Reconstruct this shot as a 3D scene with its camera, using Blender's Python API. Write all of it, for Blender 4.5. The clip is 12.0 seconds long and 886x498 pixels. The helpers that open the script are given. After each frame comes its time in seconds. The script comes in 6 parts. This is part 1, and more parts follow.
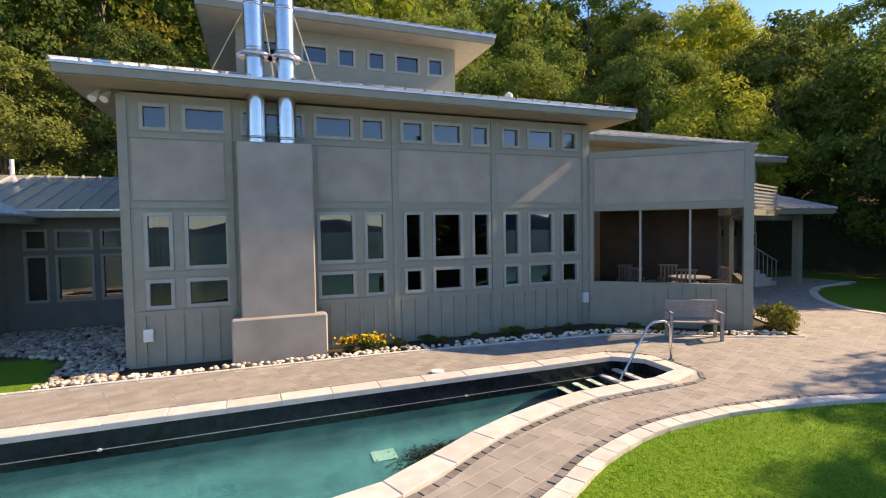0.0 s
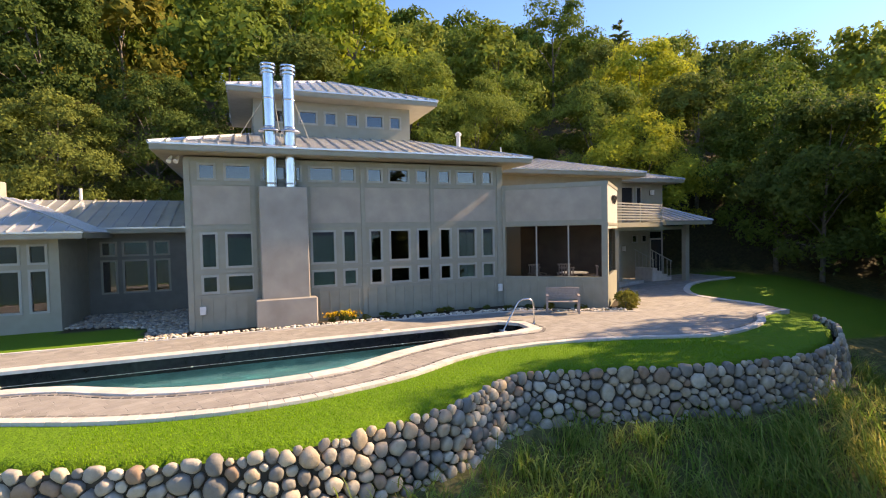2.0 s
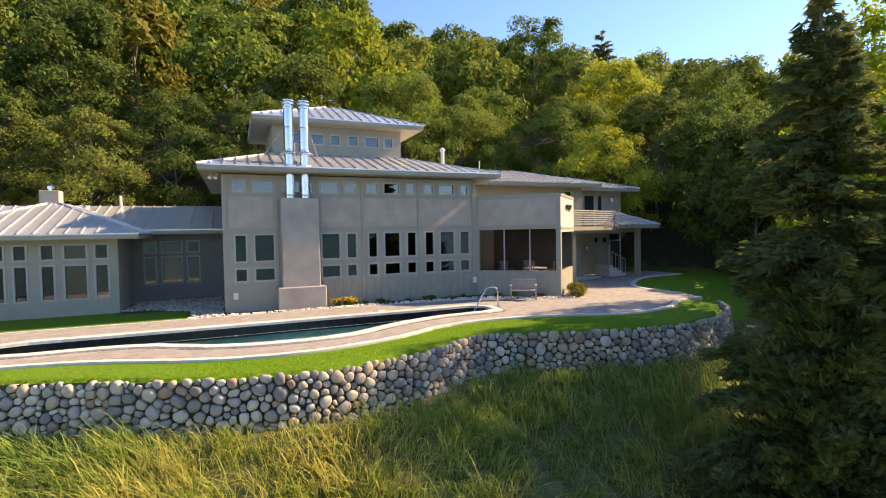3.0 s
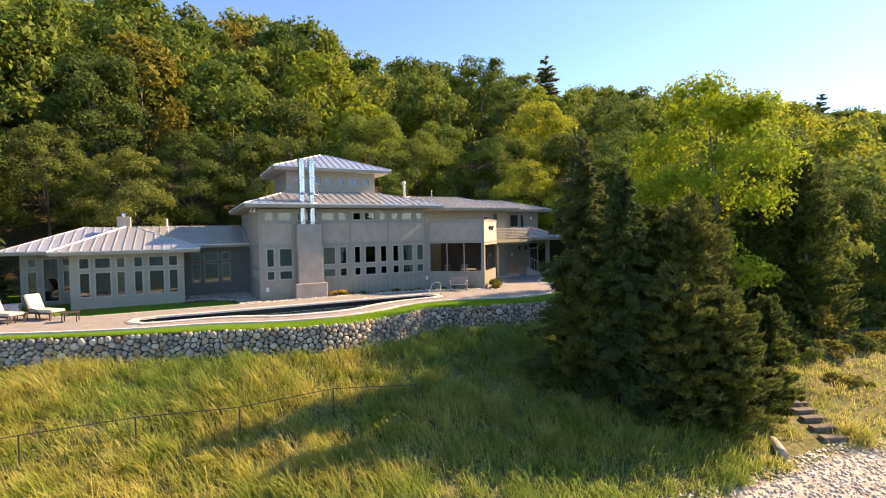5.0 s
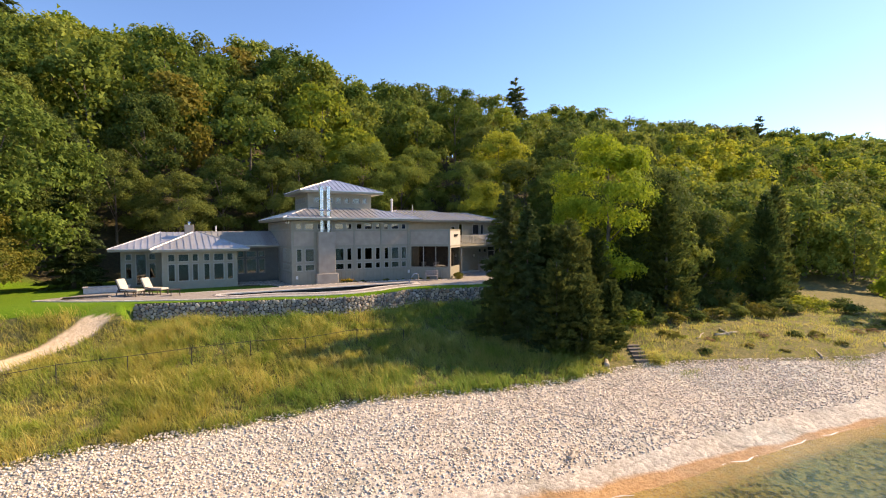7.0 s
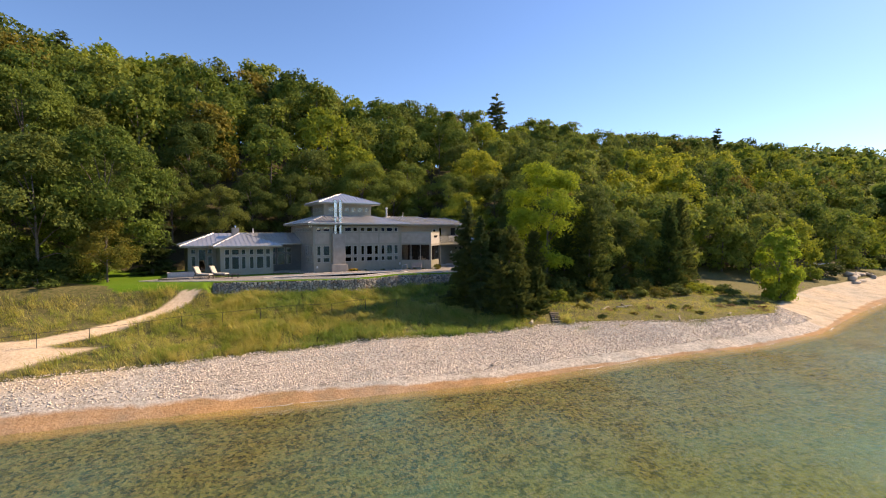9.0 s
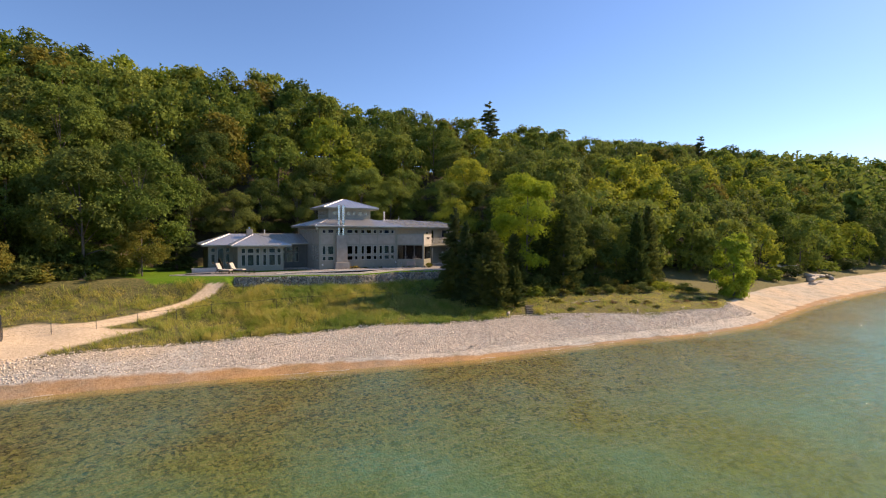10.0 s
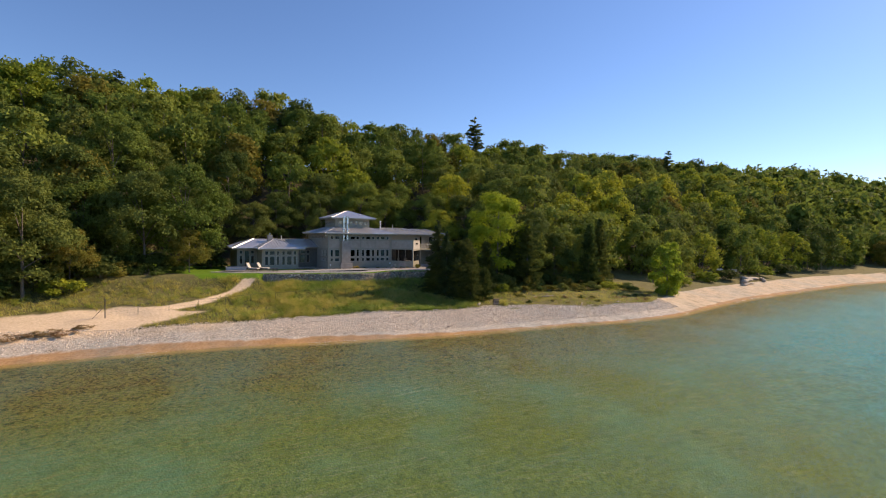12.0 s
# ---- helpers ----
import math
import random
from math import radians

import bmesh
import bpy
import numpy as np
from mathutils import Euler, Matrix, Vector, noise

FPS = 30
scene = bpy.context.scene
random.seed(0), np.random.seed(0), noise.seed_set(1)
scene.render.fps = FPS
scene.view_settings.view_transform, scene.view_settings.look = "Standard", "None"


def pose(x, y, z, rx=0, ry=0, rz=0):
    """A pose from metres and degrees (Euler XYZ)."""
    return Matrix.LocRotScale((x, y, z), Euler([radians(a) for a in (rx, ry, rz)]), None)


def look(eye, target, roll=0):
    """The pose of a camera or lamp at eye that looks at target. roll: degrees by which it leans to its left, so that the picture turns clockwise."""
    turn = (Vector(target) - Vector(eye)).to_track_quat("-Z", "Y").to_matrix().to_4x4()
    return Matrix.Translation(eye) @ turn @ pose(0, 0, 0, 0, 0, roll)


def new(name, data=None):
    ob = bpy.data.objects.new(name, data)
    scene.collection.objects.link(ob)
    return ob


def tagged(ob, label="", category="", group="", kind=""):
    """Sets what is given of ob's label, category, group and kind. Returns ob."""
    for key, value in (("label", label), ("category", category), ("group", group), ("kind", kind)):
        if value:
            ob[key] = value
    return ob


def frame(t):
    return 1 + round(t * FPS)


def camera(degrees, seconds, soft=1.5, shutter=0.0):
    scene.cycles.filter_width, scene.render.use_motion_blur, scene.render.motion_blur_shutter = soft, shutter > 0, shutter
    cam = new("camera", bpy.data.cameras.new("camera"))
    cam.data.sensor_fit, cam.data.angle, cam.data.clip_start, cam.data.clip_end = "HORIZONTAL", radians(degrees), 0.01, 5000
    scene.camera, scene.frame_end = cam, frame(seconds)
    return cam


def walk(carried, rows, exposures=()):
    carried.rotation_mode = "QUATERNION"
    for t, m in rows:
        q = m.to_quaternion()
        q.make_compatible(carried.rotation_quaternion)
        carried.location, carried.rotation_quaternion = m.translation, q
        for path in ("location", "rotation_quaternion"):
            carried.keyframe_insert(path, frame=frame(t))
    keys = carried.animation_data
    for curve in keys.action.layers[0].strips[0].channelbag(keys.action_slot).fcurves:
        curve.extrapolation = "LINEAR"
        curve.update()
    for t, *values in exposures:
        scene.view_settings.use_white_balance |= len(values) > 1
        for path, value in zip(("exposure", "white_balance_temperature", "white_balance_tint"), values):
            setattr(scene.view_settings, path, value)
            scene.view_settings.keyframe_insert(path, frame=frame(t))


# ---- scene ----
cam = camera(84.4, 12.0, soft=1.1)
METRES, EYE, TILT, LEAN, TURN = 76.0, 2.8, 0.0, 0.0, -24.1
PATH = [
    (0, (-0.912, 0.507, 2.496), (-0.201, 2.374, 2.414), -0.9),
    (0.5, (-0.937, -0.557, 2.517), (-0.226, 1.311, 2.446), -1.1),
    (1, (-1.012, -1.796, 2.631), (-0.296, 0.07, 2.56), -1.1),
    (1.5, (-1.204, -3.234, 2.732), (-0.477, -1.373, 2.659), -1.0),
    (2, (-1.583, -4.924, 2.779), (-0.841, -3.068, 2.706), -1.2),
    (2.5, (-2.128, -6.769, 2.798), (-1.37, -4.92, 2.725), -1.1),
    (3, (-2.788, -8.622, 2.845), (-2.01, -6.781, 2.774), -1.0),
    (4.8, (-6.261, -16.752, 3.569), (-5.351, -14.972, 3.499), -1.2),
    (5, (-6.696, -17.678, 3.616), (-5.773, -15.906, 3.547), -1.1),
    (5.5, (-7.949, -20.031, 3.821), (-6.999, -18.272, 3.754), -0.9),
    (6, (-9.277, -22.685, 3.919), (-8.303, -20.94, 3.855), -0.7),
    (6.5, (-10.67, -25.482, 3.979), (-9.681, -23.745, 3.916), -0.7),
    (7, (-12.211, -28.407, 4.04), (-11.21, -26.677, 3.976), -0.4),
    (8.8, (-17.878, -39.828, 4.236), (-16.846, -38.116, 4.169), -0.2),
    (9, (-18.47, -41.098, 4.255), (-17.436, -39.387, 4.189), -0.2),
    (9.5, (-19.959, -44.26, 4.401), (-18.919, -42.553, 4.334), -0.0),
    (10, (-21.503, -47.358, 4.555), (-20.456, -45.655, 4.489), 0.3),
    (10.5, (-23.154, -50.43, 4.723), (-22.098, -48.733, 4.659), 0.5),
    (11, (-24.912, -53.456, 4.939), (-23.847, -51.765, 4.876), 0.8),
    (11.5, (-26.636, -56.391, 5.148), (-25.561, -54.705, 5.086), 0.9),
    (12, (-28.25, -59.295, 5.312), (-27.166, -57.615, 5.255), 0.9),
]
walk(cam, [(t, look(eye, target, roll)) for t, eye, target, roll in PATH],
     exposures=((0.0, 1.10, 8400, 19), (3.0, 1.38, 9100, 22), (5.5, 1.38, 9200, 23), (7.0, 1.02, 8700, 22), (9.0, 0.70, 8500, 23), (12.0, 0.33, 8000, 22)))

# ---- light ----
SUN_EL, SUN_AZ = 34.0, 93.4          # azimuth clockwise from +y
world = bpy.data.worlds.new("sky_world")
scene.world = world
world.use_nodes = True
wn = world.node_tree
sky = wn.nodes.new("ShaderNodeTexSky")
sky.sky_type = "NISHITA"
sky.sun_disc = False
sky.sun_elevation, sky.sun_rotation = radians(SUN_EL), radians(SUN_AZ)
sky.air_density, sky.dust_density, sky.ozone_density = 0.9, 0.12, 8.0
rich = wn.nodes.new("ShaderNodeHueSaturation")
rich.inputs["Saturation"].default_value = 1.06
wn.links.new(sky.outputs[0], rich.inputs["Color"])
wn.links.new(rich.outputs[0], wn.nodes["Background"].inputs[0])
wn.nodes["Background"].inputs[1].default_value = 0.15
sun = new("sun", bpy.data.lights.new("sun", "SUN"))
sun.data.energy, sun.data.angle, sun.data.color = 4.4, radians(0.6), (1.0, 0.85, 0.63)
s_el, s_az = radians(SUN_EL), radians(SUN_AZ)
SUN_DIR = Vector((math.sin(s_az) * math.cos(s_el), math.cos(s_az) * math.cos(s_el), math.sin(s_el)))
sun.matrix_world = look(SUN_DIR * 100, (0, 0, 0))


# ---- materials ----
def shade(name, c1, c2, scale=6.0, rough=0.7, bump=0.0, bscale=40.0, metal=0.0, island=0.0, objrand=0.0, spec=0.5, fine=0.25):
    """A surface of two colours mixed by coarse and fine noise, with grain relief."""
    m = bpy.data.materials.new(name)
    m.use_nodes = True
    t = m.node_tree
    b = t.nodes["Principled BSDF"]
    geo = t.nodes.new("ShaderNodeNewGeometry")
    n1 = t.nodes.new("ShaderNodeTexNoise")
    n1.inputs["Scale"].default_value, n1.inputs["Detail"].default_value = scale, 6
    n2 = t.nodes.new("ShaderNodeTexNoise")
    n2.inputs["Scale"].default_value, n2.inputs["Detail"].default_value = bscale, 4
    for n in (n1, n2):
        t.links.new(geo.outputs["Position"], n.inputs["Vector"])
    ad = t.nodes.new("ShaderNodeMath")
    ad.operation = "MULTIPLY_ADD"
    t.links.new(n2.outputs[0], ad.inputs[0])
    ad.inputs[1].default_value = fine
    t.links.new(n1.outputs[0], ad.inputs[2])
    mr = t.nodes.new("ShaderNodeMapRange")
    mr.inputs[1].default_value, mr.inputs[2].default_value = 0.3 + fine / 2, 0.7 + fine / 2
    t.links.new(ad.outputs[0], mr.inputs[0])
    mix = t.nodes.new("ShaderNodeMix")
    mix.data_type = "RGBA"
    mix.inputs[6].default_value, mix.inputs[7].default_value = (*c1, 1), (*c2, 1)
    t.links.new(mr.outputs[0], mix.inputs[0])
    col = mix.outputs[2]
    for amount, kind, out in ((island, "ShaderNodeNewGeometry", "Random Per Island"), (objrand, "ShaderNodeObjectInfo", "Random")):
        if amount:
            src = t.nodes.new(kind)
            r = t.nodes.new("ShaderNodeMapRange")
            r.inputs[3].default_value, r.inputs[4].default_value = 1 - amount, 1 + amount
            t.links.new(src.outputs[out], r.inputs[0])
            hs = t.nodes.new("ShaderNodeHueSaturation")
            t.links.new(r.outputs[0], hs.inputs["Value"])
            t.links.new(col, hs.inputs["Color"])
            col = hs.outputs[0]
    t.links.new(col, b.inputs["Base Color"])
    b.inputs["Roughness"].default_value, b.inputs["Metallic"].default_value = rough, metal
    b.inputs["Specular IOR Level"].default_value = spec
    if bump:
        bp = t.nodes.new("ShaderNodeBump")
        bp.inputs["Strength"].default_value, bp.inputs["Distance"].default_value = bump, 0.02
        t.links.new(n2.outputs[0], bp.inputs["Height"])
        t.links.new(bp.outputs[0], b.inputs["Normal"])
    return m


def leaf_shade(name, c1, c2, objrand=0.25, trans=0.4, hue=0.02, patch=0.5, single=0.22):
    """Foliage: two greens by clump and by leaf, a tint per tree, some light let through."""
    m = bpy.data.materials.new(name)
    m.use_nodes = True
    t = m.node_tree
    b = t.nodes["Principled BSDF"]
    out = t.nodes["Material Output"]
    geo = t.nodes.new("ShaderNodeNewGeometry")
    info = t.nodes.new("ShaderNodeObjectInfo")
    mix = t.nodes.new("ShaderNodeMix")
    mix.data_type = "RGBA"
    mix.inputs[6].default_value, mix.inputs[7].default_value = (*c1, 1), (*c2, 1)
    t.links.new(geo.outputs["Random Per Island"], mix.inputs[0])
    if patch:
        nz = t.nodes.new("ShaderNodeTexNoise")
        nz.inputs["Scale"].default_value, nz.inputs["Detail"].default_value = patch, 5
        t.links.new(geo.outputs["Position"], nz.inputs["Vector"])
        ad = t.nodes.new("ShaderNodeMath")
        ad.operation = "MULTIPLY_ADD"
        ad.inputs[1].default_value = single
        t.links.new(geo.outputs["Random Per Island"], ad.inputs[0])
        t.links.new(nz.outputs[0], ad.inputs[2])
        mr = t.nodes.new("ShaderNodeMapRange")
        mr.inputs[1].default_value, mr.inputs[2].default_value = 0.33 + single / 2 - 0.06, 0.67 + single / 2 + 0.06
        t.links.new(ad.outputs[0], mr.inputs[0])
        t.links.new(mr.outputs[0], mix.inputs[0])
    hs = t.nodes.new("ShaderNodeHueSaturation")
    v = t.nodes.new("ShaderNodeMapRange")
    v.inputs[3].default_value, v.inputs[4].default_value = 1 - objrand, 1 + objrand
    t.links.new(info.outputs["Random"], v.inputs[0])
    h = t.nodes.new("ShaderNodeMapRange")
    h.inputs[3].default_value, h.inputs[4].default_value = 0.5 + hue, 0.5 - hue
    t.links.new(info.outputs["Random"], h.inputs[0])
    t.links.new(v.outputs[0], hs.inputs["Value"])
    t.links.new(h.outputs[0], hs.inputs["Hue"])
    t.links.new(mix.outputs[2], hs.inputs["Color"])
    t.links.new(hs.outputs[0], b.inputs["Base Color"])
    b.inputs["Roughness"].default_value = 0.75
    b.inputs["Specular IOR Level"].default_value = 0.1
    tr = t.nodes.new("ShaderNodeBsdfTranslucent")
    t.links.new(hs.outputs[0], tr.inputs["Color"])
    ms = t.nodes.new("ShaderNodeMixShader")
    ms.inputs[0].default_value = trans
    t.links.new(b.outputs[0], ms.inputs[1])
    t.links.new(tr.outputs[0], ms.inputs[2])
    t.links.new(ms.outputs[0], out.inputs["Surface"])
    return m


def clear(name, tint, f0=0.04, f1=1.0, rough=0.0, bump=0.0, bscale=3.0, stretch=(1, 1, 1), chop=0.0, bend=0.0):
    """Glass or water: a tinted see-through body, bending light if told so, under a gloss that grows towards grazing angles."""
    m = bpy.data.materials.new(name)
    m.use_nodes = True
    t = m.node_tree
    t.nodes.remove(t.nodes["Principled BSDF"])
    out = t.nodes["Material Output"]
    fr, gl, tp, ms = (t.nodes.new("ShaderNode" + k) for k in ("LayerWeight", "BsdfGlossy", "BsdfRefraction" if bend else "BsdfTransparent", "MixShader"))
    if bend:
        tp.inputs["IOR"].default_value, tp.inputs["Roughness"].default_value = bend, 0.0
    fr.inputs["Blend"].default_value = 0.5
    pw, mr = t.nodes.new("ShaderNodeMath"), t.nodes.new("ShaderNodeMapRange")
    pw.operation, pw.inputs[1].default_value = "POWER", 5.0
    mr.inputs[3].default_value, mr.inputs[4].default_value = f0, f1
    t.links.new(fr.outputs["Facing"], pw.inputs[0])
    t.links.new(pw.outputs[0], mr.inputs[0])
    gl.inputs["Roughness"].default_value = rough
    tp.inputs[0].default_value = (*tint, 1)
    t.links.new(mr.outputs[0], ms.inputs[0])
    t.links.new(tp.outputs[0], ms.inputs[1])
    t.links.new(gl.outputs[0], ms.inputs[2])
    t.links.new(ms.outputs[0], out.inputs["Surface"])
    if bump:
        geo = t.nodes.new("ShaderNodeNewGeometry")
        mp = t.nodes.new("ShaderNodeMapping")
        mp.inputs["Scale"].default_value = stretch
        n1 = t.nodes.new("ShaderNodeTexNoise")
        n1.inputs["Scale"].default_value, n1.inputs["Detail"].default_value = bscale, 5
        t.links.new(geo.outputs["Position"], mp.inputs[0])
        t.links.new(mp.outputs[0], n1.inputs["Vector"])
        bp = t.nodes.new("ShaderNodeBump")
        bp.inputs["Strength"].default_value, bp.inputs["Distance"].default_value = bump, 0.1
        height = n1.outputs[0]
        if chop:
            n2, ad = t.nodes.new("ShaderNodeTexNoise"), t.nodes.new("ShaderNodeMath")
            n2.inputs["Scale"].default_value, n2.inputs["Detail"].default_value = bscale * 0.22, 3
            t.links.new(mp.outputs[0], n2.inputs["Vector"])
            ad.operation, ad.inputs[1].default_value = "MULTIPLY_ADD", chop
            t.links.new(n2.outputs[0], ad.inputs[0])
            t.links.new(n1.outputs[0], ad.inputs[2])
            height = ad.outputs[0]
        t.links.new(height, bp.inputs["Height"])
        t.links.new(bp.outputs[0], fr.inputs["Normal"])
        t.links.new(bp.outputs[0], gl.inputs["Normal"])
    return m


M_STUCCO = shade("stucco", (0.33, 0.295, 0.25), (0.41, 0.368, 0.312), 2.2, 0.85, 0.25, 60)
M_CONC = shade("chimney_stucco", (0.30, 0.267, 0.23), (0.40, 0.36, 0.31), 1.6, 0.85, 0.12, 90)
M_SIDING = shade("sage_siding", (0.275, 0.268, 0.212), (0.315, 0.307, 0.246), 3.0, 0.65, 0.1, 70)
# Siding colour darkened to imitate the shade in the link's recess.
M_SIDING_SHADE = shade("shaded_sage_siding", (0.125, 0.127, 0.112), (0.155, 0.157, 0.14), 3.0, 0.65, 0.1, 70)
M_TRIM = shade("sage_trim", (0.265, 0.262, 0.215), (0.30, 0.297, 0.245), 4.0, 0.6, 0.05, 80)
M_FRAME = shade("window_frame", (0.33, 0.33, 0.295), (0.38, 0.38, 0.34), 5.0, 0.5)
M_ROOF = shade("metal_roof", (0.58, 0.58, 0.585), (0.68, 0.68, 0.68), 1.2, 0.24, 0.03, 25, metal=0.6, fine=0.4)
M_FASCIA = shade("fascia", (0.27, 0.258, 0.20), (0.31, 0.298, 0.235), 3.0, 0.6)
M_SOFFIT = shade("soffit", (0.29, 0.27, 0.21), (0.34, 0.318, 0.25), 3.0, 0.7)
M_CREAM = shade("cream_stucco", (0.43, 0.415, 0.38), (0.51, 0.495, 0.455), 3.0, 0.85, 0.15, 60)
M_STEEL = shade("stainless", (0.62, 0.64, 0.66), (0.72, 0.73, 0.75), 2.0, 0.22, 0.02, 10, metal=1.0)
M_DARKSTEEL = shade("dark_steel", (0.05, 0.05, 0.05), (0.09, 0.09, 0.09), 8.0, 0.5, metal=0.6)
M_GLASS = clear("window_glass", (0.27, 0.33, 0.37), 0.15)
M_MESH = clear("screen_mesh", (0.78, 0.78, 0.78), 0.0, 0.05)
M_SCREEN = shade("insect_screen", (0.012, 0.012, 0.012), (0.02, 0.02, 0.02), 9.0, 0.8)
M_INSIDE = shade("interior_plaster", (0.30, 0.27, 0.22), (0.36, 0.32, 0.27), 2.0, 0.9)
M_FLOORWOOD = shade("interior_floor", (0.16, 0.10, 0.06), (0.22, 0.15, 0.09), 5.0, 0.4)
M_PORCH_DIM = shade("dim_porch_brown", (0.070, 0.056, 0.047), (0.115, 0.092, 0.077), 3.0, 0.6, 0.1, 50)
M_BARK = shade("bark", (0.10, 0.085, 0.07), (0.19, 0.165, 0.14), 6.0, 0.95, 0.6, 20)
def stone_shade(name, random_kind, random_out):
    """Fieldstone: each stone takes its own grey, tan, pink or pale tone."""
    m = shade(name, (0.72, 0.70, 0.66), (1.0, 0.98, 0.95), 7.0, 0.8, 0.3, 45)
    t = m.node_tree
    b = t.nodes["Principled BSDF"]
    old = b.inputs["Base Color"].links[0].from_socket
    src = t.nodes.new(random_kind)
    ramp = t.nodes.new("ShaderNodeValToRGB")
    ramp.color_ramp.interpolation = "CONSTANT"
    tones = ((0.0, (0.235, 0.225, 0.21)), (0.16, (0.47, 0.385, 0.29)), (0.32, (0.32, 0.30, 0.275)), (0.5, (0.54, 0.475, 0.385)), (0.70, (0.37, 0.255, 0.185)), (0.76, (0.43, 0.395, 0.35)), (0.90, (0.62, 0.575, 0.50)))
    for i, (p, c) in enumerate(tones):
        e = ramp.color_ramp.elements[i] if i < 2 else ramp.color_ramp.elements.new(p)
        e.position, e.color = p, (*c, 1)
    t.links.new(src.outputs[random_out], ramp.inputs[0])
    mx = t.nodes.new("ShaderNodeMix")
    mx.data_type, mx.blend_type = "RGBA", "MULTIPLY"
    mx.inputs[0].default_value = 1.0
    t.links.new(ramp.outputs[0], mx.inputs[6])
    t.links.new(old, mx.inputs[7])
    t.links.new(mx.outputs[2], b.inputs["Base Color"])
    return m


M_ROCK = stone_shade("fieldstone", "ShaderNodeObjectInfo", "Random")
M_ROCKJ = stone_shade("fieldstone_joined", "ShaderNodeNewGeometry", "Random Per Island")
M_EARTH = shade("wall_earth", (0.05, 0.042, 0.03), (0.09, 0.075, 0.055), 8.0, 0.95, 0.4, 30)
M_PAVER = shade("paver", (0.245, 0.226, 0.203), (0.325, 0.303, 0.276), 3.0, 0.85, 0.2, 60, objrand=0.10)
M_PAVERJ = shade("paver_far", (0.245, 0.226, 0.203), (0.325, 0.303, 0.276), 3.0, 0.85, 0.2, 60, island=0.10)
M_SANDJ = shade("joint_sand", (0.33, 0.305, 0.275), (0.43, 0.40, 0.365), 8.0, 0.95, 0.3, 90)
M_COPING = shade("coping_stone", (0.50, 0.465, 0.43), (0.62, 0.585, 0.55), 5.0, 0.8, 0.2, 70, objrand=0.08)
M_EDGE = shade("dark_edge_brick", (0.13, 0.12, 0.11), (0.22, 0.205, 0.19), 6.0, 0.85, 0.2, 70, objrand=0.25)
M_POOLTILE = shade("pool_tile", (0.012, 0.012, 0.013), (0.028, 0.027, 0.028), 9.0, 0.25)
M_POOL = shade("pool_plaster", (0.012, 0.090, 0.125), (0.042, 0.178, 0.228), 2.0, 0.8, 0.2, 25, fine=0.7)
M_POOLWATER = clear("pool_water", (0.64, 0.90, 0.91), 0.02, 0.7, 0.0, 0.05, 4.0, bend=1.33)
M_LAKE = clear("lake_water", (0.88, 0.94, 0.80), 0.02, 0.36, 0.015, 1.15, 3.0, (0.5, 1.7, 1.0), 2.2)
M_LITTER = shade("dark_litter", (0.008, 0.012, 0.012), (0.02, 0.024, 0.022), 9.0, 0.9)
M_DRAIN = shade("drain_cover", (0.22, 0.36, 0.36), (0.30, 0.45, 0.45), 9.0, 0.6)
M_FOAM = shade("foam", (0.55, 0.54, 0.50), (0.72, 0.71, 0.68), 9.0, 0.7, 0.3, 60)
# Distance haze is mixed into the hills' base colour as blue-grey.
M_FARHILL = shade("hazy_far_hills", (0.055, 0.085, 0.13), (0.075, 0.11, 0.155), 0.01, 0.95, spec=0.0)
M_WHITE = shade("white_plastic", (0.68, 0.68, 0.66), (0.76, 0.76, 0.74), 8.0, 0.5)
M_CUSHION = shade("cushion", (0.52, 0.475, 0.395), (0.60, 0.555, 0.475), 9.0, 0.9, 0.2, 90)
M_WICKER = shade("brown_frame", (0.05, 0.035, 0.025), (0.10, 0.07, 0.05), 30.0, 0.6, 0.3, 90)
M_TEAK = shade("weathered_teak", (0.30, 0.25, 0.23), (0.40, 0.34, 0.31), 12.0, 0.75, 0.2, 80)
M_TREAD = shade("dark_timber", (0.11, 0.095, 0.08), (0.19, 0.165, 0.14), 9.0, 0.9, 0.4, 40)
M_DRIFT = shade("driftwood", (0.30, 0.26, 0.21), (0.46, 0.41, 0.34), 9.0, 0.85, 0.4, 40)
M_PEBBLE = shade("beach_pebble", (0.57, 0.485, 0.39), (0.80, 0.71, 0.59), 3.0, 0.8, 0.15, 40, island=0.4)
L_GREEN = leaf_shade("leaf_green", (0.118, 0.170, 0.036), (0.235, 0.300, 0.056), trans=0.38)
L_YELLOW = leaf_shade("leaf_yellow_green", (0.185, 0.245, 0.034), (0.36, 0.40, 0.048), trans=0.42)
L_BRIGHT = leaf_shade("leaf_sunny_maple", (0.22, 0.308, 0.031), (0.395, 0.468, 0.044), trans=0.44)
L_RUST = leaf_shade("leaf_turning", (0.13, 0.155, 0.032), (0.27, 0.225, 0.044), trans=0.38)
L_DARK = leaf_shade("leaf_dark", (0.085, 0.125, 0.032), (0.160, 0.205, 0.046), trans=0.36)
L_CONIFER = leaf_shade("conifer_needles", (0.062, 0.096, 0.036), (0.135, 0.168, 0.054), 0.15, 0.30, patch=0.9)
L_CEDAR = leaf_shade("cedar_sprays", (0.062, 0.100, 0.030), (0.150, 0.180, 0.046), 0.12, 0.36, patch=0.9, single=0.3)
L_GRASS = leaf_shade("dune_grass", (0.24, 0.35, 0.055), (0.68, 0.57, 0.19), 0.1, 0.48, 0.0, 0.6, 0.3)
L_GRASSY = leaf_shade("green_dune_grass", (0.17, 0.31, 0.055), (0.42, 0.49, 0.14), 0.1, 0.45, 0.0, 1.2, 0.5)
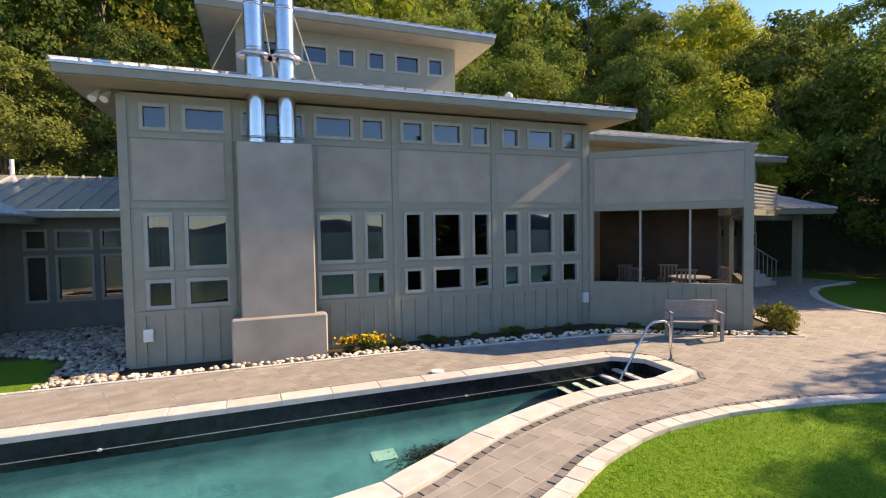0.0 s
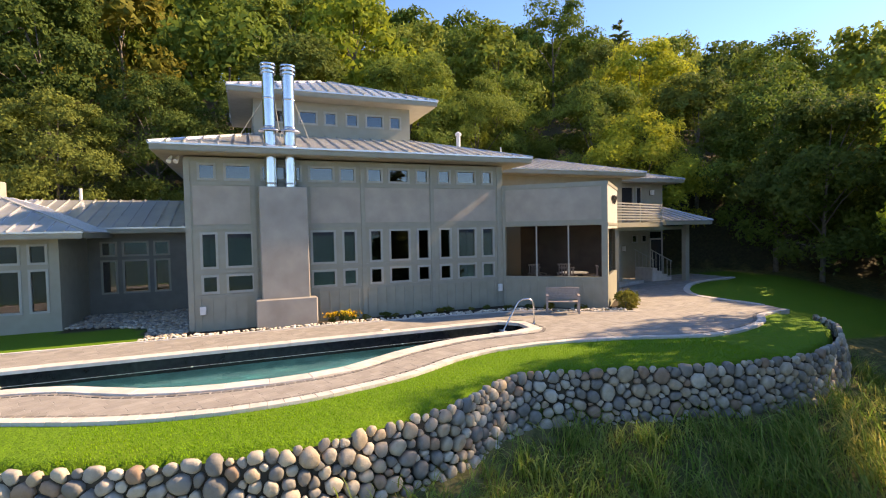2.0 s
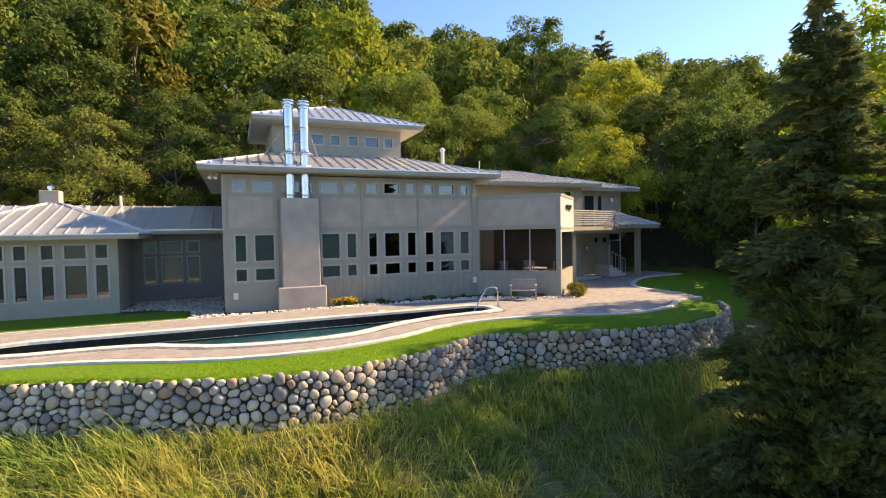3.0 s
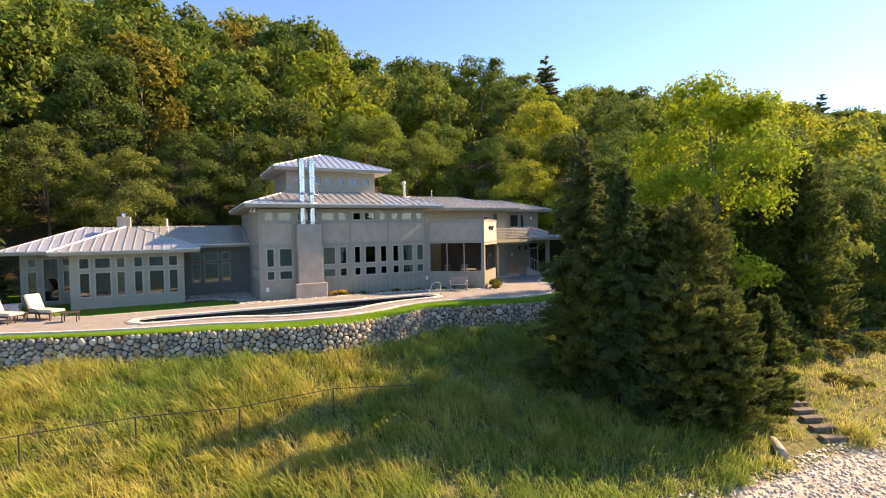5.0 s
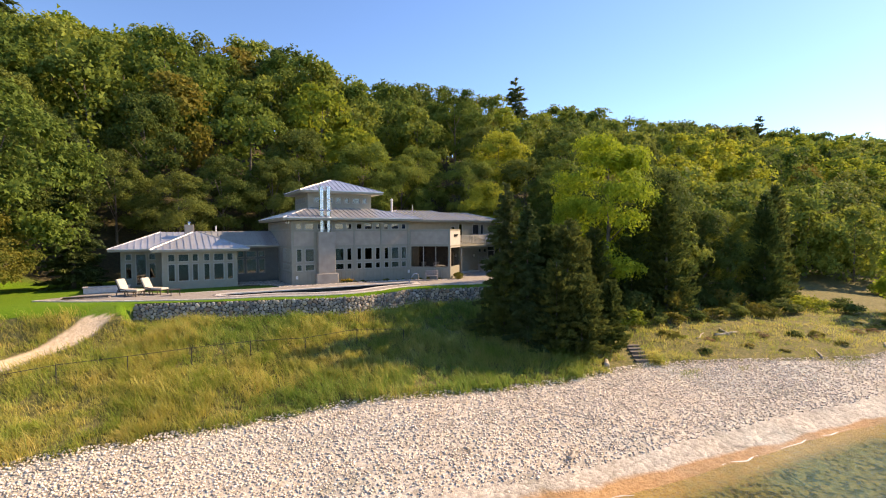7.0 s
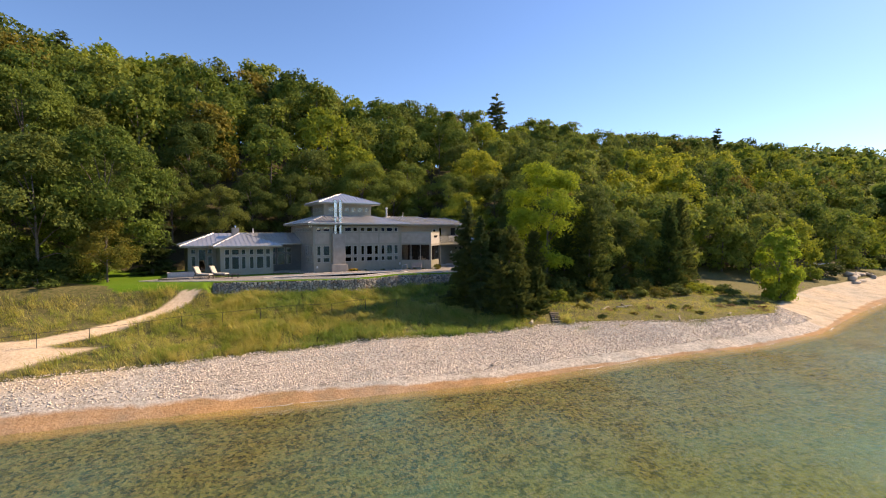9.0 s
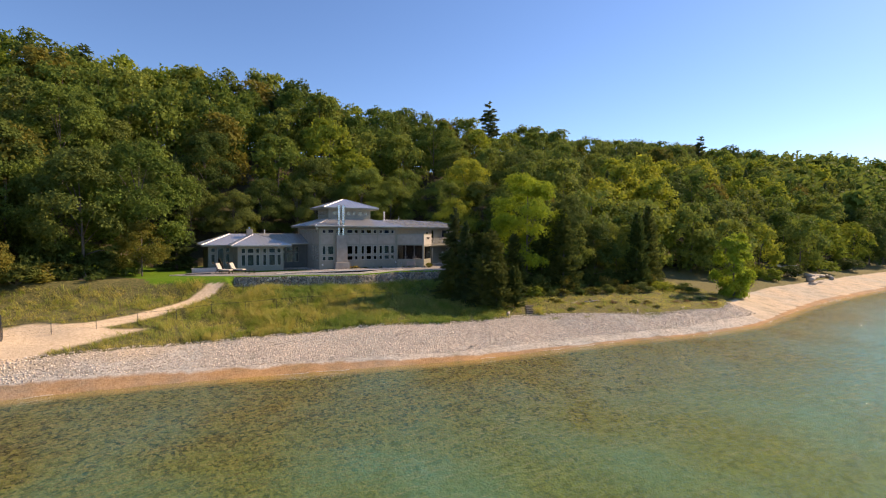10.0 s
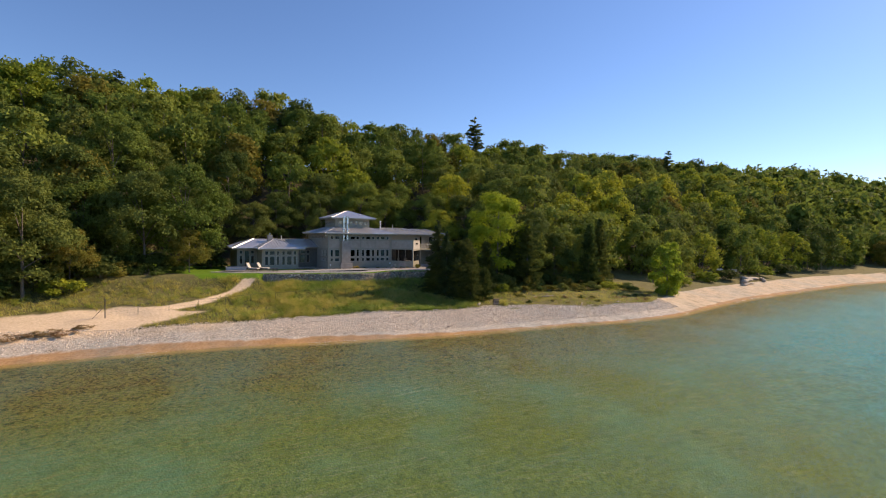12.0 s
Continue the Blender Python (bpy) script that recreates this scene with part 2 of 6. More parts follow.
L_LAWN = leaf_shade("lawn_blade", (0.125, 0.31, 0.010), (0.23, 0.41, 0.016), 0.1, 0.3, 0.0, 1.2, 0.4)
L_WILLOW = leaf_shade("willow_leaf", (0.22, 0.32, 0.03), (0.33, 0.42, 0.05), 0.1, 0.48)
L_DRY = leaf_shade("dry_scrub", (0.26, 0.165, 0.085), (0.40, 0.28, 0.15), 0.1, 0.2)
L_FLOWER = leaf_shade("yellow_petal", (0.55, 0.36, 0.02), (0.65, 0.45, 0.03), 0.0, 0.2)
L_SHRUB = leaf_shade("shrub_leaf", (0.05, 0.085, 0.02), (0.11, 0.13, 0.03), 0.2, 0.3)


# ---- builders ----
ROOT = {}


def thing(name, label, category, at=(0, 0, 0), group="", kind=""):
    ob = new(name)
    ob.location = at
    ROOT[ob] = Vector(at)
    return tagged(ob, label, category, group, kind)


def link_mesh(name, me, mats, parent=None, label=""):
    for m in mats if isinstance(mats, (list, tuple)) else [mats]:
        if not me.materials or me.materials[-1] != m:
            me.materials.append(m)
    ob = new(name, me)
    if parent is not None:
        ob.parent = parent
        ROOT[ob] = ROOT[parent]
    return tagged(ob, label)


def part(name, bm, mat, parent, label="", smooth=False):
    """One mesh, given in world metres, as a child of parent."""
    bmesh.ops.recalc_face_normals(bm, faces=bm.faces)
    bm.transform(Matrix.Translation(-ROOT[parent]))
    me = bpy.data.meshes.new(name)
    bm.to_mesh(me)
    bm.free()
    if smooth:
        me.polygons.foreach_set("use_smooth", [True] * len(me.polygons))
    return link_mesh(name, me, mat, parent, label)


def solo(name, bm, mat, label, category, kind="", smooth=False, group=""):
    """One mesh in world metres that is a thing by itself."""
    bmesh.ops.recalc_face_normals(bm, faces=bm.faces)
    me = bpy.data.meshes.new(name)
    bm.to_mesh(me)
    bm.free()
    if smooth:
        me.polygons.foreach_set("use_smooth", [True] * len(me.polygons))
    return tagged(link_mesh(name, me, mat), label, category, group, kind)


def raw(name, verts, faces, mat, smooth=False):
    me = bpy.data.meshes.new(name)
    me.from_pydata([tuple(v) for v in verts], [], [tuple(f) for f in faces])
    me.update()
    if smooth:
        me.polygons.foreach_set("use_smooth", [True] * len(me.polygons))
    me.materials.append(mat)
    return me


def quads_mesh(name, v, mat):
    """v: (n, 4, 3) or (n, 3, 3) corners, each face an island."""
    v = np.asarray(v, dtype=np.float32)
    k = v.shape[1]
    n = len(v)
    me = bpy.data.meshes.new(name)
    me.vertices.add(n * k)
    me.vertices.foreach_set("co", np.asarray(v, dtype=np.float32).reshape(-1))
    me.loops.add(n * k)
    me.loops.foreach_set("vertex_index", np.arange(n * k, dtype=np.int32))
    me.polygons.add(n)
    me.polygons.foreach_set("loop_start", np.arange(n, dtype=np.int32) * k)
    me.update(calc_edges=True)
    me.materials.append(mat)
    return me


def bx(bm, x0, x1, y0, y1, z0, z1, m=None, bevel=0.0):
    vs = [bm.verts.new((x, y, z)) for x in (x0, x1) for y in (y0, y1) for z in (z0, z1)]
    fs = [bm.faces.new([vs[i] for i in f]) for f in ((0, 1, 3, 2), (4, 6, 7, 5), (0, 4, 5, 1), (2, 3, 7, 6), (0, 2, 6, 4), (1, 5, 7, 3))]
    if bevel:
        es = list({e for f in fs for e in f.edges})
        r = bmesh.ops.bevel(bm, geom=es, offset=bevel, segments=1, affect="EDGES")
        vs = list({v for f in r["faces"] for v in f.verts} | {v for v in vs if v.is_valid})
    if m is not None:
        for v in vs:
            v.co = m @ v.co
    return bm


def box(*a, **k):
    return bx(bmesh.new(), *a, **k)


def tube(bm, pts, radii, sides=8, cap=True):
    """A tube along points with a radius at each."""
    rings = []
    pts = [Vector(p) for p in pts]
    for i, p in enumerate(pts):
        d = (pts[min(i + 1, len(pts) - 1)] - pts[max(i - 1, 0)]).normalized()
        q = d.to_track_quat("Z", "Y")
        r = radii[i] if isinstance(radii, (list, tuple)) else radii
        rings.append([bm.verts.new(p + q @ Vector((math.cos(a) * r, math.sin(a) * r, 0))) for a in (2 * math.pi * k / sides for k in range(sides))])
    for a, b in zip(rings, rings[1:]):
        for k in range(sides):
            bm.faces.new((a[k], a[(k + 1) % sides], b[(k + 1) % sides], b[k]))
    if cap:
        bm.faces.new(rings[0][::-1])
        bm.faces.new(rings[-1])
    return bm


def wall_frame(p, q):
    """Local axes of a wall from p to q: along, inward, up."""
    d = (Vector((*q, 0)) - Vector((*p, 0))).normalized()
    n = Vector((-d.y, d.x, 0))
    m = Matrix.Identity(4)
    m.col[0], m.col[1], m.col[3] = (*d, 0), (*n, 0), (p[0], p[1], 0, 1)
    return m, (Vector((*q, 0)) - Vector((*p, 0))).length


def wall(bm, m, u0, u1, z0, z1, holes=(), th=0.2):
    """One solid wall with openings through it."""
    us = sorted({u0, u1, *[h[0] for h in holes], *[h[1] for h in holes]})
    zs = sorted({z0, z1, *[h[2] for h in holes], *[h[3] for h in holes]})
    us, zs = [u for u in us if u0 <= u <= u1], [z for z in zs if z0 <= z <= z1]
    nu, nz = len(us) - 1, len(zs) - 1
    verts = {}

    def vert(i, j, k):
        if (i, j, k) not in verts:
            verts[i, j, k] = bm.verts.new(m @ Vector((us[i], k * th, zs[j])))
        return verts[i, j, k]

    def solid(i, j):
        if not (0 <= i < nu and 0 <= j < nz):
            return False
        u, z = (us[i] + us[i + 1]) / 2, (zs[j] + zs[j + 1]) / 2
        return not any(h[0] < u < h[1] and h[2] < z < h[3] for h in holes)
    for i in range(nu):
        for j in range(nz):
            if not solid(i, j):
                continue
            for k in (0, 1):
                bm.faces.new([vert(i, j, k), vert(i + 1, j, k), vert(i + 1, j + 1, k), vert(i, j + 1, k)])
            for di, dj, a, b in ((-1, 0, (i, j), (i, j + 1)), (1, 0, (i + 1, j), (i + 1, j + 1)), (0, -1, (i, j), (i + 1, j)), (0, 1, (i, j + 1), (i + 1, j + 1))):
                if not solid(i + di, j + dj):
                    bm.faces.new([vert(*a, 0), vert(*b, 0), vert(*b, 1), vert(*a, 1)])
    return bm


def window(house, m, u0, u1, z0, z1, glass=None, label="", fw=0.065, proud=0.03, mat=None):
    bm = bmesh.new()
    for a in ((u0, u1, z0, z0 + fw), (u0, u1, z1 - fw, z1), (u0, u0 + fw, z0 + fw, z1 - fw), (u1 - fw, u1, z0 + fw, z1 - fw)):
        bx(bm, a[0], a[1], -proud, 0.10, a[2], a[3], m)
    w = part("window", bm, mat or M_FRAME, house, label)
    p = part("pane", box(u0 + fw, u1 - fw, 0.045, 0.055, z0 + fw, z1 - fw, m), glass or M_GLASS, w)
    p.visible_shadow = False
    return w


def inside(poly, x, y):
    """Whether points lie in a polygon; x, y arrays."""
    x, y = np.asarray(x, float), np.asarray(y, float)
    r = np.zeros(x.shape, bool)
    j = len(poly) - 1
    for i in range(len(poly)):
        xi, yi = poly[i]
        xj, yj = poly[j]
        if yi != yj:
            r ^= ((yi > y) != (yj > y)) & (x < (xj - xi) * (y - yi) / (yj - yi) + xi)
        j = i
    return r


def smooth_line(pts, step=0.15, closed=False):
    """A Catmull-Rom line through plan points, resampled at even steps."""
    p = [Vector((*q, 0)) for q in pts]
    n = len(p)
    out = []
    for i in range(n if closed else n - 1):
        a, b, c, d = (p[(i + k) % n] if closed else p[min(max(i + k, 0), n - 1)] for k in (-1, 0, 1, 2))
        for s in range(8):
            t = s / 8
            out.append(0.5 * ((2 * b) + (c - a) * t + (2 * a - 5 * b + 4 * c - d) * t * t + (3 * b - a - 3 * c + d) * t ** 3))
    out.append(out[0] if closed else p[-1])
    cum = np.concatenate([[0], np.cumsum([(q - o).length for o, q in zip(out, out[1:])])])
    k = max(2, round(cum[-1] / step))
    at = np.linspace(0, cum[-1], k + 1)
    return list(zip(np.interp(at, cum, [v.x for v in out]), np.interp(at, cum, [v.y for v in out])))


# ---- the lie of the land ----
WATER = -5.2
SHORE = ((-900, -200), (-300, -40), (-120, -8), (-60, -7.5), (-36, -9.8), (-26, -10.6), (-20, -11.7), (-10, -14.2), (0, -16.8), (14, -18.2), (25, -20.3), (35, -20.6), (50, -18),
         (63, -16.3), (83, -15.1), (117, -13.5), (138, -15), (200, -24), (300, -45), (500, -120), (900, -320))
VEGE = ((-900, -190), (-300, -30), (-120, 2), (-60, 1), (-36, -3.6), (-29, -5.8), (-20, -6.4), (-10, -6.8), (-5, -7.0), (0, -8.1), (6, -9.4), (13, -9.8), (19, -12.4), (26, -15.6), (35, -17.2),
        (42, -14), (50, -11), (63, -8.5), (83, -7), (117, -5), (138, -6), (200, -14), (300, -34), (500, -110), (900, -310))
WALL = ((-40, 9.5), (-18, 7.4), (-15.5, 6.7), (-13.6, 5.9), (-11.5, 5.1), (-8.4, 3.95), (-6, 3.15), (-4.7, 2.5), (-3.5, 2.0), (-1.8, 1.62), (-0.9, 1.6), (0.1, 1.8), (1.3, 2.1), (2.1, 2.6), (3.0, 3.05),
        (3.6, 3.05), (4.9, 2.65), (6.1, 2.3), (7.6, 1.9), (9.5, 1.75), (11.4, 2.25), (13.2, 3.3), (14.4, 4.6), (30, 9))


def curve(pts, x):
    return np.interp(x, [p[0] for p in pts], [p[1] for p in pts])


def sstep(a, b, v):
    t = np.clip((np.asarray(v, float) - a) / (b - a), 0, 1)
    return t * t * (3 - 2 * t)


def wob(x, y, s, seed=0.0):
    """Cheap smooth waviness."""
    return (np.sin(x / s + 1.3 * np.sin(y / s * 0.7 + seed)) + np.sin(y / s * 1.1 + 1.7 * np.sin(x / s * 0.6 + seed * 2))) / 2


def land(x, y):
    x, y = np.asarray(x, float), np.asarray(y, float)
    ys, yv, yr = curve(SHORE, x), curve(VEGE, x) + 0.5 * wob(x, x * 0, 1.7), curve(WALL, x)
    bed = WATER - 0.075 * np.clip(ys - y, 0, 40) - 0.02 * np.clip(ys - y - 40, 0, 200)
    beach = WATER + 1.3 * np.clip((y - ys) / np.maximum(yv - ys, 0.5), 0, 1)
    f = np.clip((y - yv) / np.maximum(yr - yv, 1.0), 0, 1)
    dune = -3.9 + 2.93 * (0.75 * f + 0.25 * f * f) + 0.10 * wob(x, y, 0.9) * np.clip(f * 6, 0, 1) * np.clip((1 - f) * 6, 0, 1)
    z = np.where(y < ys, bed, np.where(y < yv, beach, dune))
    walled = sstep(-14.3, -13.6, x) * (1 - sstep(14.0, 14.6, x))
    up_steep, up_soft = sstep(0.05, 0.25, y - yr), sstep(-3.0 + 2.0 * sstep(0, 10, x), 0.3 + 5.7 * sstep(0, 10, x), y - yr)
    z = z + (0.97 - 0.04) * np.where(y > yv, up_steep * walled + up_soft * (1 - walled), 0)
    y0 = np.interp(x, [-200, -45, -30, -20, 22, 30, 60, 400], [4, 10, 18, 25, 25, 13, 8, 0])
    hill = np.clip((y - y0) / (66 - y0), 0, 1.2)
    ridge = 20.5 * (1 + 0.10 * sstep(25, -5, x) + 0.15 * sstep(-25, -80, x) + 0.5 * sstep(130, 320, x)) * (1 - (1 - np.clip(hill, 0, 1)) ** 1.6) + 1.2 * wob(x, y, 11, 3.0) * np.clip(hill, 0, 1) + 0.05 * np.clip(y - 66, 0, 60)
    return z + ridge


POOL_IN = [(-8.75, 7.8), (-8.85, 7.1), (-8.5, 6.55), (-7.6, 6.4), (-6.4, 6.4), (-5.3, 6.25), (-4.5, 5.95), (-3.7, 5.4), (-2.7, 5.05), (-1.6, 4.9), (-0.5, 4.95), (0.3, 5.15), (1.05, 5.6),
           (1.8, 6.0), (2.6, 6.3), (3.5, 6.55), (4.5, 6.6), (5.4, 6.62), (5.64, 6.70), (5.73, 6.92), (5.75, 7.4), (5.73, 7.75), (5.62, 7.94), (5.35, 7.97), (4.0, 7.95), (0.0, 7.95), (-4.0, 7.95), (-8.0, 7.97), (-8.55, 7.96)]


# ---- ground ----
TRACK = ((-15.3, 5.9), (-15.9, 5.0), (-17.3, 3.9), (-19.0, 2.4), (-22.0, 0.4), (-25.3, -0.4), (-28.0, -0.4), (-31.0, -1.0), (-38, -1.0))
BLOW_Y, BLOW_X0, BLOW_X1 = -2.4, -42, -28.5         # bare sand at the path's foot
def spread(lo, hi, fine, far_lo, far_hi, grow=1.22):
    mid = list(np.arange(lo, hi + fine / 2, fine))
    left, s = [], fine
    while (left[-1] if left else lo) > far_lo:
        s *= grow
        left.append((left[-1] if left else lo) - s)
    right, s = [], fine
    while (right[-1] if right else mid[-1]) < far_hi:
        s *= grow
        right.append((right[-1] if right else mid[-1]) + s)
    return np.array(left[::-1] + mid + right)


def build_ground():
    gx = spread(-26, 20, 0.3, -3500, 3500, 1.10)
    gy = np.concatenate([spread(-24, -4.01, 0.5, -3500, -4.3, 1.2), spread(-4, 9, 0.2, -3.9, 3500, 1.10)])
    gx, gy = np.unique(gx), np.unique(gy)
    X, Y = np.meshgrid(gx, gy)
    Z = land(X, Y)
    coping = smooth_line(POOL_IN, 0.3, True)
    cx, cy = sum(p[0] for p in coping) / len(coping), sum(p[1] for p in coping) / len(coping)
    hole = np.zeros(X.shape, bool)
    for dx, dy in ((0, 0), (0.22, 0), (-0.22, 0), (0, 0.22), (0, -0.22)):
        hole |= inside(coping, X + dx, Y + dy)
    Z = np.where(hole, -2.4, Z)
    paved = inside(PAVED, X, Y) & ~hole
    for dx, dy in ((0.33, 0), (-0.33, 0), (0, 0.33), (0, -0.33)):
        paved &= inside(PAVED, X + dx, Y + dy)
    Z = np.where(paved, -0.14, Z)
    n, k = X.shape
    verts = np.stack([X, Y, Z], -1).reshape(-1, 3)
    idx = np.arange(n * k).reshape(n, k)
    faces = np.stack([idx[:-1, :-1], idx[:-1, 1:], idx[1:, 1:], idx[1:, :-1]], -1).reshape(-1, 4)
    me = bpy.data.meshes.new("ground")
    me.from_pydata(verts.tolist(), [], faces.tolist())
    me.polygons.foreach_set("use_smooth", [True] * len(me.polygons))
    # what covers the ground: sand, pebbles, dune grass, lawn, forest floor
    xs, ysv = verts[:, 0], verts[:, 1]
    shore, vege, rock = curve(SHORE, xs), curve(VEGE, xs), curve(WALL, xs)
    lawn = ((ysv > rock + np.where(xs < -13.8, -0.9, 0.1)) & (xs > -21 - 0.6 * (ysv - 7)) & (xs < 15) & (ysv < 24)) | ((xs >= 15) & (xs < 26) & (ysv > 5) & (ysv < 16))
    wet = 1 - sstep(0.0, 1.0, (ysv - shore) / np.interp(xs, [-30, -8, 4, 12, 40, 60], [3.0, 2.4, 1.3, 0.7, 0.7, 2.0]))
    sandy = np.where(xs > 38, 1.0, np.where(xs < -14, sstep(-14, -24, xs) * sstep(-3.0, 0.0, ysv - vege), 0.0)) * (ysv < vege + 3)
    track = np.full(xs.shape, 99.0)
    for (ax, ay), (bx_, by) in zip(TRACK, TRACK[1:]):
        f = np.clip(((xs - ax) * (bx_ - ax) + (ysv - ay) * (by - ay)) / ((bx_ - ax) ** 2 + (by - ay) ** 2), 0, 1)
        track = np.minimum(track, np.hypot(xs - ax - f * (bx_ - ax), ysv - ay - f * (by - ay)))
    path = np.maximum(1 - sstep(0.40, 1.0, track), 1 - sstep(2.9, 4.2, np.abs(ysv - BLOW_Y) + 0.5 * np.clip(BLOW_X0 - xs, 0, 50) + 0.5 * np.clip(xs - BLOW_X1, 0, 50)))
    forest = sstep(0, 3, ysv - np.interp(xs, [-200, -45, -30, -20, 22, 30, 60, 400], [4, 9, 15, 23, 23, 11, 5, -2]))
    for name, w in (("lawn", lawn * 1.0), ("wet", wet), ("veg", sstep(-0.6, 0.6, ysv - vege)), ("sandy", sandy), ("forest", forest), ("path", path), ("bed", sstep(0.2, 1.6, shore - ysv)), ("deep", sstep(3, 22, shore - ysv)), ("offshore_blue", sstep(48, 85, shore - ysv)), ("teal", sstep(7, 48, xs + 0.25 * (shore - ysv)) * sstep(2, 15, shore - ysv)), ("soil", inside(BEDS, xs, ysv) * 1.0)):
        at = me.attributes.new(name, "FLOAT", "POINT")
        at.data.foreach_set("value", np.asarray(w, dtype=np.float32))
    m = bpy.data.materials.new("ground_cover")
    m.use_nodes = True
    t = m.node_tree
    b = t.nodes["Principled BSDF"]
    b.inputs["Roughness"].default_value = 0.92
    b.inputs["Specular IOR Level"].default_value = 0.2
    geo = t.nodes.new("ShaderNodeNewGeometry")

    def noise_node(scale, detail=6):
        n = t.nodes.new("ShaderNodeTexNoise")
        n.inputs["Scale"].default_value, n.inputs["Detail"].default_value = scale, detail
        t.links.new(geo.outputs["Position"], n.inputs["Vector"])
        return n.outputs[0]

    def two(c1, c2, f):
        mx = t.nodes.new("ShaderNodeMix")
        mx.data_type = "RGBA"
        for i, c in ((6, c1), (7, c2)):
            if isinstance(c, tuple):
                mx.inputs[i].default_value = (*c, 1)
            else:
                t.links.new(c, mx.inputs[i])
        t.links.new(f, mx.inputs[0])
        return mx.outputs[2]

    def sharp(v, lo, hi):
        r = t.nodes.new("ShaderNodeMapRange")
        r.inputs[1].default_value, r.inputs[2].default_value = lo, hi
        t.links.new(v, r.inputs[0])
        return r.outputs[0]

    def layer(name, n, soft=0.25):
        a = t.nodes.new("ShaderNodeAttribute")
        a.attribute_name = name
        ad = t.nodes.new("ShaderNodeMath")
        ad.operation = "ADD"
        t.links.new(a.outputs["Fac"], ad.inputs[0])
        t.links.new(n, ad.inputs[1])
        return sharp(ad.outputs[0], 1.0 - soft, 1.0 + soft)

    n_a, n_b, n_c, n_d, n_e, n_f, n_g = noise_node(0.7), noise_node(5.0), noise_node(28.0), noise_node(0.12), noise_node(1.8), noise_node(1.2, 9), noise_node(2.6, 9)
    vor = t.nodes.new("ShaderNodeTexVoronoi")
    vor.inputs["Scale"].default_value = 7.0
    t.links.new(geo.outputs["Position"], vor.inputs["Vector"])
    vor3 = t.nodes.new("ShaderNodeTexVoronoi")
    vor3.inputs["Scale"].default_value = 6.5
    t.links.new(geo.outputs["Position"], vor3.inputs["Vector"])
    cobble = sharp(vor3.outputs["Color"], 0.22, 0.78)
    gr = t.nodes.new("ShaderNodeMath")
    gr.operation = "MULTIPLY_ADD"
    gr.inputs[1].default_value = 0.45
    t.links.new(cobble, gr.inputs[0])
    half = t.nodes.new("ShaderNodeMath")
    half.operation, half.inputs[1].default_value = "MULTIPLY", 0.55
    t.links.new(n_g, half.inputs[0])
    t.links.new(half.outputs[0], gr.inputs[2])
    grit_ripple = gr.outputs[0]
    pebble = two((0.41, 0.355, 0.285), (0.79, 0.71, 0.595), sharp(vor.outputs["Color"], 0.1, 0.9))
    stony = two(pebble, (0.34, 0.27, 0.20), sharp(n_c, 0.62, 0.75))
    stony = two(stony, (0.30, 0.245, 0.19), sharp(n_f, 0.60, 0.72))
    sand = two((0.61, 0.46, 0.30), (0.80, 0.645, 0.46), sharp(n_b, 0.3, 0.7))
    col = two(stony, sand, layer("sandy", n_a))
    bedcol = two(two((0.030, 0.024, 0.008), (0.24, 0.195, 0.065), cobble), two((0.09, 0.075, 0.024), (0.31, 0.265, 0.10), cobble), sharp(n_a, 0.42, 0.7))
    wetc = two((0.47, 0.255, 0.105), (0.60, 0.36, 0.17), sharp(n_b, 0.35, 0.65))
    col = two(col, wetc, layer("wet", n_a, 0.12))
    col = two(col, bedcol, layer("bed", n_b, 0.35))
    # Water's depth tint and ripple mottling are painted onto the stony bed.
    col = two(col, two(two((0.098, 0.133, 0.028), (0.200, 0.252, 0.054), sharp(grit_ripple, 0.2, 0.78)), (0.15, 0.225, 0.055), sharp(n_d, 0.5, 0.72)), layer("deep", n_a, 0.45))
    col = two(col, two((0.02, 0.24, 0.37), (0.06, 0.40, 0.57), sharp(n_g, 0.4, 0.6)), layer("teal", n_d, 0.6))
    # Dark blue painted far offshore, for the lake's colour in window reflections.
    col = two(col, (0.010, 0.040, 0.085), layer("offshore_blue", n_a, 0.8))
    dune = two((0.07, 0.08, 0.026), (0.22, 0.185, 0.08), sharp(n_b, 0.3, 0.7))
    col = two(col, dune, layer("veg", n_a, 0.15))
    col = two(col, sand, layer("path", n_a, 0.3))
    col = two(col, two((0.05, 0.04, 0.025), (0.085, 0.07, 0.04), sharp(n_b, 0.3, 0.7)), layer("forest", n_a))
    lawnc = two((0.065, 0.165, 0.008), (0.122, 0.235, 0.012), sharp(n_c, 0.3, 0.7))
    col = two(col, two(lawnc, (0.12, 0.21, 0.014), sharp(n_a, 0.5, 0.8)), layer("lawn", n_c, 0.5))
    col = two(col, two((0.045, 0.034, 0.024), (0.09, 0.07, 0.05), sharp(n_c, 0.35, 0.65)), layer("soil", n_c, 0.3))
    t.links.new(col, b.inputs["Base Color"])
    bp = t.nodes.new("ShaderNodeBump")
    bp.inputs["Strength"].default_value, bp.inputs["Distance"].default_value = 0.5, 0.05
    lump = t.nodes.new("ShaderNodeMath")
    lump.operation = "MULTIPLY_ADD"
    lump.inputs[1].default_value = -0.9
    t.links.new(vor.outputs["Distance"], lump.inputs[0])
    t.links.new(n_c, lump.inputs[2])
    t.links.new(lump.outputs[0], bp.inputs["Height"])
    t.links.new(bp.outputs[0], b.inputs["Normal"])
    me.materials.append(m)
    return tagged(new("ground", me), "grassy terrace, dune slope, pebble beach and wooded hill", "ground", "", "structure")


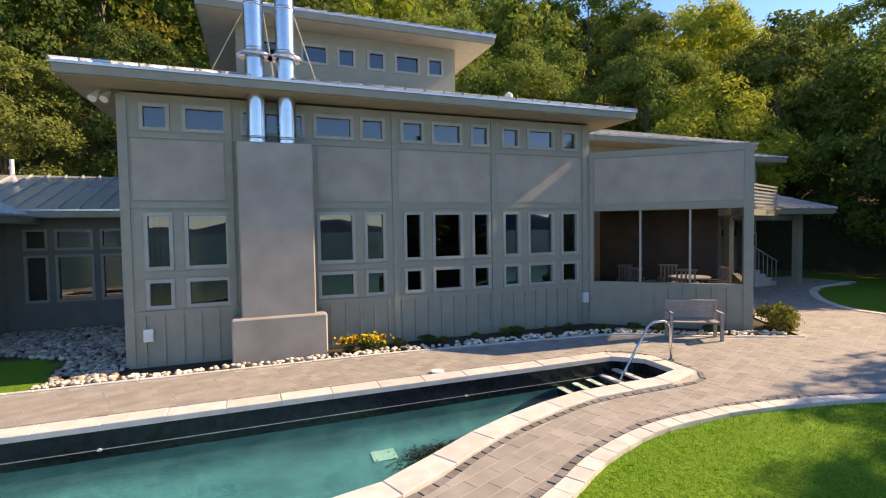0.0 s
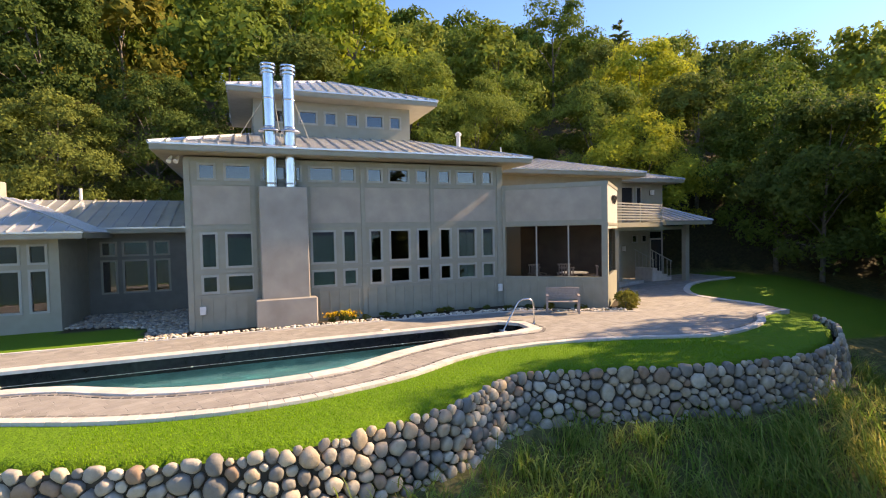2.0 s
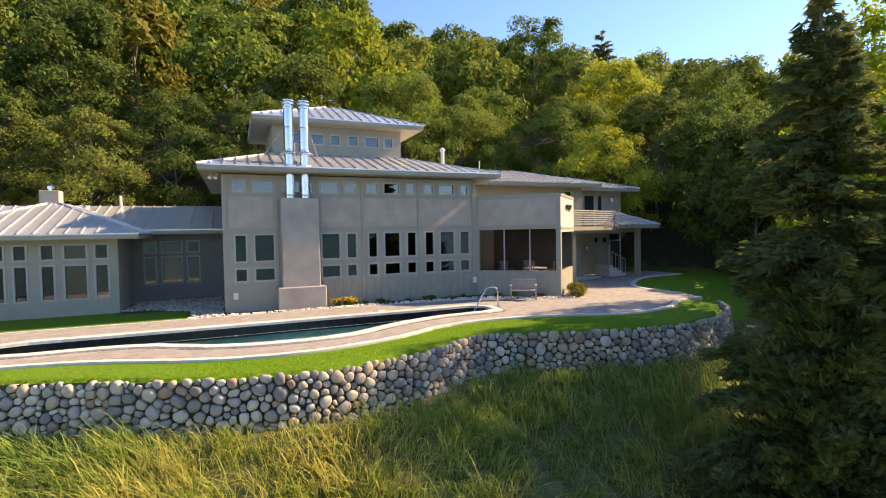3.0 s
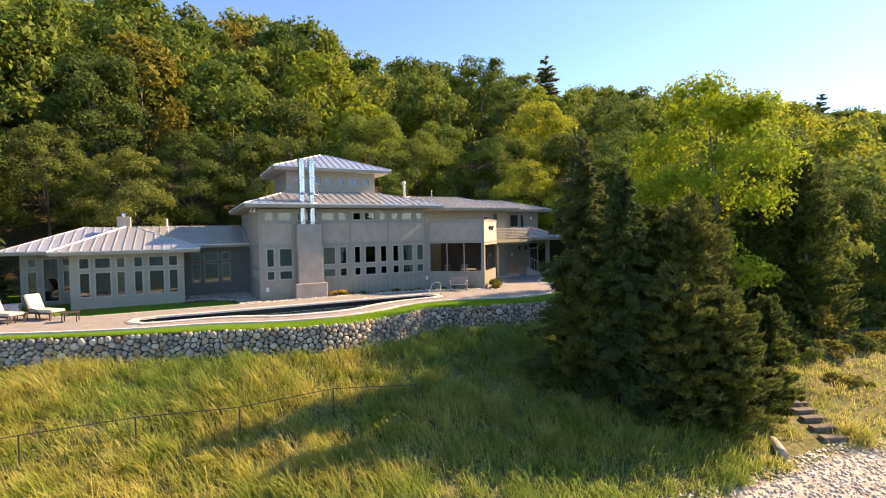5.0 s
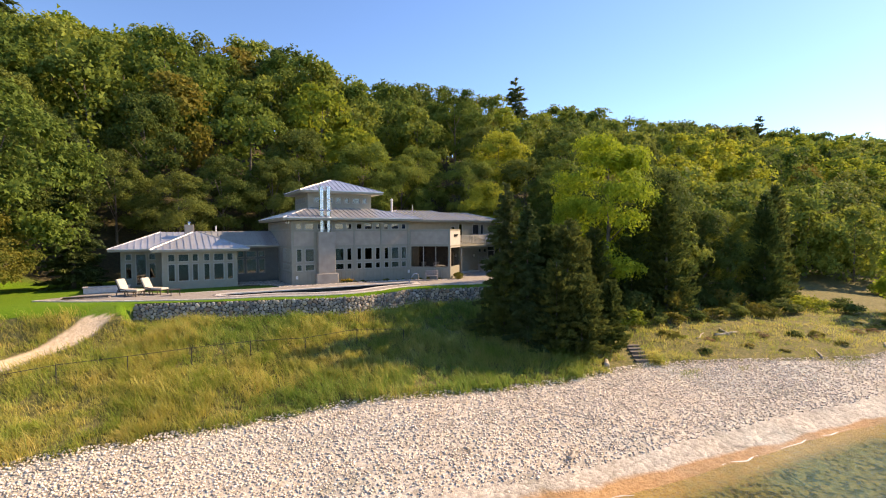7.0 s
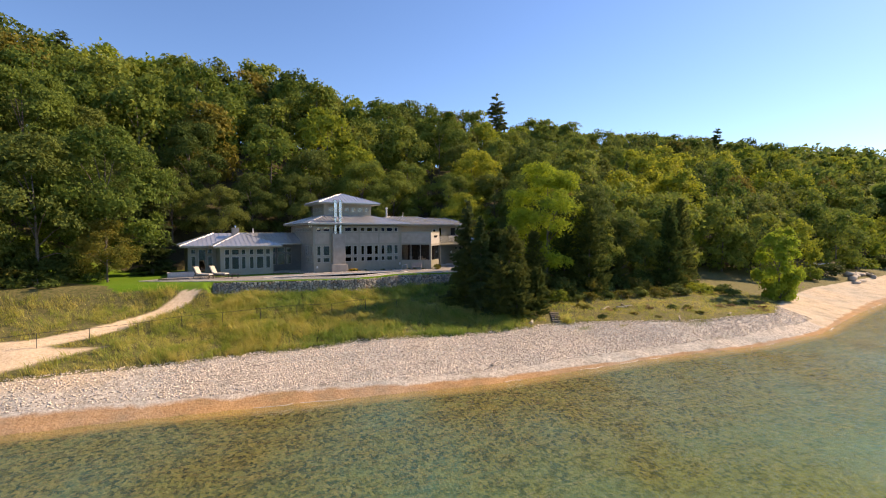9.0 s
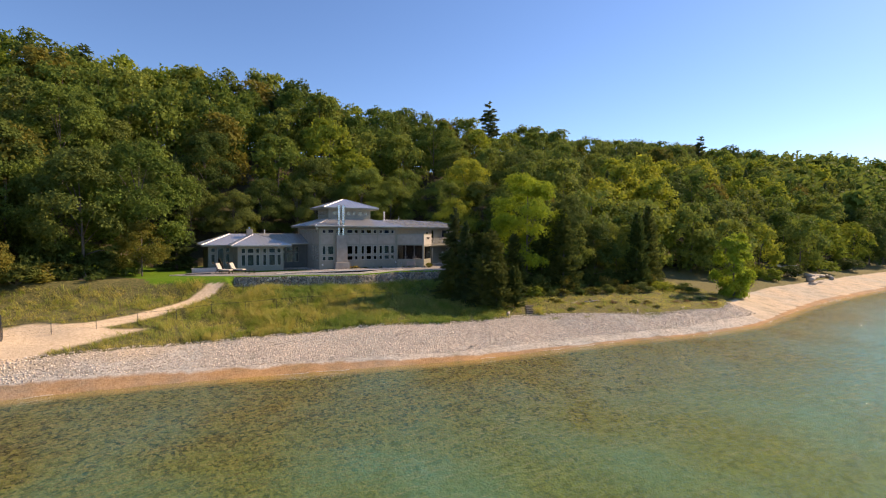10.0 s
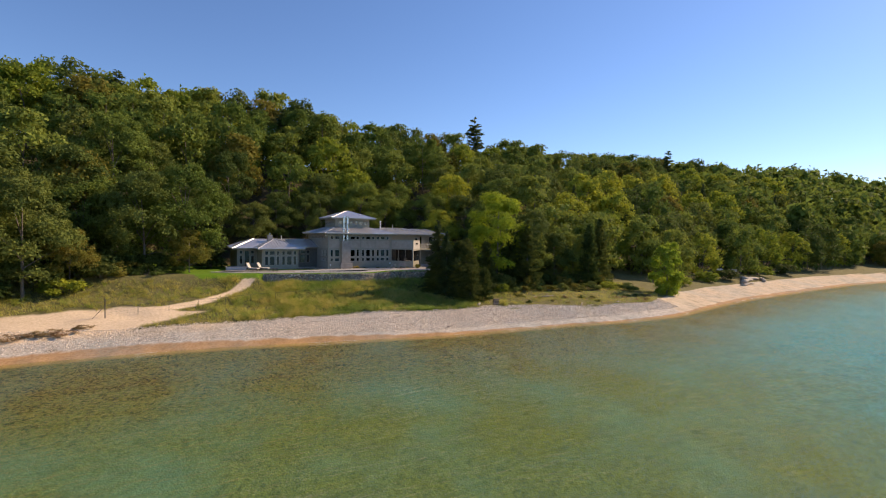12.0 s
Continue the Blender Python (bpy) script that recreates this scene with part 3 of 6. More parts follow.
# terrace paving: plan outline, front edge first
FRONT = [(-19.2, 10.6), (-17.6, 9.4), (-16.2, 8.45), (-14.6, 7.6), (-12.8, 6.75), (-10.8, 5.9), (-8.6, 5.2), (-7.0, 4.95), (-5.6, 4.55), (-4.0, 3.85), (-3.0, 3.55), (-2.0, 3.4), (-1.0, 3.42), (-0.1, 3.57), (1.05, 3.9),
         (1.8, 4.25), (2.5, 4.65), (3.5, 5.0), (4.4, 5.08), (5.3, 5.05), (6.9, 4.75), (8.4, 4.2), (9.2, 3.98), (10.1, 3.96), (11.2, 4.2), (12.2, 4.62), (13.2, 5.3), (14.6, 5.5)]
SIDE = [(15.0, 6.6), (15.05, 8.2), (15.2, 9.5), (16.6, 11.1), (19.1, 12.7), (22.5, 13.4)]
BACK = [(22.5, 16.2), (13.0, 16.2), (12.6, 11.6), (10.3, 7.7), (8.4, 8.6), (7.0, 9.55), (5.0, 9.85), (2.0, 10.05), (-1.5, 10.1), (-6.4, 10.1), (-10.8, 10.1), (-12.4, 11.4), (-14.2, 13.6), (-16.4, 13.6), (-17.6, 12.0), (-19.3, 10.9)]
FRONT_S, SIDE_S = smooth_line(FRONT, 0.25), smooth_line(SIDE, 0.4)
PAVED = FRONT_S + SIDE_S + BACK
BEDS = [(-4.3, 10.1), (2.0, 10.05), (5.0, 9.85), (7.0, 9.55), (8.4, 8.6), (10.3, 7.7), (12.3, 11.0), (7.2, 11.3), (-3.0, 11.3), (-3.1, 16.2), (-6.9, 16.2), (-6.9, 13.0), (-5.6, 13.0), (-4.45, 12.2)]
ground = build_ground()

# lake
lx = spread(-60, 80, 8, -3500, 3500, 1.3)
lake_v = [(x, y, WATER) for y in (-3500, -900, -300, -120, -70, -45, -30, -12, 4) for x in lx]
nx = len(lx)
lake = raw("lake", lake_v, [(j * nx + i, j * nx + i + 1, (j + 1) * nx + i + 1, (j + 1) * nx + i) for j in range(8) for i in range(nx - 1)], M_LAKE)
tagged(new("lake", lake), "clear green shallow lake water with small ripples", "lake", "", "structure")


# ---- the house ----
house = thing("house", "two-storey sage and stucco lake house with metal hip roofs", "house", (2, 15, 0))
FACE = Matrix.Translation((0, 11.05, 0))
COLS = ((-2.88, -2.40), (-2.20, -1.41), (0.28, 1.08), (1.28, 1.76), (2.17, 2.63), (2.85, 3.61), (3.84, 4.33), (4.66, 5.14), (5.35, 6.11), (6.31, 6.84))
CLER = ((-2.89, -2.39), (-2.18, -1.39), (-1.15, 0.08), (0.26, 1.09), (1.23, 1.78), (2.13, 2.69), (2.86, 3.62), (3.83, 4.32), (4.64, 5.15), (5.34, 6.13), (6.34, 6.81))
front_wins = [(a, b, 1.80, 2.89) for a, b in COLS] + [(a, b, 1.06, 1.62) for a, b in COLS] + [(a, b, 4.42, 4.93) for a, b in CLER]


def pierce(wins, inset=0.03):
    return [(a + inset, b - inset, c + inset, d - inset) for a, b, c, d in wins]


def boards(m, rows, mat, d=0.022, name="trim_board"):
    """Trim boards on a wall: along from, to, up from, to."""
    for a, b, c, e in rows:
        part(name, box(a, b, -d, 0.0, c, e, m), mat, house)


def battens(m, u0, u1, z0, z1, step=0.31, skip=()):
    u = u0
    first = None
    while u < u1:
        if not any(a < u < b for a, b in skip):
            if first is None:
                first = part("batten", box(u, u + 0.05, -0.032, 0.0, z0, z1, m), M_SIDING, house)
                u_first = u
            else:
                ob = first.copy()
                scene.collection.objects.link(ob)
                ob.location = m.to_3x3() @ Vector((u - u_first, 0, 0))
        u += step


part("wall", wall(bmesh.new(), FACE, -3.21, 7.2, -0.3, 5.1, pierce(front_wins)), M_SIDING, house)
for w in front_wins:
    window(house, FACE, *w)
# stucco panels between the trim
for a, b in ((-3.03, -1.47), (0.32, 1.9), (2.06, 4.32), (4.46, 6.9)):
    part("stucco_panel", box(a, b, -0.012, 0.0, 3.12, 4.26, FACE), M_STUCCO, house)
boards(FACE, [(-3.21, 7.16, 4.28, 4.37), (-3.21, 7.16, 2.97, 3.08), (-3.21, 7.16, 0.93, 1.03)], M_TRIM)
boards(FACE, [(a, a + 0.13, 0.0, 5.05) for a in (-3.215, -1.44, 1.92, 4.36, 6.96)], M_TRIM, 0.032)
boards(FACE, [(-3.0, 6.95, 1.66, 1.76)], M_TRIM, 0.016)
battens(FACE, -2.95, 6.9, 0.0, 0.93, 0.315, ((-1.45, 0.42),))
# side and back walls of the main block
SIDE_M, side_len = wall_frame((-3.21, 20.4), (-3.21, 11.05))
side_wins = [(u, u + 0.45, 4.42, 4.93) for u in (1.0, 1.7, 2.4, 3.1, 3.8, 4.5, 5.2, 5.9, 6.6, 7.3, 8.0)] + [(u, u + 0.5, z0, z1) for u in (6.3, 7.0, 7.7, 8.4) for z0, z1 in ((1.06, 1.62), (1.80, 2.89))]
part("wall", wall(bmesh.new(), SIDE_M, 0, side_len - 0.2, -0.3, 5.1, pierce(side_wins)), M_STUCCO, house)
for w in side_wins:
    window(house, SIDE_M, *w)
boards(SIDE_M, [(0, side_len, 4.28, 4.37), (0, side_len, 2.97, 3.08), (0, side_len, 0.93, 1.03)], M_TRIM)
boards(SIDE_M, [(side_len - 0.13, side_len + 0.03, 0, 5.05)], M_TRIM, 0.032)
part("wall", box(-3.2, 20.2, 20.4, 20.6, -0.3, 5.1), M_SIDING, house)
part("wall", box(7.0, 7.2, 11.25, 13.8, 2.95, 5.1), M_SIDING, house)
part("interior_floor", box(-3.0, 7.0, 11.26, 20.4, 0.02, 0.12), M_FLOORWOOD, house)
part("interior_floor", box(7.0, 14.95, 13.96, 20.4, 0.02, 0.12), M_FLOORWOOD, house)
part("interior_wall", box(-3.0, 7.1, 17.0, 17.15, 0.1, 5.0), M_INSIDE, house)
part("interior_ceiling", box(-3.0, 7.1, 11.3, 17.0, 4.98, 5.04), M_INSIDE, house)


# roofs
def hip_roof(name, x0, x1, y0, y1, z, px0, px1, py0, py1, pz, fascia=0.2, seam=0.43, over=0.8, skip=""):
    bm = bmesh.new()
    e = [bm.verts.new(p) for p in ((x0, y0, z), (x1, y0, z), (x1, y1, z), (x0, y1, z))]
    t = [bm.verts.new(p) for p in ((px0, py0, pz), (px1, py0, pz), (px1, py1, pz), (px0, py1, pz))]
    lo = [bm.verts.new((v.co.x, v.co.y, z - 0.05)) for v in e]
    for i in range(4):
        j = (i + 1) % 4
        bm.faces.new((e[i], e[j], t[j], t[i]))
        bm.faces.new((lo[j], lo[i], e[i], e[j]))
    bm.faces.new(t)
    bm.faces.new(lo[::-1])
    bmesh.ops.remove_doubles(bm, verts=bm.verts, dist=0.001)
    roof = part(name, bm, M_ROOF, house, "pale grey standing-seam metal roof")
    # fascia and soffit
    d = 0.03
    for a in ((x0 + d, x1 - d, y0 + d, y0 + d + 0.04), (x0 + d, x1 - d, y1 - d - 0.04, y1 - d), (x0 + d, x0 + d + 0.04, y0 + d + 0.04, y1 - d - 0.04), (x1 - d - 0.04, x1 - d, y0 + d + 0.04, y1 - d - 0.04)):
        part("fascia", box(*a, z - fascia, z - 0.052), M_FASCIA, roof)
    part("soffit", box(x0 + 0.08, x1 - 0.08, y0 + 0.08, y1 - 0.08, z - fascia - 0.02, z - fascia + 0.012), M_SOFFIT, roof)
    # seams up each slope
    sides = {"s": ((x0, x1, px0, px1), lambda u, f: (u, y0 + (py0 - y0) * f)), "n": ((x0, x1, px0, px1), lambda u, f: (u, y1 + (py1 - y1) * f)),
             "w": ((y0, y1, py0, py1), lambda u, f: (x0 + (px0 - x0) * f, u)), "e": ((y0, y1, py0, py1), lambda u, f: (x1 + (px1 - x1) * f, u))}
    for k, ((a, b, pa, pb), at) in sides.items():
        if k in skip:
            continue
        n = int((b - a) / seam)
        for i in range(1, n):
            u = a + (b - a) * i / n
            f = min(1.0, (u - a) / max(pa - a, 1e-6) if u < pa else 1.0, (b - u) / max(b - pb, 1e-6) if u > pb else 1.0)
            if f < 0.03:
                continue
            p, q = Vector((*at(u, 0), z + 0.015)), Vector((*at(u, f), z + (pz - z) * f + 0.015))
            m = Matrix.Translation(p) @ (q - p).to_track_quat("Y", "Z").to_matrix().to_4x4()
            part("seam", box(-0.016, 0.016, -0.01, (q - p).length, -0.015, 0.035, m), M_ROOF, roof)
    # hip caps
    for i, (a, b) in enumerate((((x0, y0), (px0, py0)), ((x1, y0), (px1, py0)), ((x1, y1), (px1, py1)), ((x0, y1), (px0, py1)))):
        part("hip_cap", tube(bmesh.new(), [(*a, z + 0.005), (*b, pz + 0.01)], 0.045, 6), M_ROOF, roof)
    return roof


hip_roof("roof", -4.0, 8.07, 10.29, 21.2, 5.37, -0.9, 4.2, 13.75, 17.6, 6.40)
hip_roof("roof", 4.5, 16.0, 12.95, 21.8, 5.36, 8.6, 12.6, 17.0, 17.6, 6.42)
hip_roof("roof", 12.0, 21.1, 15.35, 22.4, 5.40, 15.2, 18.0, 18.8, 19.0, 6.35)
hip_roof("roof", -2.08, 5.40, 12.73, 18.75, 7.78, 1.4, 1.75, 15.6, 15.8, 8.97, seam=0.40)
# the lantern storey under the top roof
CUP_S = Matrix.Translation((0, 13.5, 0))
cup_wins = [(-0.75, -0.05, 6.74, 7.26), (0.26, 0.95, 6.74, 7.26), (1.17, 1.66, 6.74, 7.26), (1.96, 2.46, 6.74, 7.26), (2.71, 3.44, 6.74, 7.26), (3.64, 4.13, 6.74, 7.26)]
part("wall", wall(bmesh.new(), CUP_S, -1.25, 4.48, 6.0, 7.62, pierce(cup_wins)), M_SIDING, house)
CUP_W, cl = wall_frame((-1.25, 18.0), (-1.25, 13.5))
cup_ww = [(u, u + 0.42, 6.74, 7.26) for u in (0.35, 0.95, 1.55, 2.15, 2.75, 3.35)]
part("wall", wall(bmesh.new(), CUP_W, 0, cl - 0.2, 6.0, 7.62, pierce(cup_ww)), M_SIDING, house)
CUP_E, cl2 = wall_frame((4.48, 13.5), (4.48, 18.0))
part("wall", wall(bmesh.new(), CUP_E, 0.2, cl2, 6.0, 7.62, pierce(cup_ww)), M_SIDING, house)
part("wall", box(-1.05, 4.28, 17.8, 18.0, 6.0, 7.62), M_SIDING, house)
for m, ws in ((CUP_S, cup_wins), (CUP_W, cup_ww), (CUP_E, cup_ww)):
    for w in ws:
        window(house, m, *w)

# chimney of stucco with two steel flues
chimney = part("chimney", box(-1.22, 0.17, 10.54, 11.02, 0.80, 4.22, bevel=0.025), M_CONC, house, "smooth stucco chimney shaft")
part("chimney_base", box(-1.405, 0.37, 10.42, 11.0, -0.1, 0.85, bevel=0.03), M_CONC, chimney)
for cx in (-0.85, -0.28):
    flue = part("flue", tube(bmesh.new(), [(cx, 10.82, 4.15), (cx, 10.82, 7.62)], 0.185, 24, False), M_STEEL, chimney, "shiny stainless steel flue", True)
    for z in (4.3, 5.15, 6.0, 6.85):
        part("flue_band", tube(bmesh.new(), [(cx, 10.82, z), (cx, 10.82, z + 0.05)], 0.192, 24), M_STEEL, flue, "", True)
    part("storm_collar", tube(bmesh.new(), [(cx, 10.82, 5.90), (cx, 10.82, 5.915), (cx, 10.82, 5.99)], [0.335, 0.335, 0.19], 28), M_STEEL, flue, "", True)
    bm = tube(bmesh.new(), [(cx, 10.82, 7.62), (cx, 10.82, 7.66)], 0.235, 24)
    tube(bm, [(cx, 10.82, 7.74), (cx, 10.82, 7.79)], 0.24, 24)
    tube(bm, [(cx, 10.82, 7.86), (cx, 10.82, 7.90)], 0.235, 24)
    tube(bm, [(cx, 10.82, 7.6), (cx, 10.82, 7.88)], 0.16, 16)
    part("flue_cap", bm, M_STEEL, flue, "louvred steel flue cap")
for a, b in (((-0.98, 10.9, 6.9), (-1.7, 12.2, 6.0)), ((-0.12, 10.9, 6.9), (0.45, 12.2, 6.0)), ((-0.68, 10.95, 6.9), (-0.45, 12.3, 6.0))):
    part("stay_rod", tube(bmesh.new(), [a, b], 0.014, 6), M_FRAME, chimney)

# screened porch on the corner, turned against the house
PW, PE, PF = (7.2, 11.05), (9.95, 8.6), (12.52, 11.04)
PORCH_A, la = wall_frame(PW, PE)
PORCH_B, lb = wall_frame(PE, PF)
part("wall", wall(bmesh.new(), PORCH_A, 0.0, la, -0.3, 4.38, [(0.1, la - 0.2, 1.07, 2.89)], 0.16), M_SIDING, house)
part("wall", wall(bmesh.new(), PORCH_B, 0.0, lb, -0.3, 2.75, [(0.22, lb - 0.2, 1.07, 2.89), (lb - 0.4, lb + 1, -1, 2.7)], 0.16), M_SIDING, house)
part("wall", box(0.0, lb, 0, 0.16, 2.75, 4.38, PORCH_B), M_CREAM, house, "cream parapet side")
part("stucco_panel", box(0.12, la - 0.15, -0.012, 0.0, 3.08, 4.22, PORCH_A), M_STUCCO, house)
boards(PORCH_A, [(0, la, 4.24, 4.40), (0, la, 2.92, 3.04), (0, la, 0.98, 1.07)], M_TRIM)
boards(PORCH_A, [(la - 0.2, la, 0.0, 4.38), (0.0, 0.1, 0, 4.38)], M_TRIM, 0.03)
battens(PORCH_A, 0.3, la - 0.3, 0.0, 0.98, 0.315)
boards(PORCH_B, [(0, lb, 4.28, 4.40), (0, lb, 2.86, 2.96)], M_FASCIA)
for u in (0.1 + (la - 0.3) / 3, 0.1 + 2 * (la - 0.3) / 3):
    part("screen_post", box(u - 0.025, u + 0.025, 0.03, 0.09, 1.07, 2.89, PORCH_A), M_FRAME, house)
for i in range(3):
    u = 0.1 + (la - 0.3) * i / 3
    part("screen_mesh", box(u + 0.026, u + (la - 0.3) / 3 - 0.026, 0.055, 0.06, 1.08, 2.88, PORCH_A), M_MESH, house, "dark insect screen")
part("screen_mesh", box(0.24, lb - 0.42, 0.055, 0.06, 1.08, 2.74, PORCH_B), M_MESH, house, "dark insect screen")
# Added wall; its dark brown imitates the dimness inside the porch.
part("porch_back_wall", box(0.1, la - 0.3, 2.9, 3.0, 0.4, 2.95, PORCH_A), M_PORCH_DIM, house, "added porch wall, dark brown for the dim interior")
part("porch_floor", box(0.17, la - 0.17, 0.17, 3.5, 0.0, 0.40, PORCH_A), M_FLOORWOOD, house)
part("porch_ceiling", box(0.1, la - 0.1, 0.16, 3.5, 2.95, 3.05, PORCH_A), M_SOFFIT, house)
# wings behind the porch
part("wall", wall(bmesh.new(), Matrix.Translation((0, 13.75, 0)), 7.0, 15.2, -0.3, 5.2, [(13.1, 13.6, 4.3, 4.75), (14.0, 14.5, 3.05, 5.0)]), M_SIDING, house)
part("wall", wall(bmesh.new(), Matrix.Translation((0, 16.2, 0)), 13.0, 20.3, -0.3, 5.2, [(17.3, 18.2, 3.05, 5.0), (18.36, 18.80, 3.3, 5.0), (18.07, 18.48, 1.91, 2.35), (18.75, 19.17, 1.91, 2.35)]), M_SIDING, house)
part("wall", box(20.1, 20.3, 16.4, 20.4, -0.3, 5.2), M_SIDING, house)
part("wall", box(15.0, 15.2, 13.95, 16.2, -0.3, 5.2), M_SIDING, house)
# balcony with a white slatted rail
BALC, bl = wall_frame((12.6, 11.15), (16.75, 12.75))
balcony = part("balcony", box(0, bl, 0, 3.2, 2.78, 2.98, BALC), M_FASCIA, house)
for i in range(7):
    part("rail_slat", box(0.05, bl, 0.02, 0.05, 3.08 + 0.115 * i, 3.135 + 0.115 * i, BALC), M_FRAME, balcony)
for i in range(3):
    u = 0.05 + (bl - 0.12) * i / 2
    part("rail_post", box(u, u + 0.06, 0.05, 0.11, 2.98, 3.86, BALC), M_FRAME, balcony)
# low entry roof with its post
hip_roof("roof", 16.9, 20.0, 12.7, 18.0, 3.06, 17.0, 19.0, 15.6, 17.5, 3.95, seam=0.4)
part("post", box(19.1, 19.35, 13.55, 13.8, 0, 2.95), M_TRIM, house)
part("post", box(12.9, 13.1, 11.6, 11.8, 0, 2.8), M_TRIM, house)
part("beam", box(0.2, 7.1, 0.1, 0.3, 2.62, 2.80, wall_frame((12.6, 11.3), (19.3, 13.7))[0]), M_TRIM, house)

# west wing
WING = Matrix.Translation((0, 13.3, 0))
wing_wins = []
for u, v in ((-11.78, -11.26), (-11.11, -10.34), (-10.16, -9.70), (-9.37, -8.90), (-8.68, -7.90), (-7.73, -7.23)):
    wing_wins += [(u, v, 2.02, 2.64), (u, v, 0.54, 1.88)]
part("wall", wall(bmesh.new(), WING, -12.15, -6.95, -0.3, 2.9, pierce(wing_wins)), M_SIDING, house)
for w in wing_wins:
    window(house, WING, *w)
part("wall", box(-7.15, -6.95, 13.5, 16.2, -0.3, 2.9), M_SIDING, house)
part("wall", box(-12.15, -11.95, 13.5, 16.6, -0.3, 2.9), M_SIDING, house)
LINK = Matrix.Translation((0, 16.2, 0))
link_wins = [(u, u + w, z0, z1) for u, w in ((-6.57, 0.53), (-5.89, 0.86), (-4.88, 0.55)) for z0, z1 in ((0.72, 1.97), (2.09, 2.65))]
part("wall", wall(bmesh.new(), LINK, -6.95, -3.2, -0.3, 3.0, pierce(link_wins)), M_SIDING_SHADE, house, "sage siding of the recessed link, darkened for its shade")
# Frames take the darker trim colour to imitate the same recess shade.
for w in link_wins:
    window(house, LINK, *w, mat=M_TRIM)
WEST = Matrix.Translation((0, 16.6, 0))
west_wins = [(-14.62, -14.14, 2.08, 2.62), (-14.62, -14.14, 0.62, 1.88), (-13.93, -13.18, 0.12, 2.60), (-13.04, -12.53, 2.08, 2.62), (-13.04, -12.53, 0.62, 1.88)]
part("wall", wall(bmesh.new(), WEST, -14.9, -12.15, -0.3, 2.9, pierce(west_wins)), M_SIDING, house)
for w in west_wins:
    window(house, WEST, *w)
part("wall", box(-14.9, -14.7, 16.8, 22, -0.3, 2.9), M_SIDING, house)
part("wall", box(-14.9, -3.2, 22.0, 22.2, -0.3, 2.9), M_SIDING, house)
hip_roof("roof", -12.9, -6.1, 12.5, 20.0, 3.0, -9.9, -9.5, 16.2, 17.5, 4.28, skip="n")
hip_roof("roof", -9.6, -2.9, 15.5, 23.4, 3.15, -9.5, -2.95, 19.3, 19.6, 4.36, skip="new")
hip_roof("roof", -15.7, -9.0, 15.75, 23.0, 3.0, -12.2, -9.1, 18.6, 20.0, 4.31, skip="ne")
part("chimney", box(-10.45, -9.75, 17.2, 17.8, 3.6, 4.90, bevel=0.02), M_CONC, house)


# ---- trees ----
def leaf_quads(rng, c, out, size):
    """Kite-shaped leaf clumps: centres c, rough outward directions out, sizes."""
    n = len(c)
    nrm = out + rng.normal(0, 0.75, (n, 3))
    nrm /= np.linalg.norm(nrm, axis=1)[:, None] + 1e-9
    a = np.cross(nrm, rng.normal(0, 1, (n, 3)))
    a /= np.linalg.norm(a, axis=1)[:, None] + 1e-9
    b = np.cross(nrm, a)
    s = size[:, None]
    w = (0.55 + 0.35 * rng.random(n))[:, None]
    return np.stack([c - a * s * 0.5, c + b * s * 0.5 * w + nrm * s * 0.12, c + a * s * 0.5, c - b * s * 0.5 * w + nrm * s * 0.12], 1)


def leaf_tris(rng, c, out, size, loose=0.75):
    """Three-cornered leaf sprays."""
    n = len(c)
    nrm = out + rng.normal(0, loose, (n, 3))
    nrm /= np.linalg.norm(nrm, axis=1)[:, None] + 1e-9
    a = np.cross(nrm, rng.normal(0, 1, (n, 3)))
    a /= np.linalg.norm(a, axis=1)[:, None] + 1e-9
    b = np.cross(nrm, a)
    s = size[:, None]
    k = rng.uniform(-0.25, 0.25, (n, 1))
    return np.stack([c - a * s * 0.5 - b * s * 0.32, c + a * s * 0.5 + b * s * k, c - a * s * (0.15 + k) + b * s * 0.42], 1)


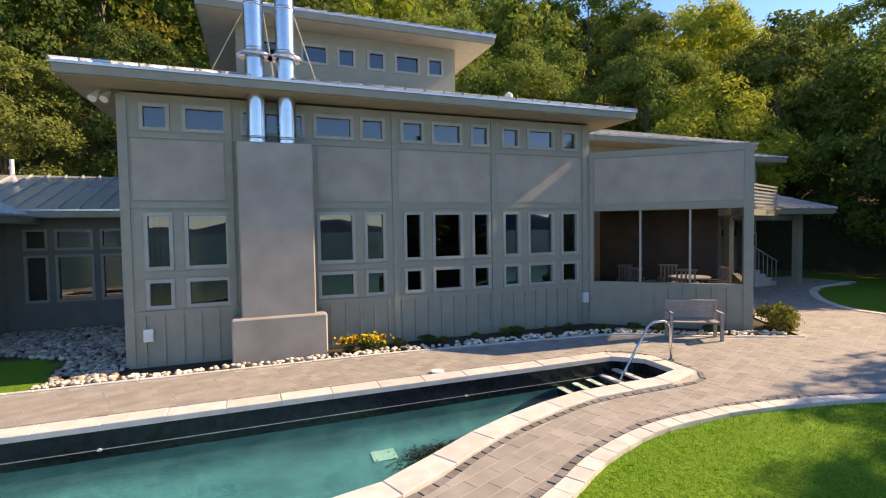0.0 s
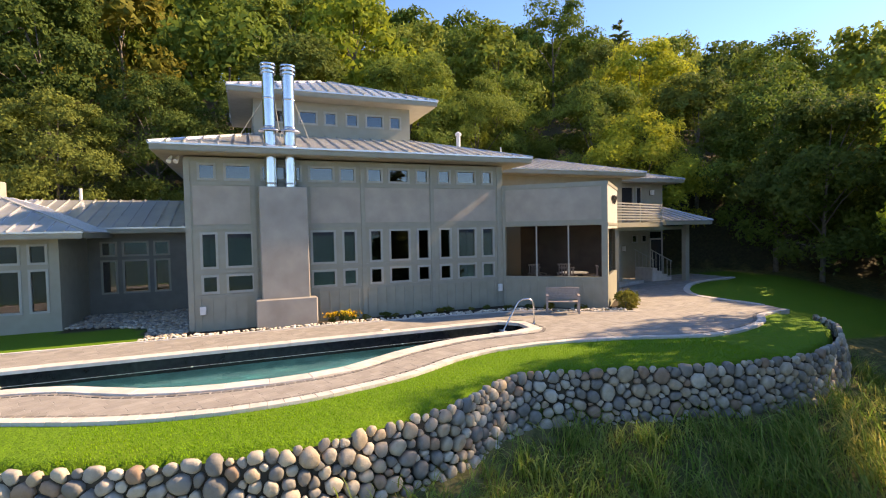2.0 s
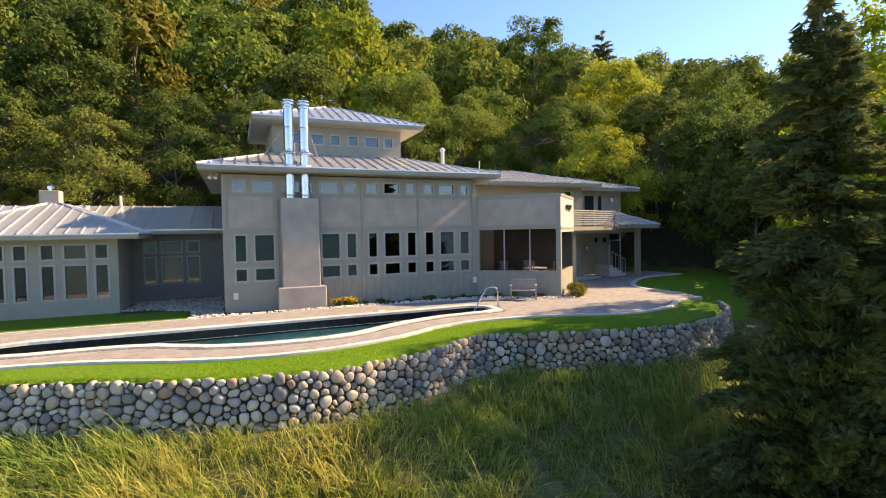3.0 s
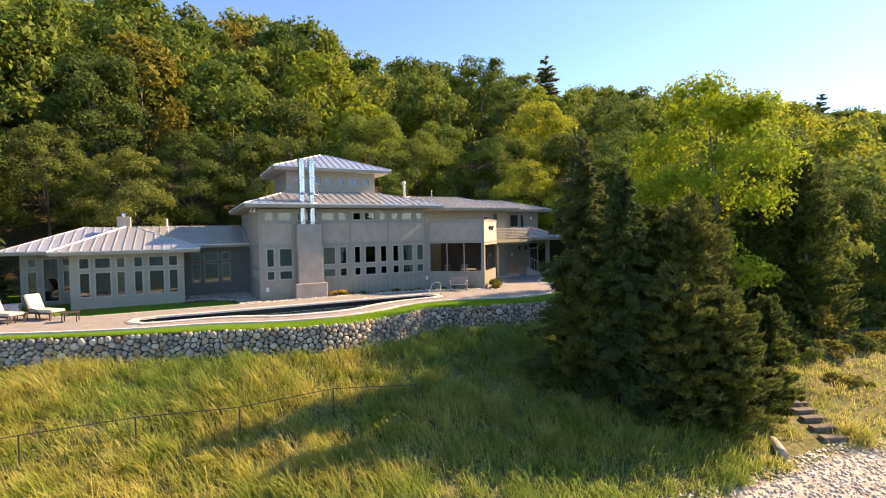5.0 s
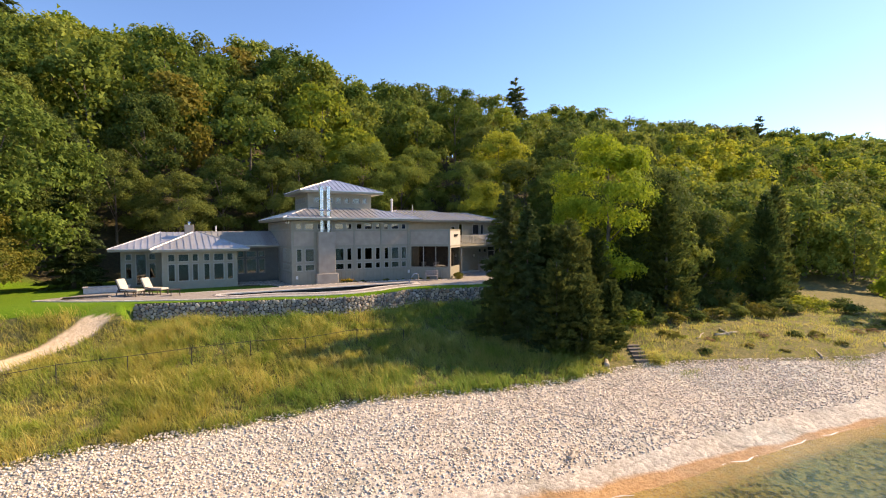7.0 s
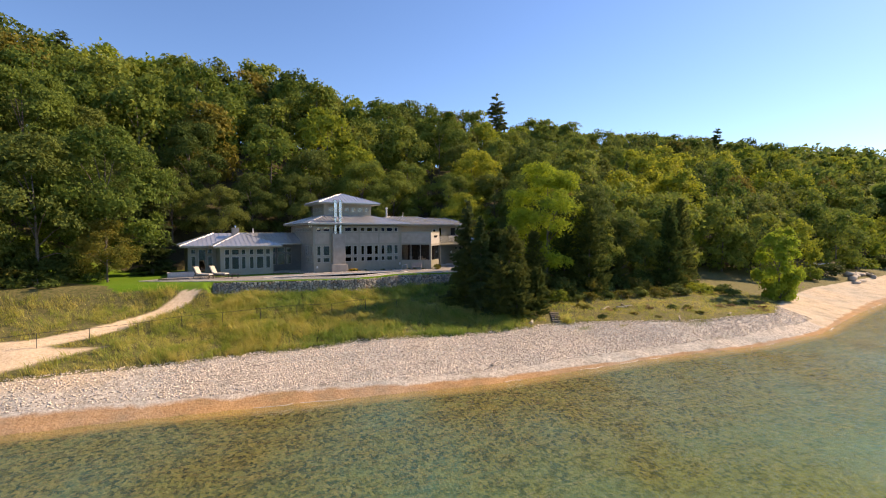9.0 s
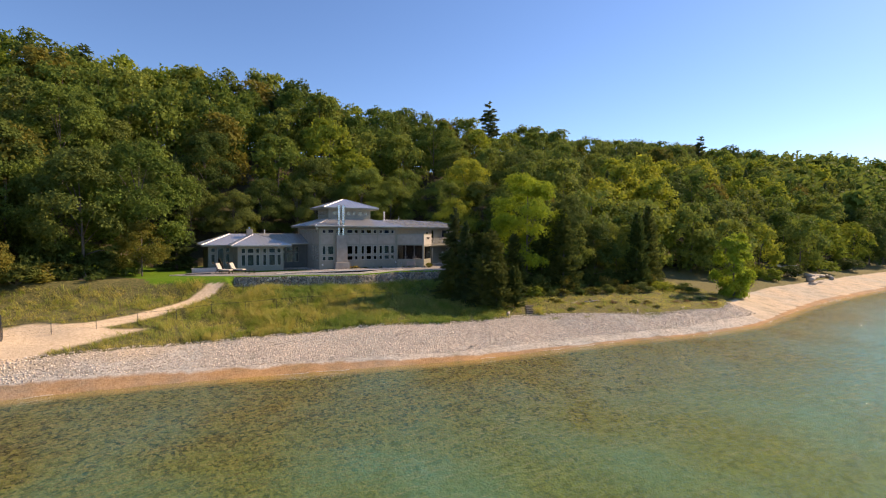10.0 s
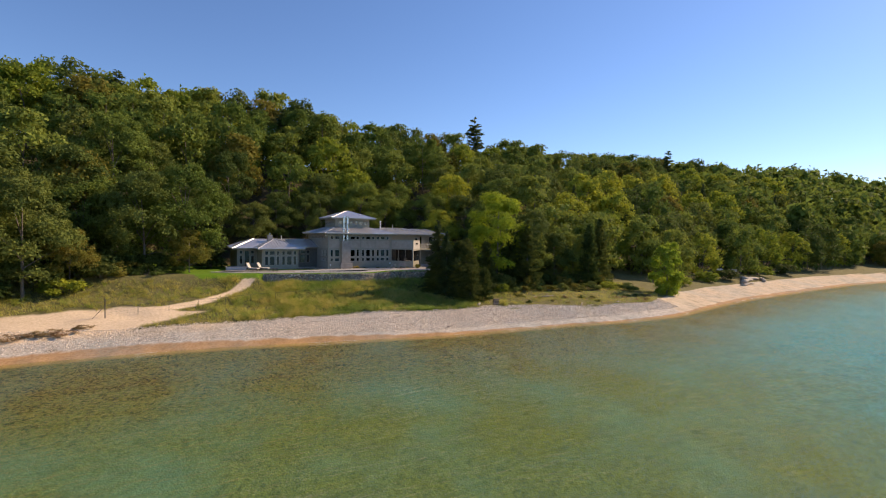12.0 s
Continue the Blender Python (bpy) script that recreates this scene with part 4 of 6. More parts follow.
def crown_parts(seed, height, spread_r, n, leaf, base=0.12, lobes=26):
    """Lobes of a broadleaf crown, leafy sprays over them, and the leaves of each spray."""
    n, leaf = 2 * n, 0.85 * leaf
    rng = np.random.default_rng(seed)
    h = base + (1 - base) * rng.random(lobes) ** 0.85
    prof = 0.42 + 0.58 * np.sin(np.clip((h - base) / (1.0 - base), 0, 1) ** 0.85 * math.pi * 0.93 + 0.12) ** 0.8
    prof *= np.where(h > 0.8, 0.75, 1.0)
    ang = rng.random(lobes) * 2 * math.pi
    rad = spread_r * prof * (0.35 + 0.55 * rng.random(lobes) ** 0.5)
    lr = spread_r * (0.15 + 0.20 * rng.random(lobes)) * (0.65 + 0.35 * prof)
    cen = np.stack([np.cos(ang) * rad, np.sin(ang) * rad, np.minimum(h * height * 0.95, height - 0.8 * lr)], 1)
    # sprays sit on the upper and outer side of each lobe
    per = 9
    k = n // per
    pick = rng.choice(lobes, k, p=lr ** 2 / (lr ** 2).sum())
    d = rng.normal(0, 1, (k, 3))
    d[:, 2] = d[:, 2] * 0.6 + 0.62
    d[:, :2] += 0.35 * np.stack([np.cos(ang[pick]), np.sin(ang[pick])], 1)
    d /= np.linalg.norm(d, axis=1)[:, None]
    r = lr[pick] * (0.66 + 0.52 * rng.random(k))
    mid = cen[pick] + d * r[:, None] * np.array((1.08, 1.08, 0.80))
    away = cen[pick] - np.array((0, 0, height * (0.5 + 0.5 * base)))
    away /= np.linalg.norm(away, axis=1)[:, None] + 1e-9
    nrm = d + 0.5 * away + np.array((0, 0, 0.15))
    nrm /= np.linalg.norm(nrm, axis=1)[:, None]
    nl, m = np.repeat(nrm, per, 0), k * per
    off = rng.normal(0, 1, (m, 3))
    along = (off * nl).sum(1)[:, None]
    off = (off - nl * along) * leaf * 1.05 + nl * along * leaf * 0.30
    off[:, 2] -= 0.22 * np.linalg.norm(off[:, :2], axis=1)
    c = np.repeat(mid, per, 0) + off
    size = leaf * (0.6 + 0.8 * rng.random(m))
    deep = rng.random(m) < 0.14
    at = np.repeat(pick, per)
    c = np.where(deep[:, None], cen[at] + (c - cen[at]) * 0.5, c)
    return leaf_tris(rng, c, nl, size * np.where(deep, 1.7, 1.0), 0.62), cen


def trunk_mesh(seed, height, r0, cen, sides=7, limbs=7):
    rng = np.random.default_rng(seed)
    bm = bmesh.new()
    lean = rng.normal(0, 0.25, 2)
    pts = [(lean[0] * t * t * 2, lean[1] * t * t * 2, height * 0.85 * t - 0.8 * (t == 0)) for t in (0, 0.12, 0.35, 0.6, 1)]
    tube(bm, pts, [r0 * 1.35, r0, r0 * 0.8, r0 * 0.5, r0 * 0.12], sides)
    for c in cen[:limbs]:
        z0 = max(height * 0.18, c[2] * 0.6)
        t = z0 / (height * 0.85)
        s = Vector((lean[0] * t * t * 2, lean[1] * t * t * 2, z0))
        e = Vector(c)
        tube(bm, [s, s.lerp(e, 0.5) + Vector((0, 0, 0.3)), e], [r0 * 0.4, r0 * 0.25, r0 * 0.06], 5, False)
    me = bpy.data.meshes.new("trunk")
    bm.to_mesh(me)
    bm.free()
    me.polygons.foreach_set("use_smooth", [True] * len(me.polygons))
    me.materials.append(M_BARK)
    return me


def tree_mesh(seed, height, spread_r, n, leaf, mat, base=0.12, lobes=46, limbs=7):
    q, cen = crown_parts(seed, height, spread_r, n, leaf, base, lobes)
    return quads_mesh("crown", q, mat), trunk_mesh(seed, height, height * 0.009 + 0.04, cen, limbs=limbs)


def plant_tree(kind, at, rz, sc, name="tree", label="", category="tree", group=""):
    ob = thing(name, label, category, at, group)
    ob.rotation_euler = (0, 0, rz)
    ob.scale = (sc, sc, sc * random.uniform(0.94, 1.08))
    link_mesh("trunk", kind[1], M_BARK, ob)
    link_mesh("crown", kind[0], kind[0].materials[0], ob)
    return ob


def spray_quads(rng, c, axis, size, slim):
    """Slim needle sprays lying along their axes."""
    n = len(c)
    a = axis + rng.normal(0, 0.3, (n, 3))
    a /= np.linalg.norm(a, axis=1)[:, None] + 1e-9
    b = np.cross(a, rng.normal(0, 1, (n, 3)))
    b /= np.linalg.norm(b, axis=1)[:, None] + 1e-9
    s = size[:, None]
    return np.stack([c - a * s * 0.4 - b * s * slim * 0.5, c - a * s * 0.4 + b * s * slim * 0.5, c + a * s * 0.7], 1)


def conifer_mesh(seed, height, rad, n, leaf, mat, droop=0.25, power=0.8, dense=1.0):
    """A spire of flat boughs, each a fan of small needle sprays."""
    rng = np.random.default_rng(seed)
    n = 2 * n
    k = int(height * (24 if droop > 0 else 40) * dense)
    bz = (rng.random(k) ** 0.8) * 0.97 + 0.02
    ba = rng.random(k) * 2 * math.pi
    bl = rad * (1 - bz) ** power * (0.62 + 0.52 * rng.random(k)) + 0.12
    pick = rng.choice(k, n, p=bl ** 1.4 / (bl ** 1.4).sum())
    f = 0.04 + 0.96 * rng.random(n) ** 0.75
    L = bl[pick]
    side = rng.uniform(-1, 1, n)
    lat = side * (0.32 if droop > 0 else 0.26) * L * (1.05 - 0.85 * f)
    out = np.stack([np.cos(ba[pick]), np.sin(ba[pick])], 1)
    across = np.stack([-out[:, 1], out[:, 0]], 1)
    xy = out * (L * f)[:, None] + across * lat[:, None]
    z = height * bz[pick] - droop * L * f - 0.22 * np.abs(lat) + rng.normal(0, 0.05, n) + 0.14 * height / 10 * f ** 2
    c = np.concatenate([xy, np.maximum(z, 0.05)[:, None]], 1)
    axis = np.concatenate([out * 0.8 + across * (side * 0.7)[:, None], np.full((n, 1), -0.12 if droop > 0 else 0.75)], 1)
    q = spray_quads(rng, c, axis, leaf * (0.7 + 0.9 * rng.random(n)), 0.42)
    bm = tube(bmesh.new(), [(0, 0, -0.6), (0, 0, height * 0.5), (0, 0, height * 0.98)], [height * 0.011 + 0.03, height * 0.007, 0.015], 6)
    me = bpy.data.meshes.new("trunk")
    bm.to_mesh(me)
    bm.free()
    me.materials.append(M_BARK)
    return quads_mesh("crown", q, mat), me


NEAR = [tree_mesh(s, h, r, 6800, 0.37, m, 0.16, 58) for s, h, r, m in ((1, 16, 6.0, L_GREEN), (2, 17, 5.6, L_GREEN), (3, 15, 5.8, L_YELLOW), (4, 14, 5.2, L_RUST), (5, 16, 5.6, L_DARK))]
MID = [tree_mesh(s, h, r, 1850, 0.74, m, 0.05, lobes=48, limbs=3) for s, h, r, m in ((11, 16, 6.4, L_GREEN), (12, 17, 6.0, L_GREEN), (13, 15, 6.2, L_YELLOW), (14, 15, 6.0, L_RUST), (15, 17, 6.2, L_DARK), (16, 15, 6.4, L_GREEN))]
FINE = [tree_mesh(s, h, r, 14500, 0.245, m, 0.24, 60) for s, h, r, m in ((1, 16, 6.0, L_GREEN), (2, 17, 5.6, L_GREEN), (3, 15, 5.8, L_YELLOW), (4, 14, 5.2, L_RUST), (5, 16, 5.6, L_DARK))]
TALL = {k[0].name: max(v.co.z for v in k[0].vertices) for k in NEAR + MID + FINE}
SPRUCE = conifer_mesh(21, 17, 3.0, 2400, 0.6, L_CONIFER)
LABELS = {"leaf_green": "tall green broadleaf tree on the wooded hill", "leaf_yellow_green": "yellow-green broadleaf tree catching the sun", "leaf_turning": "broadleaf tree with leaves turning rusty",
          "leaf_dark": "dark green broadleaf tree in the wood"}


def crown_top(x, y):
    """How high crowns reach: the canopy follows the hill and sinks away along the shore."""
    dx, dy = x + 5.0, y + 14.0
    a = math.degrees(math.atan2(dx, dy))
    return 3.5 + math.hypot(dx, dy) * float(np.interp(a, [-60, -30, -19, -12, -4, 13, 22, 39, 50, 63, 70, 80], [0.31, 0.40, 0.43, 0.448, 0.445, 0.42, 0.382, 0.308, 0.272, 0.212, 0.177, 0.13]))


def plant(x, y, kind, sc, name="tree", label=None, category="tree", group="trees of the wood"):
    z = float(land(x, y))
    return plant_tree(kind, (x, y, z - 0.2), random.uniform(0, 6.28), sc, name, label or LABELS.get(kind[0].materials[0].name, "dark conifer in the wood"), category, group)


EDGE_X, EDGE_Y = (-75, -45, -34, -24, -18, 20, 24, 36, 42, 60, 120, 190), (6, 11, 15, 22, 26, 25, 14, 9, -1, -1, 1, -5)
rng = random.Random(7)
spots = [(20.4, 0.1), (27.5, 1.2), (-21.7, 16.0), (-18.1, 18.7), (21.5, -0.6), (26.5, -1.2), (31, -1.5), (36, -1.0)]
own = len(spots)
tries = 0
while tries < 80000 and len(spots) < 290:
    tries += 1
    x, y = rng.uniform(-75, 190), rng.uniform(-6, 76)
    edge = float(np.interp(x, EDGE_X, EDGE_Y))
    if y < edge:
        continue
    gap = 4.8 if y < edge + 10 else 6.0 if y < 52 else 5.4
    if x > 60:
        gap += (x - 60) * 0.02
    if all((x - a) ** 2 + (y - b) ** 2 > gap * gap for a, b in spots):
        spots.append((x, y))
for x, y in spots[own:]:
    near = -33 < x < 40 and y < 34
    kinds = FINE if -24 < x < 24 and y < 31 else NEAR if near else MID
    u = rng.random()
    i = 0 if u < 0.34 else 1 if u < 0.58 else 2 if u < 0.70 else 3 if u < 0.78 else 4
    # Leaf colour imitates light: dark kinds for shade westward, brighter ones where sunlit.
    if x < 3 and y < 40:
        i = 4 if u < 0.66 else 3 if u < 0.72 else 0 if u < 0.85 else 1
    elif 3 <= x < 24 and 24 < y < 44:
        i = 2 if u < 0.3 else 0 if u < 0.68 else 1
    up = min(1.0, max(0.0, (y - float(np.interp(x, EDGE_X, EDGE_Y))) / 40))
    size = (0.66 + 0.44 * up) * rng.uniform(0.88, 1.12)
    tall = TALL[kinds[i][0].name]
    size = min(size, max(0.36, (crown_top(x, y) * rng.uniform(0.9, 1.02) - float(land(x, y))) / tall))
    if rng.random() < 0.05:
        plant(x, y, SPRUCE, size * 0.95, "conifer", "dark conifer in the wood", "tree")
    else:
        plant(x, y, kinds[i], size)
plant(20.4, 0.3, tree_mesh(6, 15, 5.5, 17000, 0.25, L_BRIGHT, 0.16, 60), 0.89, "maple_tree", "bright yellow-green maple at the lawn's end")
plant(31.0, 42.0, NEAR[1], 0.85)
# Added tree: fills behind the bright maple and shades the lawn.
plant(27.5, 1.2, tree_mesh(7, 16, 5.8, 13000, 0.25, L_DARK, 0.2, 52), 0.74, "maple_tree", "broad dark green maple added to shade the lawn")
for x, y, k, s in ((-33, 15.5, 0, 0.72), (-38.5, 13.5, 4, 0.75), (-29.5, 18.5, 1, 0.8), (-44, 13, 0, 0.8), (-35, 20, 4, 0.85)):
    plant(x, y, NEAR[k], s)
plant(-21.9, 14.8, NEAR[0], 0.90, "maple_tree", "broad green maple at the edge of the lawn")
plant(-21.6, 11.4, NEAR[3], 0.44, "olive_tree", "olive-brown bushy tree beside the lawn")
# Dark leaf kind imitates the shade on this tree.
plant(-26.5, 12.3, NEAR[4], 0.80, "maple_tree", "broad maple beside the dune, leaves darkened for its shade")
SPRUCE_FINE = conifer_mesh(22, 17, 3.0, 9000, 0.34, L_CONIFER)
plant(-18.1, 18.7, SPRUCE_FINE, 0.82, "conifer", "tall conifer beside the house")
# Several of these are added to shade the lawn and the wood.
for x, y, k, s in ((26.5, -1.2, 0, 0.52), (31, -1.5, 4, 0.56), (36, -1.0, 1, 0.52), (27.5, 6.0, 4, 0.62), (30.0, 10.0, 0, 0.66), (32.0, 4.0, 4, 0.62), (35.0, 7.5, 1, 0.66), (26.5, 11.5, 4, 0.66), (38, 11, 0, 0.7)):
    plant(x, y, NEAR[k], s)
# dark cedars before the wood, and olive trees on the dune
for seed, x, y, top, rad in ((51, 21.6, -1.2, 6.4, 1.9), (52, 23.6, -3.0, 8.5, 2.4), (53, 28.8, -2.0, 6.0, 1.8), (54, 16.2, -2.2, 4.6, 1.8), (55, 36.2, -4.2, 7.0, 1.9), (56, 40.0, -3.2, 7.8, 2.1)):
    z = float(land(x, y)) - 0.1
    plant_tree(conifer_mesh(seed, top - z, rad, 11000 if x < 30 else 5000, 0.2 if x < 30 else 0.3, L_CEDAR, -0.1, 0.55), (x, y, z), 0, 1.0, "conifer", "dark cedar standing at the edge of the wood", "tree", "cedars at the wood's edge")
for x, y, k, s in ((-37.3, 5.6, 4, 0.84), (-42, 5.5, 4, 0.80), (-33.6, 7.4, 3, 0.46), (-48, 4.0, 4, 0.78)):
    plant(x, y, NEAR[k], s, "maple_tree", "olive-green bushy tree standing on the dune")
# pines standing over the ridge
PINE = conifer_mesh(33, 21, 4.6, 2200, 0.8, L_CONIFER, 0.02, 0.5, 0.17)
for x, y, top in ((72.1, 77.5, 46.3), (147.9, 53.9, 39.3), (-6.5, 64.7, 37.1), (-30.1, 61.0, 38.0), (4.0, 66, 36.5)):
    plant(x, y, PINE, (top - float(land(x, y))) / 21, "pine", "tall dark pine standing above the ridge", "tree")
# far woods, too many to count
frng = np.random.default_rng(5)
far = []
for _ in range(780):
    x = 150 + 470 * frng.random() ** 1.7 if frng.random() < 0.8 else frng.uniform(-220, -72)
    y0 = float(np.interp(x, [-220, -75, 190, 300, 620], [14, 8, -2, -22, -90]))
    y = frng.uniform(y0, 85)
    if x < 190 and any((x - a) ** 2 + (y - b) ** 2 < 30 for a, b in spots):
        continue
    q, _c = crown_parts(int(frng.integers(1e6)), 15, 5.0, 130, 2.1, 0.1, 9)
    far.append(q * frng.uniform(0.75, 1.1) + np.array((x, y, float(land(x, y)))))
tagged(new("far_woods", quads_mesh("far_woods", np.concatenate(far), L_GREEN)), "distant green broadleaf woods along the shore", "woods", "", "stuff")

# the clump of conifers below the terrace
for seed, x, y, top, rad in ((41, 7.3, -2.9, 6.9, 2.55), (42, 7.5, -4.8, 5.45, 2.0), (43, 10.2, -3.7, 4.7, 2.2), (44, 10.3, -5.4, 4.9, 2.4), (45, 12.1, -7.3, 0.9, 1.15), (46, 8.7, -6.1, 2.6, 2.0), (47, 6.6, -3.6, 1.9, 1.7), (48, 11.5, -5.6, 2.0, 1.2), (49, 9.9, -7.0, 1.3, 1.9)):
    z = float(land(x, y)) - 0.1
    spiky = seed in (41, 42)
    k = conifer_mesh(seed, top - z, rad, 27000 if top > 4 else 13000, 0.15 if spiky else 0.125, L_CONIFER if spiky else L_CEDAR, 0.30 if spiky else -0.1, 0.78 if spiky else 0.46)
    plant_tree(k, (x, y, z), 0, 1.0, "conifer", "dark green spruce on the dune slope" if spiky else "dense dark green cedar on the dune slope", "tree", "conifers on the slope")


# ---- bushes ----
def bush_mesh(seed, n=800, leaf=0.19, mat=None):
    q, cen = crown_parts(seed, 1.3, 1.1, n, leaf, 0.0, 14)
    bm = bmesh.new()
    for c in cen[:6]:
        tube(bm, [(0, 0, -0.1), (c[0] * 0.5, c[1] * 0.5, c[2] * 0.5), tuple(c)], [0.03, 0.02, 0.008], 5, False)
    me = bpy.data.meshes.new("stem")
    bm.to_mesh(me)
    bm.free()
    me.materials.append(M_BARK)
    q[..., 2] = np.maximum(q[..., 2], 0.02)
    return quads_mesh("foliage", q, mat or L_SHRUB), me


BUSH = [bush_mesh(61), bush_mesh(62, mat=L_YELLOW), bush_mesh(63, mat=L_DARK), bush_mesh(64, mat=L_RUST), bush_mesh(65, mat=L_DRY), bush_mesh(66, mat=L_WILLOW)]


def bush(x, y, k, sc, label, z=None, flat=1.0, group="shrubs"):
    ob = thing("shrub", label, "shrub", (x, y, (float(land(x, y)) if z is None else z) - 0.03), group)
    ob.rotation_euler, ob.scale = (0, 0, random.uniform(0, 6.28)), (sc, sc, sc * flat)
    link_mesh("stem", BUSH[k][1], M_BARK, ob)
    link_mesh("foliage", BUSH[k][0], BUSH[k][0].materials[0], ob)


for x, y, k, s in ((17.5, -4.0, 1, 1.3), (19.5, -4.6, 2, 1.1), (21.0, -5.2, 3, 1.0), (23.5, -5.0, 2, 1.0), (25.5, -5.8, 3, 1.1), (28, -5.6, 2, 1.2), (31, -6.6, 3, 1.2), (34, -6.4, 2, 1.4), (38, -7, 1, 1.5), (16.0, -3.0, 0, 1.4), (41, -8, 2, 1.5),
                   (-31, 8.5, 0, 2.2), (-34, 6.5, 1, 2.0), (-28.5, 10, 3, 2.0), (-37, 8, 0, 2.6), (-33, 11, 2, 2.4), (-41, 6, 0, 2.6), (-26, 9.3, 2, 1.6), (60, -6, 1, 2.0), (72, -4, 1, 2.4), (80, -3.5, 0, 2.6), (100, -1.5, 1, 3.0), (112, -1, 0, 3.2)):
    bush(x, y, k, s, "leafy shrub at the edge of the wood" if k != 3 else "rusty low shrub at the edge of the wood", None, 0.62)
# Dark shrubs added to imitate the black shade under the western trees.
for i in range(12):
    x = -23.5 - 1.9 * i + random.uniform(-0.5, 0.5)
    bush(x, 13.6 - 0.42 * i + random.uniform(-0.7, 0.7), (2, 0, 2, 2)[i % 4], random.uniform(1.5, 2.4), "dense dark understorey shrub below the trees", None, random.uniform(0.8, 1.2), "understorey")
for x, y, s in ((-34.3, -4.4, 0.9), (-31.6, -3.9, 0.7), (-36.6, -4.9, 1.1), (-33, -5.0, 0.8)):
    bush(x, y, 4, s, "low dry brown scrub on the sand", None, 0.35, "dry scrub")
for i in range(14):
    x = 17.5 + 1.9 * i + random.uniform(-0.6, 0.6)
    bush(x, -2.6 - 0.06 * i + random.uniform(-0.8, 0.8), (2, 0, 2, 3)[i % 4], random.uniform(1.3, 2.0), "dense dark understorey shrub below the trees", None, random.uniform(0.8, 1.1), "understorey")
srng = random.Random(41)
for i in range(26):
    x = srng.uniform(17, 44)
    bush(x, float(curve(VEGE, x)) + srng.uniform(1.2, 5.5), (3, 4, 2, 3, 4)[i % 5], srng.uniform(0.3, 0.65), "low brownish scrub on the dune" if i % 5 != 2 else "low dark juniper on the dune", None, srng.uniform(0.35, 0.6), "dune scrub")
BT = tree_mesh(71, 9.2, 2.4, 3000, 0.36, L_WILLOW, 0.03, 20)
for x, y, s in ((45.4, -12.3, 1.3), (46.9, -12.2, 1.5), (46.3, -11.4, 1.4), (47.6, -11.6, 1.1)):
    bush(x, y, 5, s, "leafy shoots round the willow's foot", None, 1.3, "willow shoots")
plant(46.2, -12.0, BT, 1.0, "willow", "light yellow-green willow standing on the beach", "tree")


# ---- pool ----
P = smooth_line(POOL_IN, 0.12, True)[:-1]


def offset_loop(loop, d):
    """A closed plan line moved outward by d."""
    n = len(loop)
    area = sum(loop[i][0] * loop[(i + 1) % n][1] - loop[(i + 1) % n][0] * loop[i][1] for i in range(n))
    sg = 1 if area > 0 else -1
    out = []
    for i in range(n):
        t = Vector(loop[(i + 2) % n]) - Vector(loop[i - 2])
        nv = Vector((t.y, -t.x)).normalized() * sg * d
        out.append((loop[i][0] + nv.x, loop[i][1] + nv.y))
    return out


def sheet(outer, holes, z):
    """A flat sheet between plan lines."""
    bm = bmesh.new()
    for loop in (outer, *holes):
        vs = [bm.verts.new((*p, z)) for p in loop]
        for a, b in zip(vs, vs[1:] + vs[:1]):
            bm.edges.new((a, b))
    bmesh.ops.triangle_fill(bm, edges=bm.edges[:], use_beauty=True, use_dissolve=False)
    return bm


def ribbon(loop, z0, z1, closed=True):
    bm = bmesh.new()
    lo, hi = [bm.verts.new((*p, z0)) for p in loop], [bm.verts.new((*p, z1)) for p in loop]
    n = len(loop)
    for i in range(n if closed else n - 1):
        j = (i + 1) % n
        bm.faces.new((lo[i], lo[j], hi[j], hi[i]))
    return bm


pool = thing("swimming_pool", "long narrow teal swimming pool with pale stone coping", "pool", (-1.5, 7.0, 0))
# Tile below the water stands in for the band's dark reflection.
part("tile_band", ribbon(P, -0.62, 0.0), M_POOLTILE, pool, "black waterline tile, carried deeper to imitate its reflection")
# Sparkle along the waterline, built as a thin pale strip.
part("waterline_trim", ribbon(offset_loop(P, -0.006), -0.312, -0.297), M_COPING, pool, "pale strip imitating the glint at the water's edge")
rings = [[(*q, z) for q in (offset_loop(P, d) if d else P)] for d, z in ((0, -0.62), (-0.04, -0.98), (-0.12, -1.22), (-0.22, -1.35), (-0.36, -1.40))]
flat = [q for ring in rings for q in ring]
nP = len(P)
link_mesh("basin_wall", raw("basin_wall", [Vector(q) - ROOT[pool] for q in flat], [(k * nP + i, k * nP + (i + 1) % nP, (k + 1) * nP + (i + 1) % nP, (k + 1) * nP + i) for k in range(4) for i in range(nP)], M_POOL, True), M_POOL, pool, "teal rounded pool shell")
part("basin_floor", sheet(offset_loop(P, -0.36), (), -1.40), M_POOL, pool)
water = part("water", sheet(P, (), -0.305), M_POOLWATER, pool, "clear teal water")
if water.data.polygons[0].normal.z < 0:
    water.data.flip_normals()
water.visible_shadow = False
for i, (x, wide, top) in enumerate(((5.30, 0.40, -0.20), (5.0, 0.30, -0.27), (4.70, 0.30, -0.36), (4.40, 0.30, -0.46), (4.08, 0.32, -0.56))):
    step = part("step", box(x, x + wide, 6.64, 7.935, -1.39, top), M_POOLTILE, pool, "dark pool step")
    part("nosing", box(x - 0.012, x + 0.10, 6.66, 7.92, top - 0.03, top + 0.006), M_COPING, step, "pale step edge")
for x, y in ((0.55, 7.2), (-4.6, 7.1)):
    part("floor_drain", box(x, x + 0.35, y, y + 0.3, -1.40, -1.385), M_DRAIN, pool)
